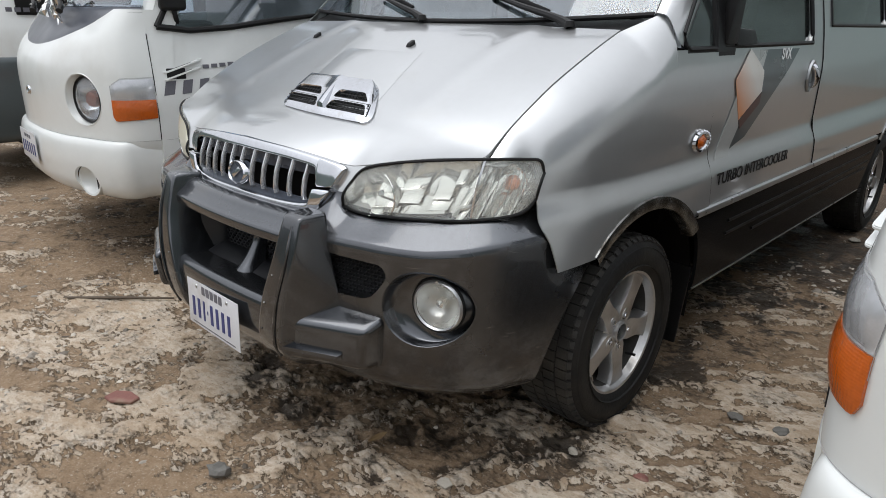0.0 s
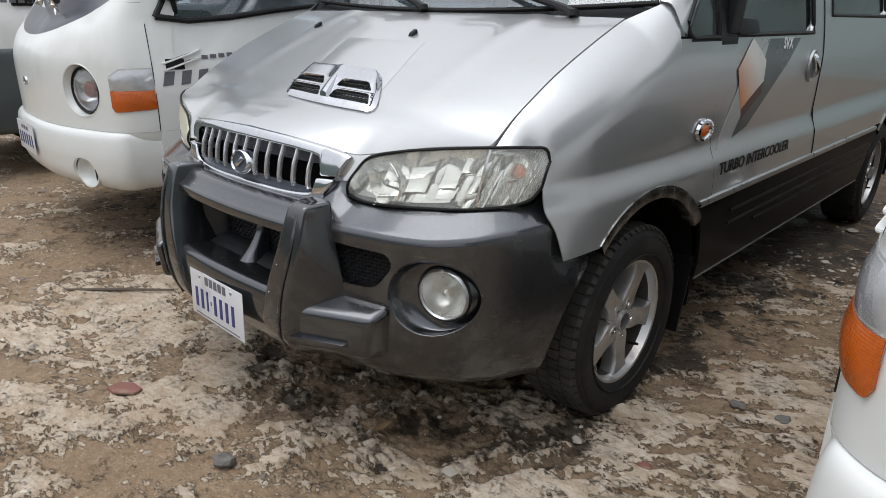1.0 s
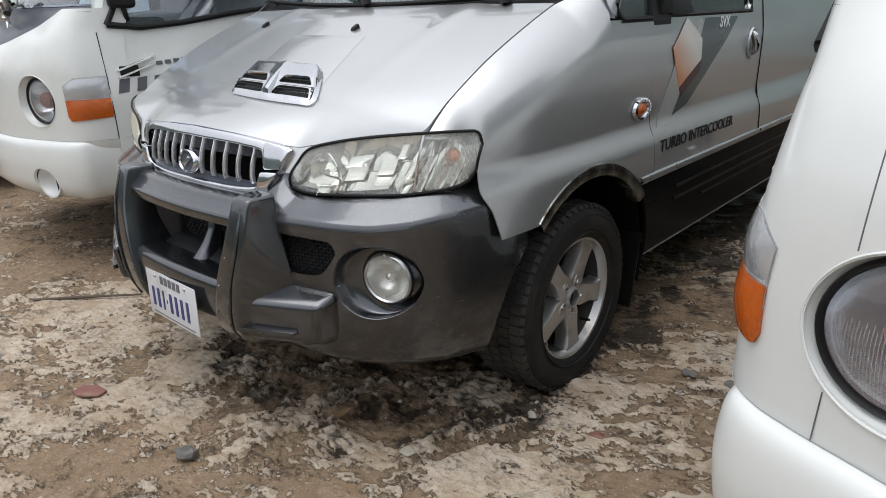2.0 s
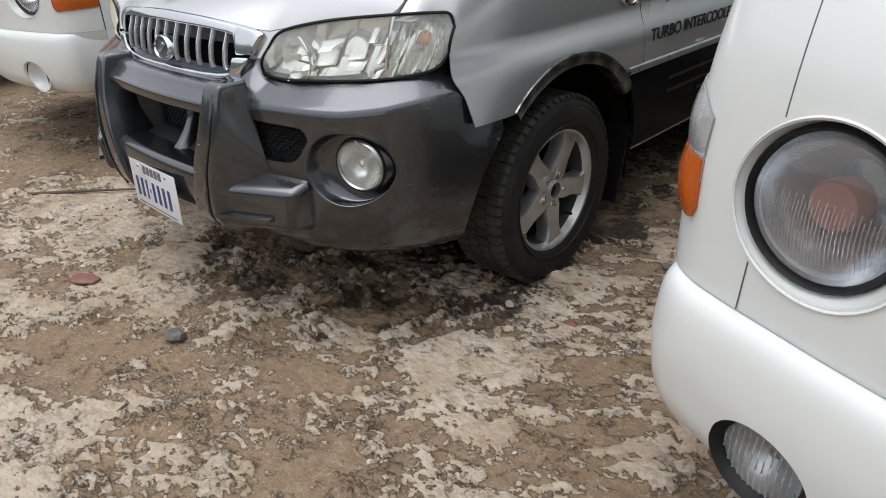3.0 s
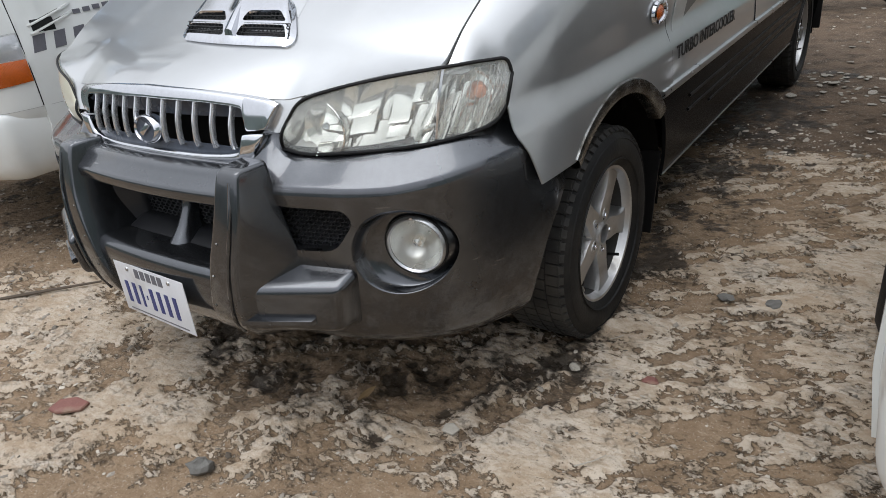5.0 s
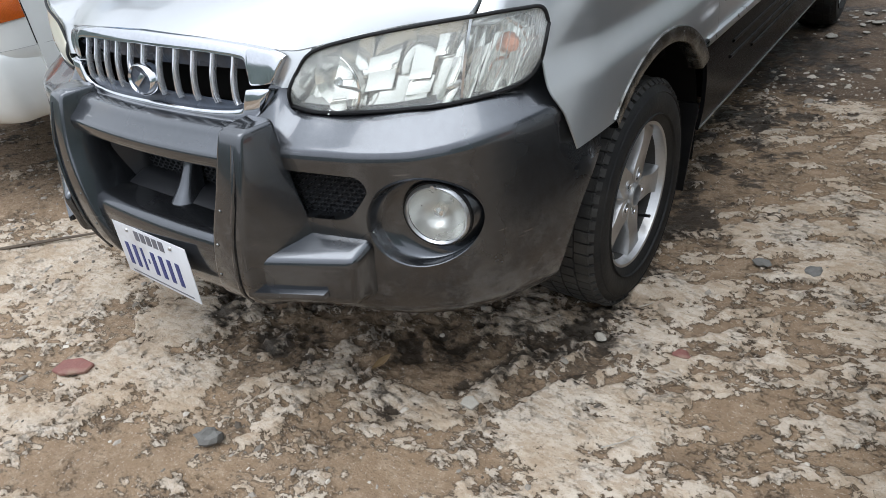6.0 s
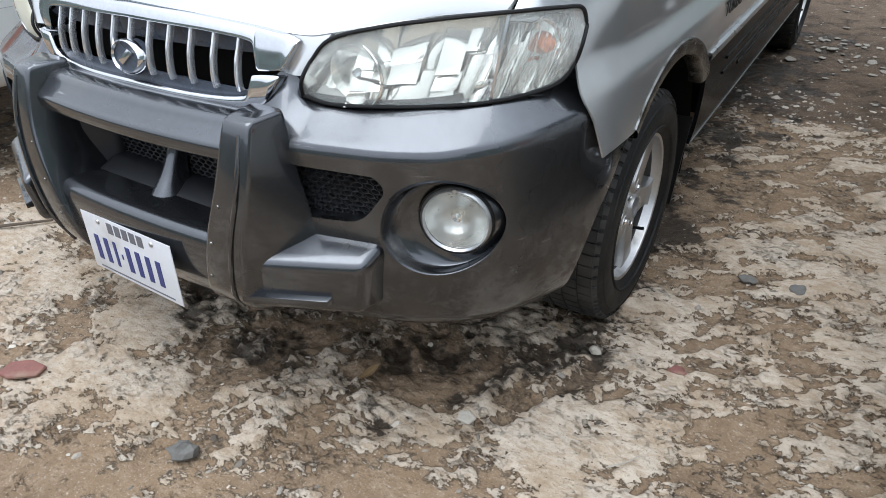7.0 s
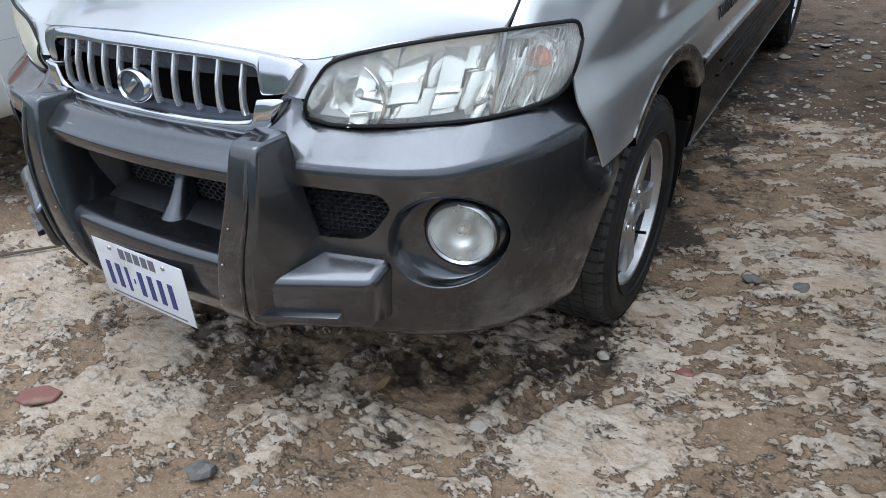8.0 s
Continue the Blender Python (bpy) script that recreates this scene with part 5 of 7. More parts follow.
def facet_wall(a0, a1, out, bands, deep, seed, s):
    """A concave reflector of upright bands, each cut into a few bent facets of uneven height."""
    rng = random.Random(seed)
    bm = bmesh.new()
    cuts = [0.0]
    for k in range(bands):
        cuts.append(cuts[-1] + rng.uniform(0.5, 1.5))
    cuts = [q / cuts[-1] for q in cuts]
    v14 = np.linspace(0, 1, 14)
    for u0, u1 in zip(cuts, cuts[1:]):
        steps = [0.0] + sorted(rng.uniform(0.15, 0.85) for k in range(rng.choice((2, 3, 3, 4)))) + [1.0]
        for w0, w1 in zip(steps, steps[1:]):
            tx, tz, push, bend = rng.uniform(-1, 1) * 0.004, rng.uniform(-0.5, 1) * 0.006, rng.uniform(0, 0.003), rng.choice((-1, 1)) * rng.uniform(0.002, 0.006)
            col = lamp_sheet(a0 + (a1 - a0) * u0, a0 + (a1 - a0) * u1, out, 9, 0.015)
            rows = []
            for p in range(9):
                row = []
                for q in range(7):
                    v = w0 + (w1 - w0) * q / 6
                    base = [np.interp(v, v14, col[p, :, c]) for c in range(3)]
                    a, b, u = p / 4 - 1, q / 3 - 1, u0 + (u1 - u0) * p / 8
                    back = deep * (1 - 0.7 * (2 * u - 1) ** 2 - 0.3 * (2 * v - 1) ** 2) + push + tx * a + tz * b + bend * (a * a + 0.5 * b * b) + 0.065 * (v - 0.5)
                    row.append((s * base[0], base[1] + back, base[2]))
                rows.append(row)
            grid_bm(np.array(rows), bm=bm)
    return bm


for s in (1, -1):
    flip = lambda arr: np.array(arr) * (s, 1, 1)
    clear = LENS if s > 0 else HAZED
    lamp = part("headlamp", thicken(grid_bm(flip(lamp_sheet(0, 1, -0.085))), 0.004), STRIP if s < 0 else MIRROR, van, "clear headlamp with chrome reflectors")
    part("lens", thicken(grid_bm(flip(lamp_sheet(0.0, 0.565, 0.002))), 0.003), clear, lamp, "clear lens" if s > 0 else "yellowed hazy lens")
    part("indicator_lens", thicken(grid_bm(flip(lamp_sheet(0.577, 1.0, 0.002, 30))), 0.003), LENS if s > 0 else HAZED, lamp, "ribbed clear indicator lens")
    # walls between the lens and the back
    f, bk = lamp_sheet(0, 1, -0.002), lamp_sheet(0, 1, -0.085)
    ring_f = np.concatenate([f[:, 0], f[-1, 1:], f[::-1, -1][1:], f[0, ::-1][1:-1]])
    ring_b = np.concatenate([bk[:, 0], bk[-1, 1:], bk[::-1, -1][1:], bk[0, ::-1][1:-1]])
    part("housing", grid_bm(flip(np.stack([ring_f, ring_f * 0.6 + ring_b * 0.4, ring_b], 1)), close_u=True), MIRROR, lamp)
    g = lamp_sheet(0, 1, 0.004)
    ring = np.concatenate([g[:, 0], g[-1, 1:], g[::-1, -1][1:], g[0, ::-1][1:]])
    part("gasket", tube(flip(ring), 0.0038, 8, caps=False), SEAL, lamp)
    d = lamp_sheet(0.567, 0.575, 0.0, 3)
    part("divider", thicken(grid_bm(flip(d)), 0.05), RIB, lamp)
    m = pose(s * 0.510, -0.688, 0.808, 90, 0, 10 * s)
    part("reflector", lathe([(0.008, -0.036), (0.024, -0.032), (0.040, -0.020), (0.050, 0.0), (0.0525, 0.002), (0.056, -0.008)], 40, m=m), MIRROR, lamp)
    part("bulb", lathe([(0.0, 0.006), (0.007, 0.003), (0.009, -0.008), (0.008, -0.034)], 16, m=m), GLASS, lamp)
    part("bulb_arm", tube([m @ Vector((0.004 * s, -0.006, 0.004)), m @ Vector((0.046 * s, -0.010, 0.002))], 0.0022, 6), DARKALLOY, lamp)
    part("chamber_ring", tube([m @ Vector((0.062 * math.cos(a) * s, 0.062 * math.sin(a), 0.012 + 0.01 * math.cos(a))) for a in np.linspace(-0.9, 1.1, 24)], 0.0032, 6), MIRROR, lamp)
    part("stepped_reflector", facet_wall(0.19, 0.555, -0.026, 7, 0.022, 7, s), MIRROR, lamp, "stepped chrome reflector")
    part("stepped_reflector", facet_wall(0.02, 0.21, -0.058, 4, 0.012, 12, s), MIRROR, lamp)
    part("stepped_reflector", facet_wall(0.585, 0.985, -0.030, 9, 0.016, 31, s), MIRROR, lamp)
    low = lamp_sheet(0.03, 0.555, -0.010, 30, 0.03)
    low = np.stack([low[:, 0], low[:, 0] + (0.0, 0.028, 0.012)], 1)
    part("lamp_sill", thicken(grid_bm(flip(low)), 0.003), BRIGHT, lamp)
    part("indicator_bulb", lathe([(0.0, 0.016), (0.009, 0.012), (0.012, 0.002), (0.012, -0.02)], 16, m=pose(s * 0.80, -0.512, 0.858, 90, 0, 40 * s) @ Matrix.Diagonal((1.4, 1.4, 1, 1))), AMBER, lamp, "amber bulb")
    part("indicator_reflector", lathe([(0.012, -0.03), (0.03, -0.02), (0.045, 0.004)], 28, m=pose(s * 0.775, -0.497, 0.852, 90, 0, 40 * s)), MIRROR, lamp)
    for k in range(16):
        a = 0.59 + 0.37 * k / 15
        col = lamp_sheet(a, a + 0.004, -0.004, 2, 0.05)[0]
        part("lens_rib", tube(flip(col), 0.0014, 5), RIPPLE, lamp)

# ---- hood scoop, nozzles, wipers ----
def hood_place(x, y, up=0.0):
    return np.array((x, y, hood_z(x, y) + up))


def scoop_at(u, v, up=0.0):
    """A place on the scoop's footprint: u across -1..1, v from front 0 to back 1."""
    half = (0.222 - 0.045 * v) * (1 - 0.17 * abs(2 * v - 1) ** 5)
    cx = 0.158 - 0.115 * v
    return hood_place(cx + half * u, -0.618 + 0.188 * v + 0.012 * (1 - v) * u * u, up)


def scoop_sheet():
    rows = []
    for u in np.linspace(-1, 1, 41):
        row = []
        for v in np.linspace(0, 1, 24):
            e = min(1, (1 - abs(u)) / 0.14) * min(1, (1 - v) / 0.15) * min(1, v / 0.05 + 0.0)
            e = e * e * (3 - 2 * e)
            h = 0.005 + 0.023 * e * (0.45 + 0.55 * min(1, v / 0.5)) + 0.004 * math.exp(-((u / 0.12) ** 2)) * e
            row.append(scoop_at(u, v, h))
        rows.append(row)
    return np.array(rows)


scoop = part("hood_scoop", thicken(grid_bm(scoop_sheet()), 0.006), CHROME, van, "chrome hood scoop with mesh openings")
for u0, u1 in ((-0.92, -0.10), (0.10, 0.93)):
    for v0, v1 in ((0.10, 0.30), (0.36, 0.54)):
        def q(u, v, up):
            return tuple(scoop_at(u, v, up))
        hole = round_outline([q(u0 + 0.12 * v0, v0, 0.0), q(u1 - 0.12 * v0, v0, 0.0), q(u1 - 0.25 * v1, v1, 0.0), q(u0 + 0.25 * v1, v1, 0.0)], 0.012)
        cut(scoop, [prism([p - Vector((0, 0, 0.02)) for p in hole], (0, -0.01, 0.09))])
        bm = bmesh.new()
        back = grid_bm(np.array([[scoop_at(u0 + (u1 - u0) * a, v0 + (v1 - v0) * b, 0.004) for b in np.linspace(0, 1, 5)] for a in np.linspace(0, 1, 12)]))
        part("scoop_recess", back, BLACK, scoop)
        for k in range(13):
            a = k / 12
            tube([scoop_at(u0 + (u1 - u0) * a, v0, 0.012), scoop_at(u0 + (u1 - u0) * min(1, a + 0.04), v1, 0.022)], 0.0015, 4, bm=bm)
        for k in range(4):
            v = v0 + (v1 - v0) * k / 3
            tube([scoop_at(u0 + (u1 - u0) * a, v, 0.012 + 0.01 * k / 3) for a in np.linspace(0, 1, 5)], 0.0015, 4, bm=bm)
        part("scoop_mesh", bm, BLACK, scoop)
spine = []
for v in np.linspace(0.06, 0.93, 14):
    wide, tall = 0.085 - 0.055 * v, 0.022 + 0.016 * math.sin(math.pi * min(1, 0.25 + 0.75 * v))
    spine.append([scoop_at(-wide, v, 0.008), scoop_at(-wide * 0.8, v, tall * 0.9), scoop_at(-0.012, v, tall), scoop_at(0.012, v, tall), scoop_at(wide * 0.8, v, tall * 0.9), scoop_at(wide, v, 0.008)])
spine = [[scoop_at(0, 0.05, 0.006)] * 6] + spine + [[scoop_at(0, 0.95, 0.008)] * 6]
part("scoop_spine", grid_bm(np.array(spine)), CHROME, scoop)
bulge = np.array([[hood_place(0.10 - 0.10 * v + 0.19 * u, -0.50 + 0.27 * v, 0.006 * (1 - u**4) * math.sin(math.pi * min(1, 0.15 + 0.85 * v)) ** 0.5 + 0.0005) for v in np.linspace(0, 1, 16)] for u in np.linspace(-1, 1, 24)])
part("hood_bulge", grid_bm(bulge), SILVER, hood)
for x, y in ((0.09, -0.185), (-0.46, -0.16)):
    part("washer_nozzle", hexa([hood_place(x - 0.011, y - 0.014, 0), hood_place(x + 0.011, y - 0.014, 0), hood_place(x + 0.011, y + 0.014, 0), hood_place(x - 0.011, y + 0.014, 0), hood_place(x - 0.007, y - 0.010, 0.011), hood_place(x + 0.007, y - 0.010, 0.011), hood_place(x + 0.008, y + 0.012, 0.014), hood_place(x - 0.008, y + 0.012, 0.014)], 0.003), BLACK, van)
for x0, y0, z0, x1, y1, z1 in ((0.585, 0.0, 1.222, -0.02, 0.16, 1.40), (-0.05, 0.005, 1.232, -0.6, 0.20, 1.42)):
    wiper = part("wiper", tube([(x0, y0, z0), (x0 - 0.06, y0 + 0.015, z0 + 0.02), (x0 * 0.6 + x1 * 0.4, y0 + 0.05, z0 + 0.06), (x0 * 0.35 + x1 * 0.65, y0 + 0.085, z0 + 0.10)], [0.016, 0.012, 0.009, 0.007], 8, smooth_n=20), BLACK, van, "black windscreen wiper")
    part("blade", tube([(x0 * 0.8 + x1 * 0.2, y0 + 0.06, z0 + 0.035), (x0 * 0.5 + x1 * 0.5, y0 + 0.085, z0 + 0.085), (x1, y1 - 0.03, z1 - 0.06)], 0.007, 6, flat=1.8), SEAL, wiper)
    part("pivot_cap", lathe([(0, 0.02), (0.014, 0.017), (0.018, 0.0)], 16, m=Matrix.Translation((x0, y0, z0 - 0.004))), BLACK, wiper)

# ---- number plate: plain bars stand for its writing ----
plate_m = pose(0.035, -0.939, 0.397, 87.5, -2.3, -3)
plate = part("number_plate", block(0, 0, 0, 0.333, 0.146, 0.002, 0.0006, m=plate_m), PLATE, van, "white number plate, bent at one corner")
w = [0.036, 0.036, 0.03, 0.016, 0.036, 0.036, 0.036, 0.036]
x = -0.142
for k, ww in enumerate(w):
    hgt = 0.012 if k == 3 else 0.062
    part("plate_bar", block(x + ww / 2 - 0.003, -0.012, 0.0016, ww - 0.020, hgt, 0.0016, m=plate_m), INK, plate, smooth=False)
    x += ww + 0.001
for k in range(5):
    part("plate_bar", block(-0.055 + 0.028 * k, 0.052, 0.0014, 0.02, 0.026, 0.0016, m=plate_m), TEXTGREY, plate, smooth=False)
part("plate_line", block(0, -0.064, 0.0014, 0.28, 0.003, 0.0012, m=plate_m), TEXTGREY, plate, smooth=False)
for k in (-0.10, 0.10):
    part("screw", lathe([(0, 0.004), (0.005, 0.003), (0.006, 0)], 10, m=plate_m @ Matrix.Translation((k, 0.058, 0.001))), STRIP, plate)
part("plate_holder", hexa([(-0.05, -0.926, 0.39), (0.14, -0.930, 0.40), (0.14, -0.930, 0.45), (-0.05, -0.926, 0.44), (-0.05, -0.90, 0.39), (0.14, -0.90, 0.40), (0.14, -0.90, 0.445), (-0.05, -0.90, 0.435)], 0.004), BLACK, van)


# ---- wheels ----
def build_wheel(parent, m, side=1):
    """A wheel whose axis is local x, its face to local +x (or -x)."""
    T = m @ pose(0, 0, 0, 0, 90 * side, 0)
    hub = part("wheel", lathe([(0.205, -0.115), (0.205, -0.02), (0.208, 0.0), (0.203, 0.006), (0.196, 0.004), (0.192, -0.01), (0.188, -0.022)], 64, m=T), ALLOY, parent, "five-spoke alloy wheel")
    tyre_prof = [(0.198, 0.0), (0.21, 0.012), (0.235, 0.022), (0.262, 0.024), (0.285, 0.018), (0.302, 0.004), (0.311, -0.012), (0.3135, -0.03), (0.3145, -0.09), (0.3135, -0.15), (0.311, -0.17), (0.302, -0.185), (0.26, -0.205), (0.2, -0.18)]
    tyre = part("tyre", lathe(tyre_prof, 96, m=T), RUBBER, hub, "worn black tyre with mud in its tread")
    bm = bmesh.new()
    for k in range(60):
        a = 2 * math.pi * k / 60
        for j, (xx, ww, ph) in enumerate(((-0.017, 0.034, 0.0), (-0.057, 0.034, 0.5), (-0.098, 0.034, 0.0), (-0.14, 0.034, 0.5), (-0.165, 0.02, 0))):
            mm = T @ Matrix.Rotation(a + ph * math.pi / 30, 4, "Z") @ Matrix.Translation((0.3135 - (0.003 if j in (0, 4) else 0), 0, xx))
            block(0, 0, 0, 0.009, 0.0285, ww + 0.003, bm=bm, m=mm)
        mm = T @ Matrix.Rotation(a, 4, "Z") @ Matrix.Translation((0.3055, 0, 0.001)) @ Matrix.Rotation(radians(-38), 4, "Y")
        block(0, 0, 0, 0.011, 0.021, 0.020, bm=bm, m=mm)
    part("tread", bm, TREAD, tyre, smooth=False)
    bm = bmesh.new()
    for r in (0.225, 0.282):
        lathe([(r - 0.002, 0.018 if r < 0.25 else 0.019), (r, 0.024 if r < 0.25 else 0.0215), (r + 0.002, 0.018)], 72, m=T, bm=bm)
    part("sidewall_ring", bm, RUBBER, tyre)
    # barrel and its back are coloured dark for the shade behind the spokes
    part("barrel", lathe([(0.188, -0.022), (0.186, -0.05), (0.180, -0.11)], 48, m=T), DARKALLOY, hub)
    part("barrel_back", lathe([(0.0, -0.10), (0.10, -0.105), (0.184, -0.11)], 40, m=T), DARK, hub)
    for k in range(5):
        R = T @ Matrix.Rotation(2 * math.pi * k / 5 + 0.12, 4, "Z")
        secs = []
        for r, hw, zt in ((0.034, 0.026, -0.013), (0.060, 0.037, -0.012), (0.085, 0.036, -0.012), (0.110, 0.032, -0.011), (0.138, 0.031, -0.010), (0.166, 0.035, -0.010), (0.193, 0.046, -0.012)):
            secs.append([(r, -hw * 1.10, zt - 0.050), (r, -hw * 1.04, zt - 0.012), (r, -hw * 0.93, zt - 0.0005), (r, -hw * 0.4, zt), (r, hw * 0.4, zt), (r, hw * 0.93, zt - 0.0005), (r, hw * 1.04, zt - 0.012), (r, hw * 1.10, zt - 0.050)])
        dense = np.stack([spline(np.array(secs)[:, q], 24) for q in range(8)], 1)
        bm = grid_bm(dense)
        bm.transform(R)
        part("spoke", bm, ALLOY, hub)
        q = R @ Matrix.Translation((0.056, 0, 0))
        part("nut_well", lathe([(0.0105, -0.020), (0.0125, -0.0115), (0.0165, -0.0105), (0.018, -0.014)], 20, m=q @ Matrix.Diagonal((1.35, 1, 1, 1))), ALLOY, hub)
        part("well_floor", lathe([(0.0, -0.0125), (0.0135, -0.0125)], 18, m=q @ Matrix.Diagonal((1.3, 0.95, 1, 1))), DARKALLOY, hub)
        part("wheel_nut", lathe([(0, -0.004), (0.0065, -0.0055), (0.0085, -0.010), (0.009, -0.02)], 6, m=q), CHROME, hub)
    part("hub_plate", lathe([(0.027, -0.03), (0.0275, -0.002), (0.030, 0.000), (0.034, -0.003), (0.036, -0.013), (0.060, -0.0155), (0.068, -0.03)], 48, m=T), ALLOY, hub)
    part("hub_bore", lathe([(0.0, -0.028), (0.022, -0.026), (0.0275, -0.022)], 28, m=T), BLACK, hub)
    part("valve", tube([T @ Vector((0.12, 0.10, -0.03)), T @ Vector((0.112, 0.094, 0.006))], 0.005, 8), BLACK, hub)
    part("balance_weight", block(0, 0, 0, 0.004, 0.022, 0.012, m=T @ Matrix.Rotation(-1.1, 4, "Z") @ Matrix.Translation((0.199, 0, 0.006))), STRIP, hub)
    return hub


for y in (0.0, WHEELBASE):
    for s in (1, -1):
        build_wheel(van, pose(s * 0.868, y, WHEEL_Z), s)

# ---- inside the van ----
part("dashboard", loft([[(x, 0.05, 1.13), (x, 0.15, 1.19), (x, 0.35, 1.17), (x, 0.48, 1.08), (x, 0.5, 0.85)] for x in np.linspace(-0.8, 0.8, 7)], 20, 20), BLACK, van)
part("steering_wheel", lathe([(0.185 + 0.014 * math.cos(a), 0.014 * math.sin(a)) for a in np.linspace(0, 2 * math.pi, 12)], 40, m=pose(0.40, 0.60, 1.12, -60, 0, 0)), BLACK, van)
for x in (-0.40, 0.40):
    for y in (0.95, 1.85, 2.7):
        st = part("seat", block(x, y, 0.82, 0.5, 0.48, 0.16, 0.05, 4), SEAT, van)
        part("seat_back", block(0, 0, 0, 0.48, 0.14, 0.62, 0.05, 4, m=pose(x, y + 0.30, 1.13, -14, 0, 0)), SEAT, st)
        part("headrest", block(x, y + 0.38, 1.50, 0.26, 0.10, 0.18, 0.04, 4), SEAT, st)
part("cabin_floor", block(0, 2.0, 0.62, 1.6, 3.4, 0.06), DARK, van)


# ---- white cab-over trucks ----
T_PLAN = [(0, 0.0), (0.2, 0.006), (0.4, 0.035), (0.53, 0.075), (0.62, 0.11), (0.70, 0.142), (0.765, 0.178), (0.812, 0.235), (0.835, 0.33), (0.84, 0.45)]
t_fine = spline(T_PLAN, 64)
t_full = np.vstack([t_fine[::-1] * (-1, 1), t_fine[1:]])
t_tan = np.gradient(t_full, axis=0)
t_nrm = np.stack([t_tan[:, 1], -t_tan[:, 0]], 1) / np.linalg.norm(t_tan, axis=1, keepdims=True)


def t_front(u, n=0.0):
    return float(np.interp(abs(u), t_fine[:, 0], t_fine[:, 1])) + n


def truck_wrap(prof, lo=0, hi=None, tuck=0.0, lift=None):
    """A sheet round the cab's front: prof is a list of (out, height, pushed back); lift raises and sets back its points towards the corners."""
    lift = lift or [(0, 0)] * len(prof)
    rows = []
    for (x, y), (nx, ny) in list(zip(t_full, t_nrm))[lo:hi]:
        w = min(1.0, abs(x) / 0.72) ** 2
        rows.append(spline([(x + nx * (n - tuck * abs(nx) ** 6), y + ny * (n - tuck * abs(nx) ** 6) + (b + db * w) * (1 - 0.55 * (abs(x) / 0.84) ** 3), z + dz * w) for (n, z, b), (dz, db) in zip(prof, lift)], 36))
    return grid_bm(np.array(rows))


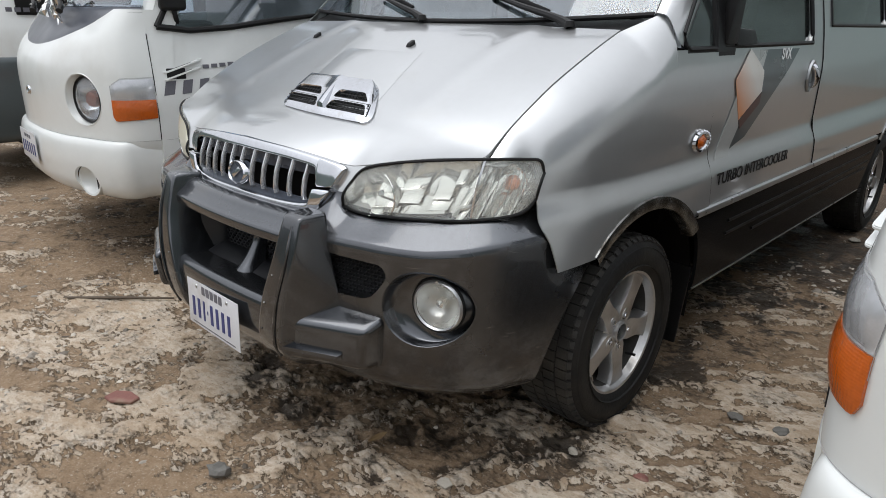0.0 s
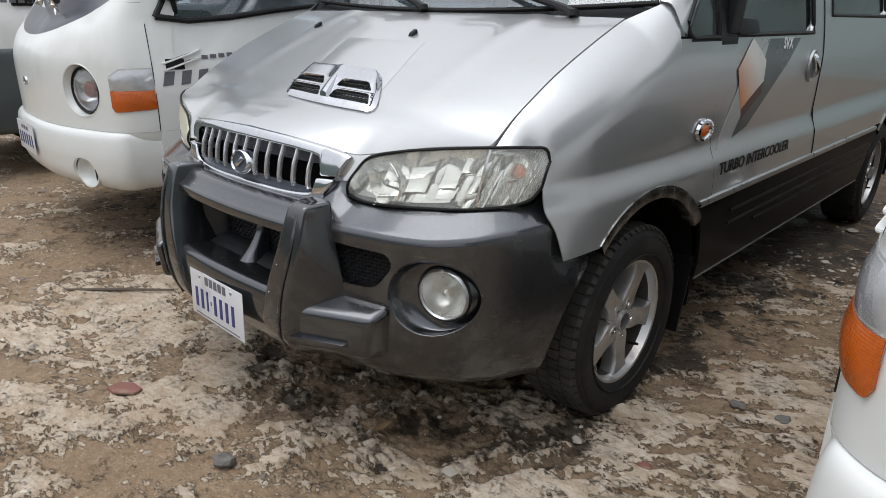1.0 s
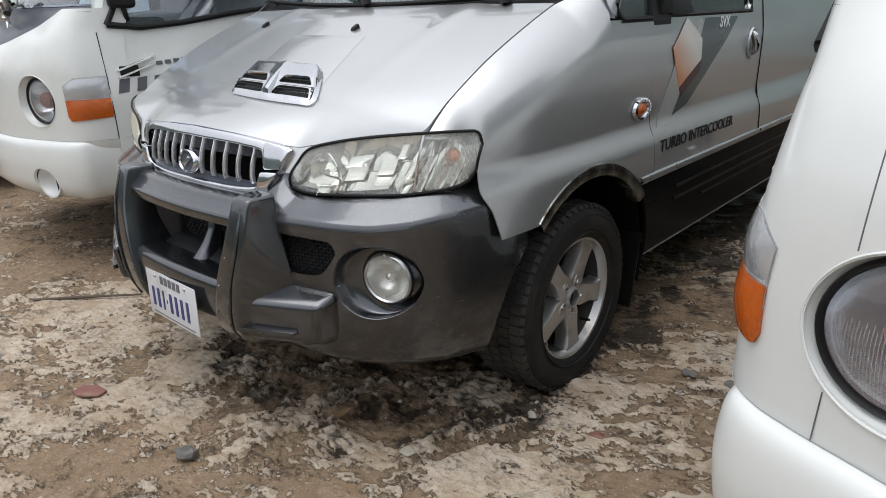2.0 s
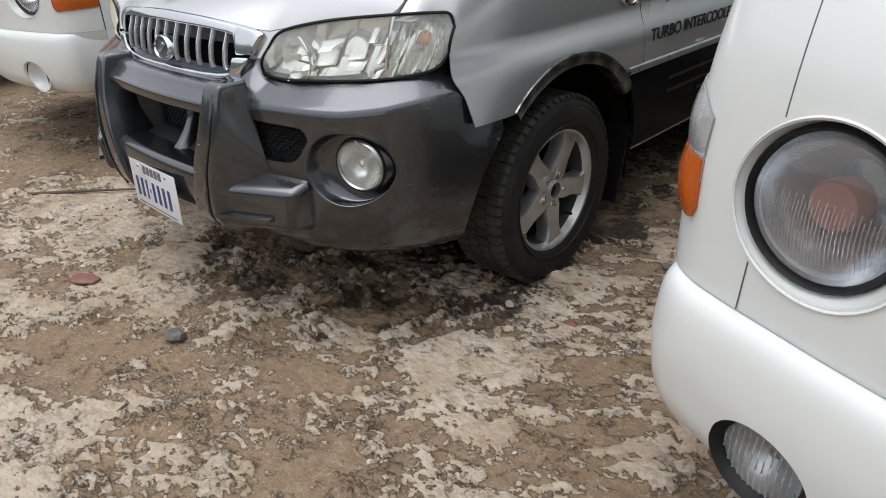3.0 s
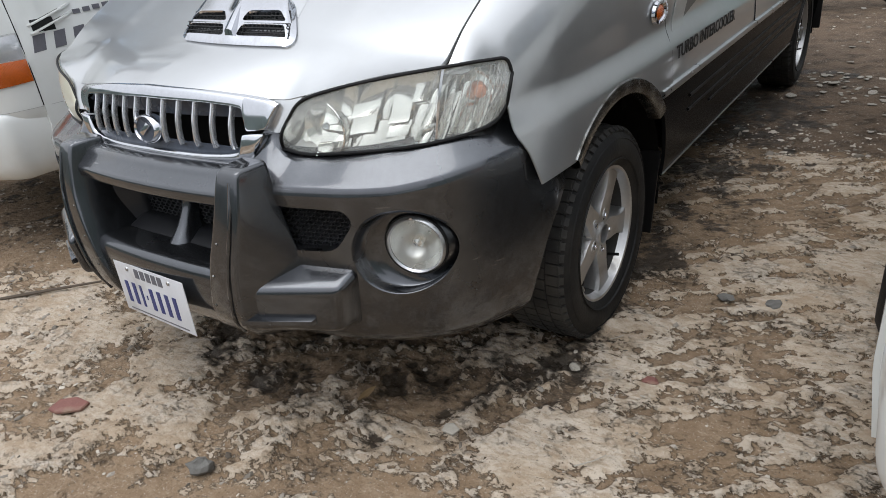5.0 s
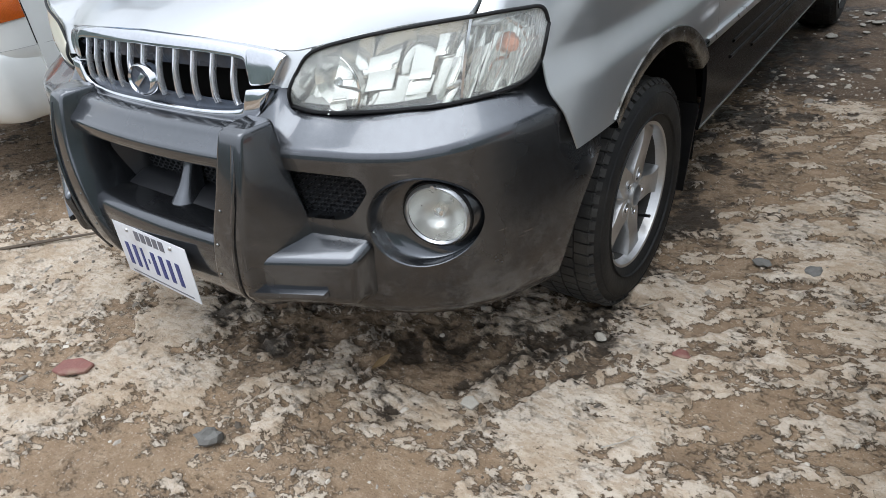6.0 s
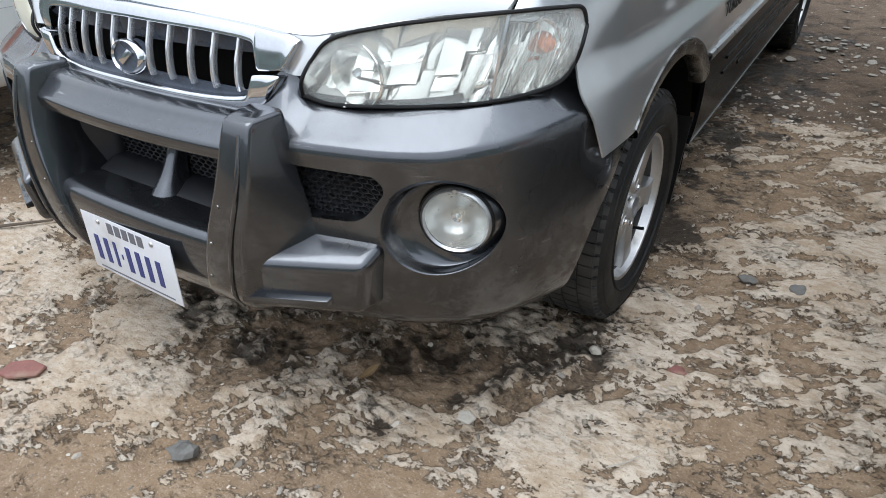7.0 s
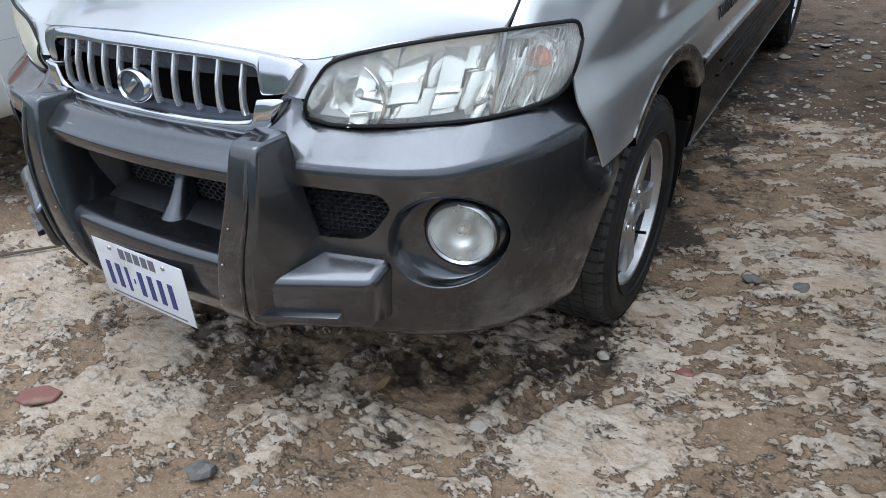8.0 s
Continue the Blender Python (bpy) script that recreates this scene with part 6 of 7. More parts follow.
def build_truck(label):
    tr = thing("truck", label, "truck", "parked white trucks")
    shell = part("cab_front", thicken(truck_wrap([(-0.012, 0.59, 0), (-0.002, 0.63, 0), (0, 0.70, 0), (0.002, 0.85, 0), (0.002, 0.92, 0.003), (-0.002, 0.97, 0.012), (-0.008, 1.01, 0.028), (-0.016, 1.045, 0.048)], lift=[(0, 0)] * 4 + [(0.03, 0.001), (0.06, 0.006), (0.10, 0.024), (0.167, 0.092)]), 0.012), WHITE, tr)
    head_c = {s: Vector((s * 0.594, t_front(0.594), 0.814)) for s in (1, -1)}
    cutters = []
    for s in (1, -1):
        c = head_c[s]
        cutters.append(prism([(c.x + 0.114 * math.cos(a), -0.2, c.z + 0.114 * math.sin(a)) for a in np.linspace(0, 2 * math.pi, 48, endpoint=False)], (0, 0.45, 0)))
    cut(shell, cutters)
    bump = part("bumper", thicken(truck_wrap([(-0.03, 0.632, 0), (0.004, 0.635, 0), (0.022, 0.622, 0), (0.032, 0.59, 0), (0.037, 0.53, 0), (0.034, 0.48, 0), (0.024, 0.42, 0), (0.0, 0.377, 0), (-0.035, 0.355, 0), (-0.12, 0.35, 0)], tuck=0.045), 0.012), WHITE, tr, "white painted bumper")
    cut(bump, [prism([(s * 0.585 + 0.078 * math.cos(a), -0.3, 0.436 + 0.07 * math.sin(a)) for a in np.linspace(0, 2 * math.pi, 40, endpoint=False)], (0, 0.6, 0)) for s in (1, -1)])
    part("bumper_seam", tube([(x + nx * 0.001, y + ny * 0.001, 0.6365) for (x, y), (nx, ny) in zip(t_full, t_nrm)], 0.0008, 6), SEAMGREY, tr)
    part("bumper_gap", truck_wrap([(-0.006, 0.61, 0), (-0.004, 0.635, 0), (-0.004, 0.645, 0)]), WHITE, tr)
    for s in (1, -1):
        yaw = 17 * s
        c = head_c[s]
        W = pose(c.x, c.y + 0.02, c.z, 90, 0, yaw) @ Matrix.Diagonal((1.05, 1.05, 1, 1))
        lamp = part("headlamp", lathe([(0.0915, -0.006), (0.0935, 0.003), (0.0975, 0.007), (0.101, 0.002), (0.1025, -0.03)], 48, m=W), SEAL, tr, "round glass headlamp in a dished surround")
        rows = []
        for a in np.linspace(0, 2 * np.pi, 56, endpoint=False):
            x, z = c.x + 0.117 * math.cos(a), c.z + 0.117 * math.sin(a)
            o = Vector((x, t_front(x, -0.004), z))
            i = W @ Vector((0.1015 * math.cos(a), 0.1015 * math.sin(a), -0.006))
            e = Vector((x, t_front(x, 0.004), z)) + Vector((0.004 * math.cos(a), 0, 0.004 * math.sin(a)))
            rows.append(spline([e, o, o.lerp(i, 0.4) + Vector((0, 0.002, 0)), i], 12))
        part("dish", grid_bm(np.array(rows), close_u=True), WHITE, lamp)
        part("dish_seam", tube([r[0] for r in rows] + [rows[0][0]], 0.0010, 5), TEXTGREY, lamp)
        part("lens", lathe([(0, 0.026), (0.03, 0.024), (0.06, 0.017), (0.082, 0.006), (0.0935, -0.006)], 48, m=W), RIPPLE, lamp, "fluted glass lens")
        part("reflector", lathe([(0.012, -0.085), (0.04, -0.072), (0.07, -0.04), (0.094, -0.004)], 40, m=W), SILVERED, lamp)
        part("bulb_shield", lathe([(0.0, -0.03), (0.026, -0.034), (0.03, -0.045), (0.026, -0.07)], 24, m=W), BRICKRED, lamp, "rust-red bulb shield")
        for k in range(-18, 19):
            hx = k * 0.0046
            hh = math.sqrt(max(0.0, 0.088**2 - hx * hx)) * 0.9
            bm = tube([W @ Vector((hx, v, 0.024 - 2.6 * (hx * hx + v * v) - 0.003)) for v in np.linspace(-hh, hh * (0.15 + 0.1 * (k % 2)), 6)], 0.0007, 5)
            part("flute", bm, RIPPLE, lamp)
        # corner lamp: clear above, orange below
        pts = [(x, y, nx, ny) for (x, y), (nx, ny) in zip(t_full, t_nrm) if s * x > 0.757 and y < 0.352]
        if s < 0:
            pts = pts[::-1]
        n = len(pts)

        def band(z_of, out):
            rows = []
            for k, (x, y, nx, ny) in enumerate(pts):
                a = k / (n - 1)
                z0, z1 = z_of(a)
                rows.append([(x + nx * (out + 0.007 * math.sin(math.pi * v) * min(1, 6 * a, 8 * (1 - a) + 0.3)), y + ny * (out + 0.007 * math.sin(math.pi * v) * min(1, 6 * a, 8 * (1 - a) + 0.3)), z0 + (z1 - z0) * v) for v in np.linspace(0, 1, 10)])
            return grid_bm(np.array(rows))

        top = lambda a: 0.884 + 0.032 * min(1, a / 0.35) + 0.004 * a
        bot = lambda a: 0.728 + 0.012 * a + 0.022 * max(0, 1 - a / 0.10) ** 2
        cl = part("corner_lamp", thicken(band(lambda a: (0.826, top(a)), 0.006), 0.006), FROST, tr, "clear corner lamp over an orange indicator")
        part("lamp_reflector", band(lambda a: (0.829, top(a) - 0.003), 0.0015), SILVERED, cl)
        part("indicator", thicken(band(lambda a: (bot(a), 0.824), 0.007), 0.006), ORANGE, cl, "orange indicator lens")
        edge = [(x + nx * 0.004, y + ny * 0.004, top(k / (n - 1)) + 0.002) for k, (x, y, nx, ny) in enumerate(pts)]
        x, y, nx, ny = pts[0]
        part("lamp_seal", tube(edge[::-1] + [(x + nx * 0.004, y + ny * 0.004, z) for z in (0.83, 0.81, 0.79)], 0.0007, 6), SEAMGREY, cl)
        # fog lamp in the bumper
        F = pose(s * 0.585, t_front(0.585, -0.01), 0.436, 90, 0, 17 * s) @ Matrix.Diagonal((1.08, 0.95, 1, 1))
        fl = part("fog_lamp", lathe([(0.058, -0.004), (0.062, 0.004), (0.073, 0.013), (0.079, 0.004), (0.078, -0.03)], 40, m=F), SEAL, tr, "round fog lamp with a cracked surround")
        part("lens", lathe([(0, 0.008), (0.03, 0.006), (0.05, 0.002), (0.060, -0.004)], 36, m=F), RIPPLE, fl)
        part("reflector", lathe([(0.01, -0.05), (0.045, -0.03), (0.066, -0.004)], 32, m=F), STRIP, fl)
        for k in range(-6, 7):
            hx = k * 0.009
            hh = math.sqrt(max(0.0, 0.056**2 - hx * hx))
            part("flute", tube([F @ Vector((hx, v, 0.007 - 2.2 * (hx * hx + v * v))) for v in np.linspace(-hh, hh, 6)], 0.0018, 5), RIPPLE, fl)
        part("panel_seam", tube([(s * 0.672, t_front(0.672, -0.0008), 0.635), (s * 0.668, t_front(0.668, -0.0008), 0.715)], 0.0010, 6), TEXTGREY, tr)
        skin = BVHTree.FromPolygons([v.co for v in shell.data.vertices], [p.vertices for p in shell.data.polygons])
        seam = [skin.ray_cast(Vector((s * x, -1, z)), Vector((0, 1, 0)))[0] for x, z in zip(np.linspace(0.664, 0.668, 12), np.linspace(0.917, 1.13, 12))]
        part("panel_seam", tube([p + Vector((0, 0.0003, 0)) for p in seam if p], 0.0012, 6), TEXTGREY, tr)
        part("door_gap", tube([(s * 0.8395, 0.3505, 0.64), (s * 0.8405, 0.3505, 0.75), (s * 0.8405, 0.3505, 0.9), (s * 0.8345, 0.3505, 1.03), (s * 0.829, 0.3505, 1.11)], 0.0022, 6), SEAL, tr)
        part("pillar", hexa([(s * 0.70, 0.30, 1.16), (s * 0.80, 0.335, 1.13), (s * 0.83, 0.36, 1.12), (s * 0.80, 0.40, 1.14), (s * 0.60, 0.62, 1.80), (s * 0.67, 0.64, 1.80), (s * 0.70, 0.66, 1.80), (s * 0.68, 0.70, 1.80)], 0.006), WHITE, tr)
        # door, with its window, vent and mirror
        rows = [[(s * (0.84 + np.interp(z, [0.36, 0.5, 0.9, 1.12, 1.9], [-0.02, 0, 0.0, -0.012, -0.16])), y, z) for z in np.linspace(0.36, 1.88, 50)] for y in np.linspace(0.352, 1.42, 40)]
        door = part("door", thicken(grid_bm(np.array(rows)), 0.012), WHITE, tr, "white cab door")
        cut(door, [prism(round_outline([(s * 0.5, 0.40, 1.13), (s * 0.5, 0.70, 1.14), (s * 0.5, 1.36, 1.22), (s * 0.5, 1.36, 1.78), (s * 0.5, 0.78, 1.78)], 0.04), (s * 0.6, 0, 0)),
                   prism([(s * 0.5, 0.2, 1.17), (s * 0.5, 0.34, 1.10), (s * 0.5, 0.86, 2.0), (s * 0.5, 0.2, 2.0)], (s * 0.6, 0, 0)),
                   arch_like(1.33, 0.40, s)])
        part("window_seal", tube([(s * (0.838 - 0.2 * max(0, z - 1.12)), y, z) for y, z in ((0.40, 1.14), (0.55, 1.125), (0.75, 1.14), (1.0, 1.175), (1.36, 1.215), (1.37, 1.78), (0.80, 1.78), (0.40, 1.14))], 0.014, 8), SEAL, door)
        part("window", thicken(grid_bm(np.array([[(s * (0.826 - 0.21 * (z - 1.12)), y, z) for z in np.linspace(1.12, max(1.13, min(1.78, 1.12 + (y - 0.38) * 1.7)), 8)] for y in np.linspace(0.39, 1.38, 12)])), 0.004), GLASS, door, "door glass")
        part("vent", block(s * 0.836, 0.455, 0.934, 0.014, 0.09, 0.05, 0.005, 2), BLACK, door, "black vent opening")
        for z0 in (0.936, 0.905):
            fin = prism(round_outline([(s * 0.80, 0.398, 0), (s * 0.862, 0.398, 0), (s * 0.856, 0.56, 0), (s * 0.838, 0.60, 0), (s * 0.80, 0.60, 0)], 0.014), (0, 0, 0.007))
            slot = prism(round_outline([(s * 0.840, 0.425, 0.0066), (s * 0.848, 0.425, 0.0066), (s * 0.846, 0.54, 0.0066), (s * 0.840, 0.54, 0.0066)], 0.003), (0, 0, 0.0012))
            rise = pose(0, 0.40, z0, 17, 0, 0) @ Matrix.Translation((0, -0.40, 0))
            fin.transform(rise)
            slot.transform(rise)
            bmesh.ops.bevel(fin, geom=fin.edges[:], offset=0.002, segments=2, affect="EDGES")
            part("slot", slot, BLACK, part("vent_fin", fin, WHITE, door, "rounded pale vent fin"), smooth=False)
        for k, (y0, w, hgt) in enumerate(((0.385, 0.065, 0.062), (0.47, 0.06, 0.062), (0.55, 0.06, 0.062), (0.63, 0.06, 0.062), (0.71, 0.06, 0.062), (0.79, 0.06, 0.062))):
            part("lettering_bar", hexa([(s * 0.8405, y0, 0.838 + 0.003 * k), (s * 0.8405, y0 + w * 0.75, 0.842 + 0.003 * k), (s * 0.8405, y0 + w, 0.842 + hgt + 0.003 * k), (s * 0.8405, y0 + w * 0.25, 0.838 + hgt + 0.003 * k), (s * 0.8425, y0, 0.838 + 0.003 * k), (s * 0.8425, y0 + w * 0.75, 0.842 + 0.003 * k), (s * 0.8425, y0 + w, 0.842 + hgt + 0.003 * k), (s * 0.8425, y0 + w * 0.25, 0.838 + hgt + 0.003 * k)]), TEXTGREY, door, smooth=False)
        for k in range(6):
            part("lettering_bar", block(s * 0.8415, 0.60 + 0.042 * k, 0.962 + 0.003 * k, 0.0015, 0.03, 0.018), TEXTGREY, door, smooth=False)
        mirror = part("door_mirror", block(s * 0.838, 0.48, 1.335, 0.06, 0.12, 0.25, 0.025, 4), BLACK, tr, "black door mirror")
        part("mirror_arm", tube([(s * 0.82, 0.50, 1.16), (s * 0.835, 0.49, 1.19), (s * 0.83, 0.48, 1.25)], 0.012, 8, smooth_n=8), BLACK, mirror)
        truck_wheel(tr, pose(s * 0.83, 1.33, 0.305), s)
        truck_wheel(tr, pose(s * 0.72, 3.75, 0.305), s)
    # cowl, windscreen and wipers
    part("cowl", thicken(truck_wrap([(-0.014, 1.037, 0.044), (-0.02, 1.075, 0.062), (-0.04, 1.14, 0.095), (-0.06, 1.23, 0.15)], 10, -10, lift=[(0.161, 0.086), (0.13, 0.071), (0.073, 0.035), (0, 0)]), 0.006), material("grey_cowl", (0.07, 0.076, 0.092), 0.35, 0, 0.1, 0.1, 6), tr, "dark grey cowl")
    part("windscreen", thicken(truck_wrap([(-0.05, 1.22, 0.14), (-0.08, 1.4, 0.27), (-0.11, 1.6, 0.41), (-0.13, 1.78, 0.53)], 10, -10), 0.005), GLASS, tr, "windscreen glass")
    part("roof", thicken(loft([[(-0.70 * k, y, 1.78), (-0.6 * k, y, 1.87 + h), (0, y, 1.92 + h), (0.6 * k, y, 1.87 + h), (0.70 * k, y, 1.78)] for y, k, h in ((0.50, 0.9, -0.1), (0.7, 1, -0.02), (1.1, 1, 0), (1.45, 0.97, -0.02))], 24, 24), 0.012), WHITE, tr)
    part("cab_back", block(0, 1.44, 1.1, 1.5, 0.03, 1.4, 0.01), WHITE, tr)
    ch = block(0, 2.0, 0.52, 0.9, 3.4, 0.18)
    block(0, 0.78, 0.6, 1.56, 1.16, 0.12, bm=ch)
    part("chassis", ch, DARK, tr, smooth=False)
    bed = block(0, 3.05, 0.84, 1.66, 2.9, 0.08, 0.01)
    part("bed", bed, WHITE, tr)
    for s in (1, -1):
        part("bed_side", block(s * 0.82, 3.05, 1.05, 0.03, 2.9, 0.36, 0.008), WHITE, tr)
    part("bed_end", block(0, 4.49, 1.05, 1.66, 0.03, 0.36, 0.008), WHITE, tr)
    part("bed_end", block(0, 1.62, 1.15, 1.66, 0.03, 0.56, 0.008), WHITE, tr)
    part("dashboard", block(0, 0.52, 1.10, 1.5, 0.4, 0.14, 0.05, 3), BLACK, tr)
    st = part("seat", block(0, 1.05, 0.95, 1.4, 0.5, 0.2, 0.05, 3), SEAT, tr)
    part("seat_back", block(0, 1.32, 1.25, 1.4, 0.14, 0.6, 0.05, 3), SEAT, st)
    part("emblem", lathe([(0.012, 0.003), (0.018, 0.006), (0.026, 0.004), (0.03, -0.004)], 30, m=pose(0, -0.004, 0.815, 90, 0, 0) @ Matrix.Diagonal((1.2, 0.8, 1, 1))), CHROME, tr, "small oval chrome badge")
    pl = part("number_plate", block(0, -0.045, 0.535, 0.335, 0.003, 0.150, 0.001), PLATE, tr, "white number plate")
    for k in range(6):
        part("plate_bar", block(-0.125 + 0.05 * k, -0.0475, 0.522, 0.018, 0.002, 0.06), INK, pl, smooth=False)
    for k in range(3):
        part("plate_bar", block(-0.05 + 0.05 * k, -0.0475, 0.582, 0.03, 0.002, 0.018), TEXTGREY, pl, smooth=False)
    for x0, x1 in ((0.42, -0.02), (-0.12, -0.60)):
        wp = part("wiper", tube([(x0, 0.10, 1.20), (x0 - 0.04, 0.12, 1.235), (x0 * 0.5 + x1 * 0.5, 0.14, 1.29)], [0.016, 0.011, 0.007], 8, smooth_n=12), BLACK, tr, "black wiper")
        part("blade", tube([(x0 - 0.06, 0.135, 1.25), (x1, 0.17, 1.33)], 0.008, 6), SEAL, wp)
    # the cab's sides lean inwards above the corner lamps
    for ob in tr.children_recursive:
        if ob.type == "MESH":
            co = np.empty(len(ob.data.vertices) * 3)
            ob.data.vertices.foreach_get("co", co)
            co = co.reshape(-1, 3)
            co[:, 0] -= 0.126 * np.clip(co[:, 2] - 0.82, 0, 0.3) * np.sign(co[:, 0]) * np.clip(np.abs(co[:, 0]) / 0.84, 0, 1.1) ** 3
            ob.data.vertices.foreach_set("co", co.ravel())
            ob.data.update()
    return tr


def arch_like(y0, r, s):
    return prism([(s * 0.5, y0 + r * np.cos(t), 0.305 + r * np.sin(t)) for t in np.linspace(0, 2 * np.pi, 48, endpoint=False)], (s * 0.6, 0, 0))


def truck_wheel(parent, m, side):
    T = m @ pose(0, 0, 0, 0, 90 * side, 0)
    w = part("wheel", lathe([(0.06, -0.045), (0.10, -0.05), (0.15, -0.06), (0.172, -0.03), (0.182, 0.0), (0.178, 0.006)], 40, m=T), STRIP, parent, "plain steel wheel")
    part("tyre", lathe([(0.176, -0.0), (0.19, 0.012), (0.225, 0.022), (0.26, 0.02), (0.29, 0.005), (0.303, -0.015), (0.306, -0.08), (0.303, -0.15), (0.28, -0.18), (0.2, -0.17), (0.17, -0.12)], 64, m=T), RUBBER, w, "black tyre")
    part("hub_cap", lathe([(0, 0.0), (0.04, -0.002), (0.058, -0.02), (0.066, -0.05)], 28, m=T), CHROME, w)
    for k in range(5):
        part("wheel_nut", lathe([(0, -0.03), (0.009, -0.032), (0.011, -0.05)], 6, m=T @ Matrix.Rotation(2 * math.pi * k / 5, 4, "Z") @ Matrix.Translation((0.10, 0, 0))), STRIP, w)


truck_a = build_truck("white cab-over truck with an orange corner indicator")
truck_a.matrix_basis = pose(2.415, -1.0, 0.0)
truck_b = copy_thing(truck_a, pose(-2.20, -0.71, 0.034, 0, 0, -4.9))
tagged(truck_b, "white cab-over truck with foil strips on its wipers")
for seam in [o for o in truck_b.children if o.name.startswith("panel_seam")]:
    bpy.data.objects.remove(seam)
for lamp in [o for o in truck_b.children if o.name.startswith("fog_lamp")]:
    side = 1 if sum(v.co.x for v in lamp.data.vertices) > 0 else -1
    for bit in list(lamp.children_recursive) + [lamp]:
        bpy.data.objects.remove(bit)
    F = pose(side * 0.585, t_front(0.585, -0.01), 0.436, 90, 0, 17 * side) @ Matrix.Diagonal((1.08, 0.95, 1, 1))
    dish = part("fog_lamp_hole", lathe([(0.0, -0.030), (0.040, -0.028), (0.060, -0.014), (0.070, 0.008), (0.079, 0.010), (0.082, -0.03)], 40, m=F), WHITE, truck_b, "empty white fog lamp hole")
    part("slit", hexa([F @ Vector(q) for q in ((0.010, -0.05, -0.027), (0.026, -0.045, -0.027), (0.022, 0.05, -0.027), (0.006, 0.045, -0.027), (0.010, -0.05, -0.020), (0.026, -0.045, -0.020), (0.022, 0.05, -0.020), (0.006, 0.045, -0.020))]), BLACK, dish, smooth=False)

# crumpled foil tied round the wipers of the farther truck
def foil(name, place, size):
    bm = bmesh.new()
    rng = random.Random(int(place[0] * 100))
    for k in range(9):
        m = pose(place[0] + rng.uniform(-0.05, 0.05), place[1] + rng.uniform(-0.03, 0.03), place[2] + rng.uniform(-0.06, 0.08), rng.uniform(0, 360), rng.uniform(0, 360), rng.uniform(0, 360))
        r = bmesh.ops.create_grid(bm, x_segments=4, y_segments=3, size=1.0, matrix=m @ Matrix.Diagonal((size, size * 0.5, 1, 1)))
        for v in r["verts"]:
            v.co += Vector((rng.uniform(-1, 1), rng.uniform(-1, 1), rng.uniform(-1, 1))) * 0.012
    ob = part(name, thicken(bm, 0.001), FOIL, None, smooth=False)
    return tagged(ob, "crumpled silver foil tied round a truck wiper", "foil", "foil on the wipers")


foil("foil_strip", (-1.93, -0.60, 1.292), 0.05)
foil("foil_strip", (-2.32, -0.56, 1.302), 0.04)


# ---- vehicle beyond the farther truck ----
def far_van():
    fv = thing("parked_van", "white van with dark grey lower sides, parked beyond the truck", "van")
    rows = [[(x * k, y, z) for x, z in ((0.80, 0.72), (0.84, 0.8), (0.84, 1.1), (0.80, 1.35), (0.70, 1.8), (0.5, 1.9), (0, 1.93), (-0.5, 1.9), (-0.70, 1.8), (-0.80, 1.35), (-0.84, 1.1), (-0.84, 0.8), (-0.80, 0.72))] for y, k in ((0.0, 0.80), (0.10, 0.93), (0.35, 1.0), (2.0, 1.0), (4.2, 1.0), (4.4, 0.95))]
    for r, f in ((0, 0.62), (1, 0.70), (2, 0.80)):
        rows[r] = [(x, y, 0.72 + (z - 0.72) * f) for x, y, z in rows[r]]
    bm = grid_bm(np.array([spline(r, 60) for r in rows]))
    part("body", thicken(bm, 0.012), WHITE, fv)
    part("lower_body", block(0, 2.2, 0.62, 1.72, 4.36, 0.62, 0.06, 3), DECAL_D, fv)
    part("nose", loft([[(x, -0.02 + 0.16 * (x / 0.8) ** 4, z) for x in np.linspace(-0.8, 0.8, 9)] for z in (0.34, 0.6, 0.9, 1.25)], 16, 30), WHITE, fv)
    for s in (1, -1):
        lamp = part("headlamp", block(s * 0.62, 0.0, 0.82, 0.26, 0.10, 0.13, 0.03, 3), FROST, fv)
        part("indicator", block(s * 0.79, 0.09, 0.82, 0.06, 0.16, 0.11, 0.02, 3), ORANGE, lamp)
        part("side_window", block(s * 0.815, 1.1, 1.38, 0.02, 1.1, 0.36, 0.008), SEAL, fv)
        part("side_window", block(s * 0.815, 2.6, 1.38, 0.02, 1.5, 0.36, 0.008), SEAL, fv)
        for k in range(7):
            part("lettering_bar", block(s * 0.846, 0.50 + 0.055 * k, 1.235, 0.003, 0.04, 0.03), TEXTGREY, fv, smooth=False)
        truck_wheel(fv, pose(s * 0.80, 0.9, 0.305), s)
        truck_wheel(fv, pose(s * 0.80, 3.5, 0.305), s)
    part("windscreen", loft([[(-0.7, 0.12, 1.25), (0, 0.02, 1.25), (0.7, 0.12, 1.25)], [(-0.64, 0.62, 1.78), (0, 0.5, 1.80), (0.64, 0.62, 1.78)]], 10, 20), GLASS, fv)
    fv.matrix_basis = pose(-4.75, -0.75, 0, 0, 0, -3)
    return fv


far_van()


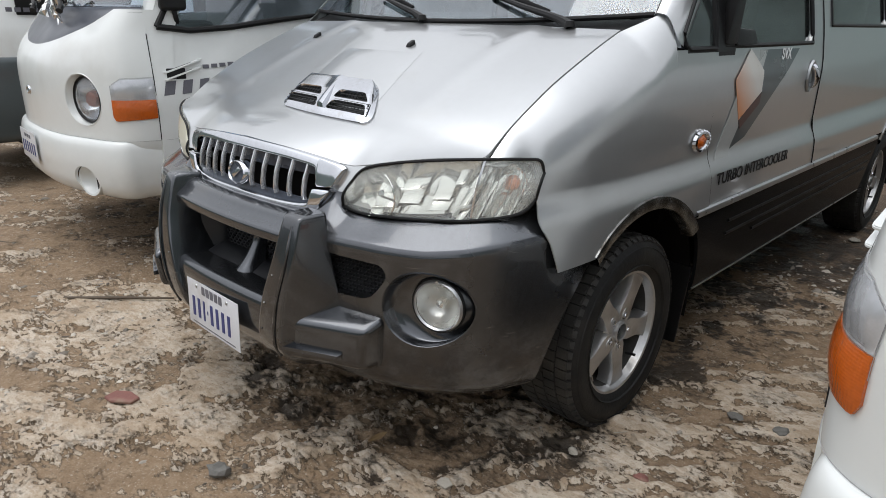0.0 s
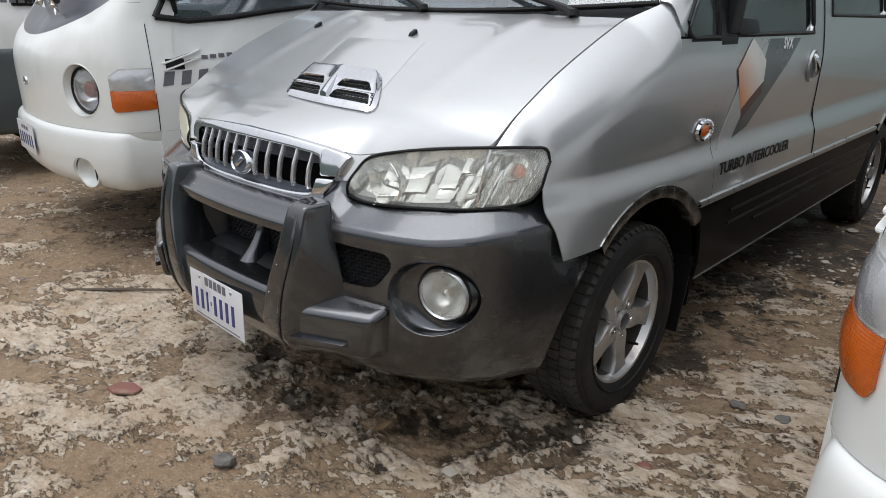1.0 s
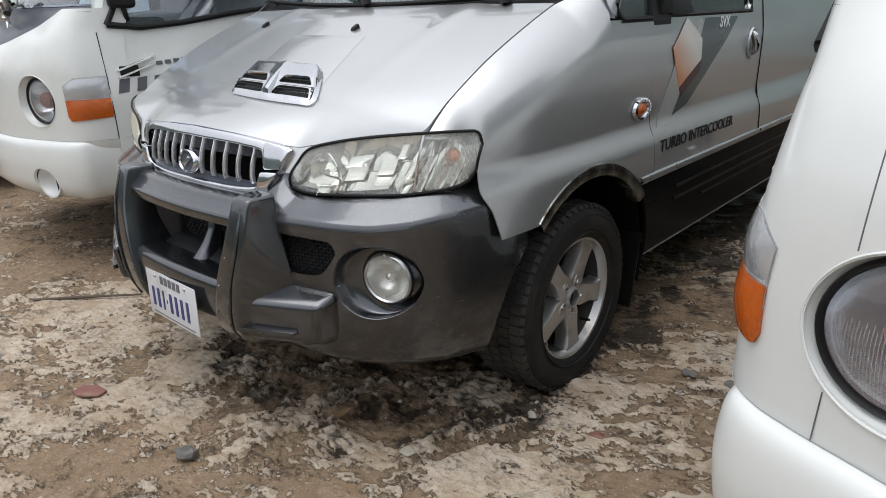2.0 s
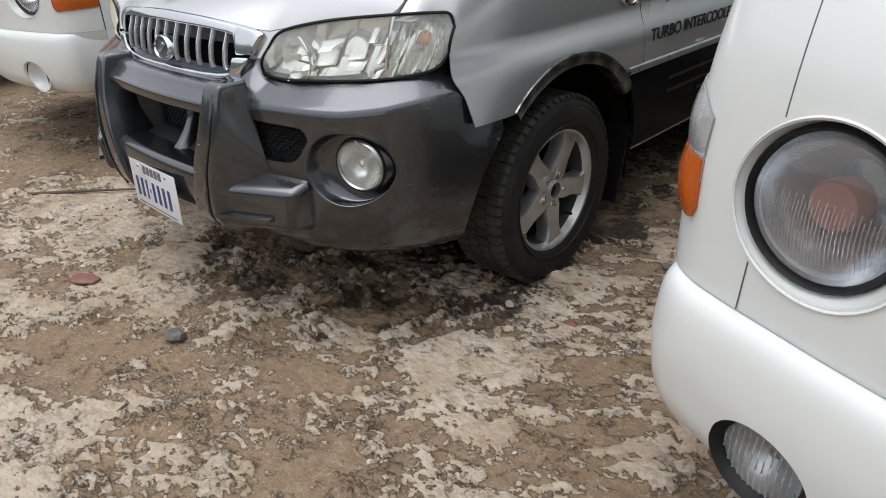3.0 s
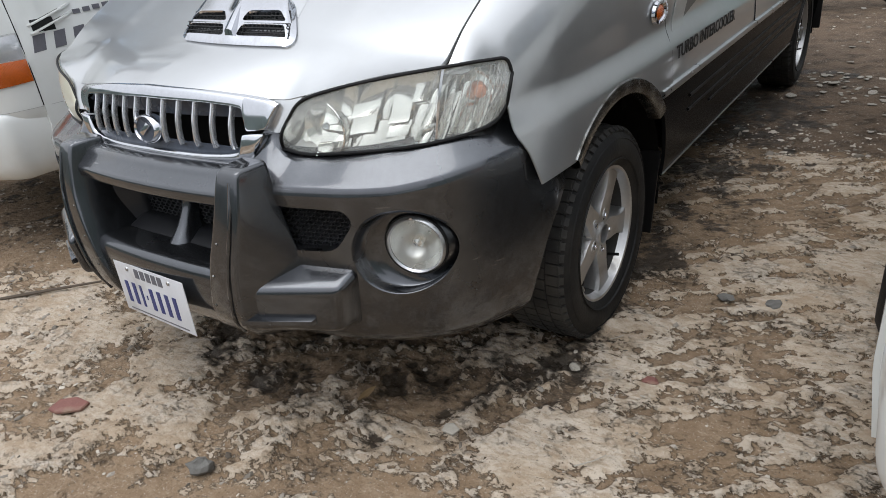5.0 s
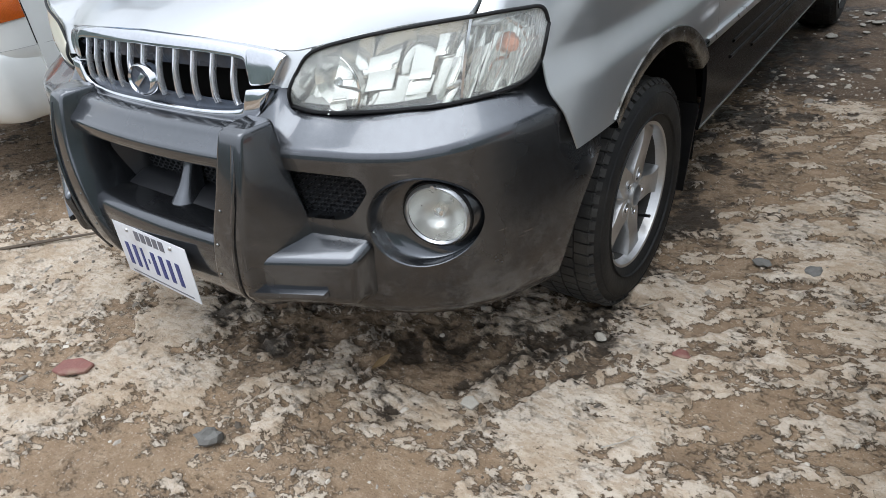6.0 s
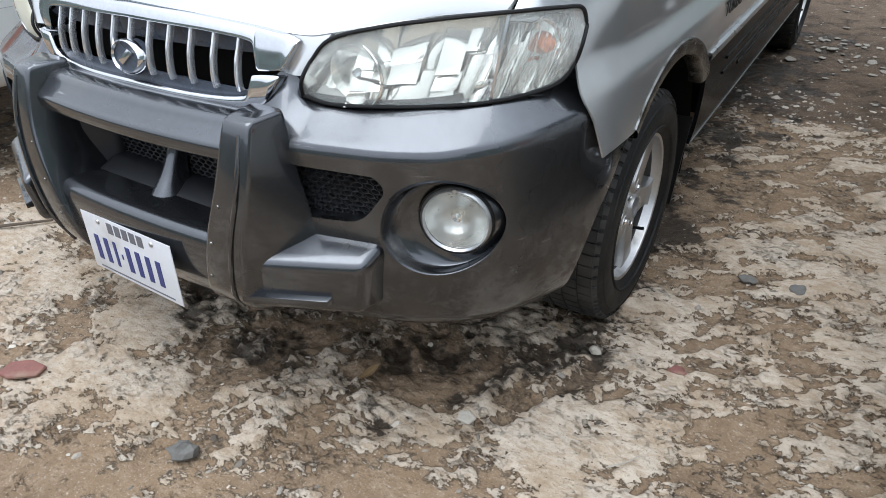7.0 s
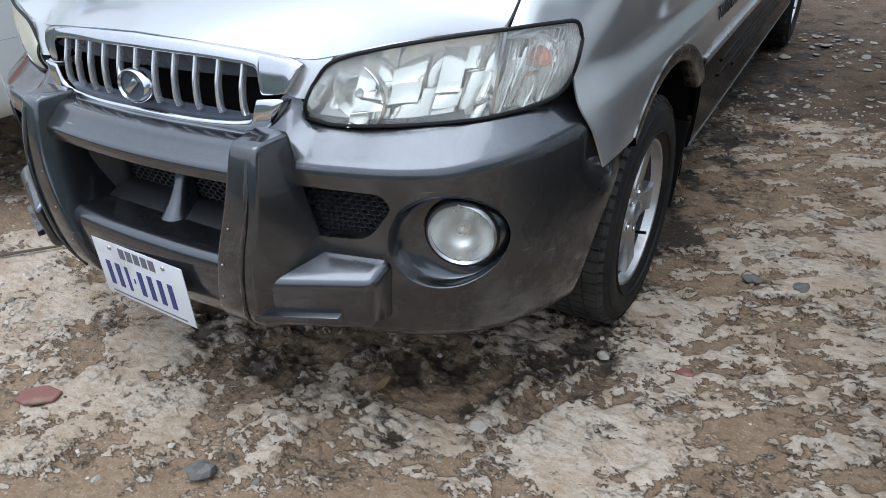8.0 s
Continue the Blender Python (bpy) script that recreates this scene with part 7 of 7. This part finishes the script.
# ---- motorcycle far behind the van ----
def motorcycle():
    mc = thing("motorcycle", "red motorcycle leaning on its stand, seen from the side", "motorcycle")
    for y in (0.0, 1.22):
        w = part("wheel", lathe([(0.255 + 0.028 * math.cos(a), 0.036 * math.sin(a)) for a in np.linspace(0, 2 * math.pi, 14)], 48, m=pose(0, y, 0.283, 0, 90, 0)), RUBBER, mc, "spoked wheel")
        part("rim", lathe([(0.215, -0.018), (0.228, -0.02), (0.232, 0.0), (0.228, 0.02), (0.215, 0.018)], 48, m=pose(0, y, 0.283, 0, 90, 0)), CHROME, w)
        part("hub", lathe([(0, 0.05), (0.045, 0.048), (0.05, 0.0), (0.045, -0.048), (0, -0.05)], 24, m=pose(0, y, 0.283, 0, 90, 0)), ALLOY, w)
        for k in range(18):
            a = 2 * math.pi * k / 18
            part("spoke", tube([(0.03 * (-1) ** k, y + 0.045 * math.cos(a), 0.283 + 0.045 * math.sin(a)), (0.0, y + 0.22 * math.cos(a + 0.25), 0.283 + 0.22 * math.sin(a + 0.25))], 0.002, 4), CHROME, w)
    for s in (1, -1):
        part("fork", tube([(s * 0.07, 0.0, 0.283), (s * 0.07, 0.14, 0.62), (s * 0.07, 0.28, 0.95)], 0.02, 8), STRIP, mc)
    part("front_mudguard", thicken(grid_bm(np.array([[(x, 0.32 * math.cos(a), 0.283 + 0.32 * math.sin(a)) for x in (-0.06, -0.03, 0.03, 0.06)] for a in np.linspace(radians(20), radians(170), 24)])), 0.004), TEXTGREY, mc)
    part("leg_shield", thicken(loft([[(-0.22, 0.40, 0.82), (-0.1, 0.30, 0.88), (0.1, 0.30, 0.88), (0.22, 0.40, 0.82)], [(-0.22, 0.46, 0.55), (-0.1, 0.36, 0.55), (0.1, 0.36, 0.55), (0.22, 0.46, 0.55)], [(-0.13, 0.62, 0.26), (-0.06, 0.55, 0.24), (0.06, 0.55, 0.24), (0.13, 0.62, 0.26)]], 20, 20), 0.008), RED, mc, "red plastic leg shield")
    part("frame_cover", loft([[(-0.1, 0.55, 0.30), (0, 0.5, 0.5), (0.1, 0.55, 0.30)], [(-0.13, 0.9, 0.45), (0, 0.9, 0.7), (0.13, 0.9, 0.45)], [(-0.12, 1.5, 0.62), (0, 1.5, 0.76), (0.12, 1.5, 0.62)]], 16, 16), RED, mc)
    part("seat", block(0, 1.15, 0.78, 0.24, 0.72, 0.09, 0.035, 3), BLACK, mc)
    part("engine", block(0, 0.66, 0.32, 0.22, 0.36, 0.2, 0.04, 3), ALLOY, mc)
    part("handlebar", tube([(-0.33, 0.40, 1.02), (-0.12, 0.30, 0.98), (0.12, 0.30, 0.98), (0.33, 0.40, 1.02)], 0.013, 8, smooth_n=16), BLACK, mc)
    part("exhaust", tube([(0.14, 0.7, 0.26), (0.16, 1.1, 0.27), (0.17, 1.55, 0.36)], [0.02, 0.035, 0.04], 10, smooth_n=12), CHROME, mc)
    part("stand", tube([(-0.1, 0.72, 0.26), (-0.24, 0.78, 0.0)], 0.012, 6), BLACK, mc)
    return mc


bike = motorcycle()
bike.matrix_basis = pose(1.25, 6.12, 0.0, 0, 0, 105)
kerb = block(0.6, 6.72, 0.015, 3.6, 0.045, 0.08, 0.012, 2)
for v in kerb.verts:
    v.co.z += 0.008 * noise.noise(v.co * 3)
tagged(part("kerb", kerb, KERB), "low weathered concrete kerb behind the motorcycle", "kerb", kind="structure")


# ---- loose stones, chips and sticks ----
def rock(name, place, size, mat, label, category, seed, flat=0.45, yaw=0.0, group=""):
    bm = bmesh.new()
    bmesh.ops.create_icosphere(bm, subdivisions=2, radius=1.0)
    rng = random.Random(seed)
    off = Vector((rng.uniform(-9, 9), rng.uniform(-9, 9), rng.uniform(-9, 9)))
    for v in bm.verts:
        k = 1 + 0.55 * noise.noise(v.co * 1.3 + off) + 0.15 * noise.noise(v.co * 4 + off)
        v.co = Vector((v.co.x * size * k, v.co.y * size * 0.7 * k, max(v.co.z * k, -0.5) * size * flat))
    x, y, lift = place
    ob = part(name, bm, mat, None, smooth=False, m=pose(x, y, lift + size * flat * 0.42, 0, 0, yaw))
    return tagged(ob, label, category, group)


def shard(name, outline, place, thick, mat, label, category, yaw=0.0, tilt=4.0):
    bm = prism([(x, y, 0) for x, y in outline], (0, 0, thick))
    bmesh.ops.bevel(bm, geom=bm.edges[:], offset=thick * 0.25, segments=1, affect="EDGES")
    ob = part(name, bm, mat, None, smooth=False, m=pose(*place, tilt, tilt * 0.5, yaw))
    return tagged(ob, label, category)


shard("tile_shard", [(-0.055, -0.02), (-0.02, -0.035), (0.05, -0.022), (0.06, 0.01), (0.01, 0.032), (-0.04, 0.022)], (-0.348, -1.099, 0.006), 0.012, MAROON, "flat red tile shard lying on the mud", "shard", 30)
rock("stone", (0.231, -1.063, 0.0), 0.034, STONE, "dark grey stone lying on the concrete", "stone", 3, 0.75, 40)
rock("stone", (0.887, -0.264, 0.0), 0.017, PALE, "pale lump of lime beside the tyre", "stone", 5, 0.7)
rock("stone", (1.094, -0.229, 0.002), 0.022, MAROON, "flat reddish stone on the concrete", "stone", 8, 0.3, 20)
rock("stone", (1.30, 0.30, 0.002), 0.03, STONE, "flat blue-grey stone on the concrete", "stone", 9, 0.35, 60)
rock("stone", (1.16, 0.28, 0.002), 0.026, STONE, "small dark stone on the concrete", "stone", 12, 0.4, 10)
shard("chip", [(-0.02, -0.012), (0.014, -0.018), (0.024, 0.006), (0.0, 0.022), (-0.02, 0.012)], (0.718, -0.648, 0.006), 0.007, PALE, "small pale chip of concrete", "chip", 10)
leaf_rows = [[(0.034 * a, 0.010 * w * (1 - a * a) , 0.012 * a * a + 0.010 * w * w * (1 - a * a) + 0.003) for w in np.linspace(-1, 1, 7)] for a in np.linspace(-1, 1, 13)]
tagged(part("leaf", thicken(grid_bm(np.array(leaf_rows)), 0.0006), LEAF, None, m=pose(0.434, -0.646, 0.012, 22, -14, 70)), "curled dry brown leaf on the wet mud", "leaf")
for (x0, y0), (x1, y1), r in (((-1.35, -0.95), (-1.02, -0.60), 0.007), ((-2.5, -0.98), (-2.2, -0.80), 0.006), ((1.05, -0.62), (1.10, -0.55), 0.002), ((0.93, -0.10), (0.955, -0.06), 0.0015), ((1.85, 2.45), (2.25, 2.40), 0.018)):
    st = part("stick", tube([(x0, y0, 0.012 + r), ((x0 + x1) / 2 + 0.01, (y0 + y1) / 2, 0.016 + r), (x1, y1, 0.010 + r)], [r, r * 0.9, r * 0.6], 6, smooth_n=8), WOOD if r > 0.0022 else PALE)
    tagged(st, "thin dry stick lying on the ground", "stick", "sticks")


# flat pale chips trodden into the dark earth
rng_chip = random.Random(23)
spots = [(rng_chip.gauss(1.05, 0.22), rng_chip.gauss(3.25, 0.12)) for k in range(40)] + [(rng_chip.gauss(1.3, 0.22), rng_chip.gauss(2.85, 0.15)) for k in range(34)] + [(rng_chip.uniform(0.75, 2.0), rng_chip.uniform(3.5, 6.0)) for k in range(26)] + [(rng_chip.uniform(1.0, 1.9), rng_chip.uniform(1.9, 2.7)) for k in range(10)]
chip_meshes = []
for k in range(6):
    ring = [(0.5 * math.cos(a) * rng_chip.uniform(0.7, 1.25), 0.33 * math.sin(a) * rng_chip.uniform(0.7, 1.25)) for a in np.linspace(0, 2 * math.pi, 7, endpoint=False)]
    bm = prism([(x, y, 0) for x, y in ring], (0, 0, 0.07))
    bmesh.ops.bevel(bm, geom=bm.edges[:], offset=0.02, segments=1, affect="EDGES")
    me = bpy.data.meshes.new("flat_chip")
    bm.to_mesh(me)
    bm.free()
    me.materials.append(CHIP)
    chip_meshes.append(me)
for x, y in spots:
    size = 0.035 * math.exp(rng_chip.gauss(0, 0.45))
    chip = new("flat_chip", rng_chip.choice(chip_meshes))
    chip.matrix_basis = pose(x, y, 0.0, rng_chip.uniform(-8, 8), rng_chip.uniform(-8, 8), rng_chip.uniform(0, 360)) @ Matrix.Diagonal((size, size, size, 1))
    tagged(chip, "flat pale chip of concrete trodden into brown earth", "chip", "pale chips on the earth")


def gravel():
    rng = np.random.default_rng(4)
    n = 11000
    x, y = rng.uniform(-3.4, 3.2, n * 3), rng.uniform(-1.7, 5.5, n * 3)
    level, wet_shade, h, mid, conc = ground_fields(x, y)
    near_edge = np.exp(-(((y - 1.9) / 0.22) ** 2))
    keep = rng.random(n * 3) < (0.16 + 0.5 * np.exp(-((level / 0.04) ** 2)) + 1.1 * near_edge + 0.35 * np.exp(-(((x + 0.9) / 0.9) ** 2 + ((y - 0.1) / 0.9) ** 2))) * np.where(y > 2.3, 0.35, 1)
    x, y, h = x[keep][:n], y[keep][:n], h[keep][:n]
    size = np.minimum(0.0036 * np.exp(rng.normal(0, 0.55, len(x))), 0.013) * np.where((x < -0.45) & (y < 1.65), 1.7, 1) * np.where(y > 1.65, 1.9, 1) * np.where(y > 2.4, 1.2, 1)
    base = np.array([(1, 0, -0.3), (0.35, 0.9, -0.3), (-0.8, 0.55, -0.3), (-0.75, -0.6, -0.3), (0.4, -0.9, -0.3), (0.55, 0.1, 0.5), (-0.1, 0.5, 0.45), (-0.4, -0.25, 0.55), (0.2, -0.45, 0.4)])
    tri = [(0, 1, 5), (1, 6, 5), (1, 2, 6), (2, 7, 6), (2, 3, 7), (3, 8, 7), (3, 4, 8), (4, 0, 5), (4, 5, 8), (5, 6, 7), (5, 7, 8)]
    verts, faces = [], []
    for k in range(len(x)):
        a, s = rng.uniform(0, 6.28), size[k]
        c = base * (1 + rng.uniform(-0.3, 0.3, base.shape)) * (s * rng.uniform(1, 1.5), s * rng.uniform(0.5, 1), s * rng.uniform(0.2, 0.7))
        r = np.array([[math.cos(a), -math.sin(a), 0], [math.sin(a), math.cos(a), 0], [0, 0, 1]])
        verts.append(c @ r.T + (x[k], y[k], h[k] - 0.006 + s * 0.12))
        faces += [tuple(9 * k + i for i in f) for f in tri]
    me = bpy.data.meshes.new("gravel")
    me.from_pydata(np.concatenate(verts).tolist(), [], faces)
    m = material("gravel", (0.3, 0.27, 0.22), 0.9, 0, 0, 0.2, 20)
    t = m.node_tree
    geo, ramp = t.nodes.new("ShaderNodeNewGeometry"), t.nodes.new("ShaderNodeValToRGB")
    e = ramp.color_ramp.elements
    e[0].color, e[1].color = (0.08, 0.065, 0.05, 1), (0.55, 0.5, 0.43, 1)
    t.links.new(geo.outputs["Random Per Island"], ramp.inputs["Fac"])
    t.links.new(ramp.outputs["Color"], t.nodes["Principled BSDF"].inputs["Base Color"])
    me.materials.append(m)
    return tagged(new("gravel", me), "loose chips of concrete and gravel on the ground", "gravel", kind="stuff")


gravel()
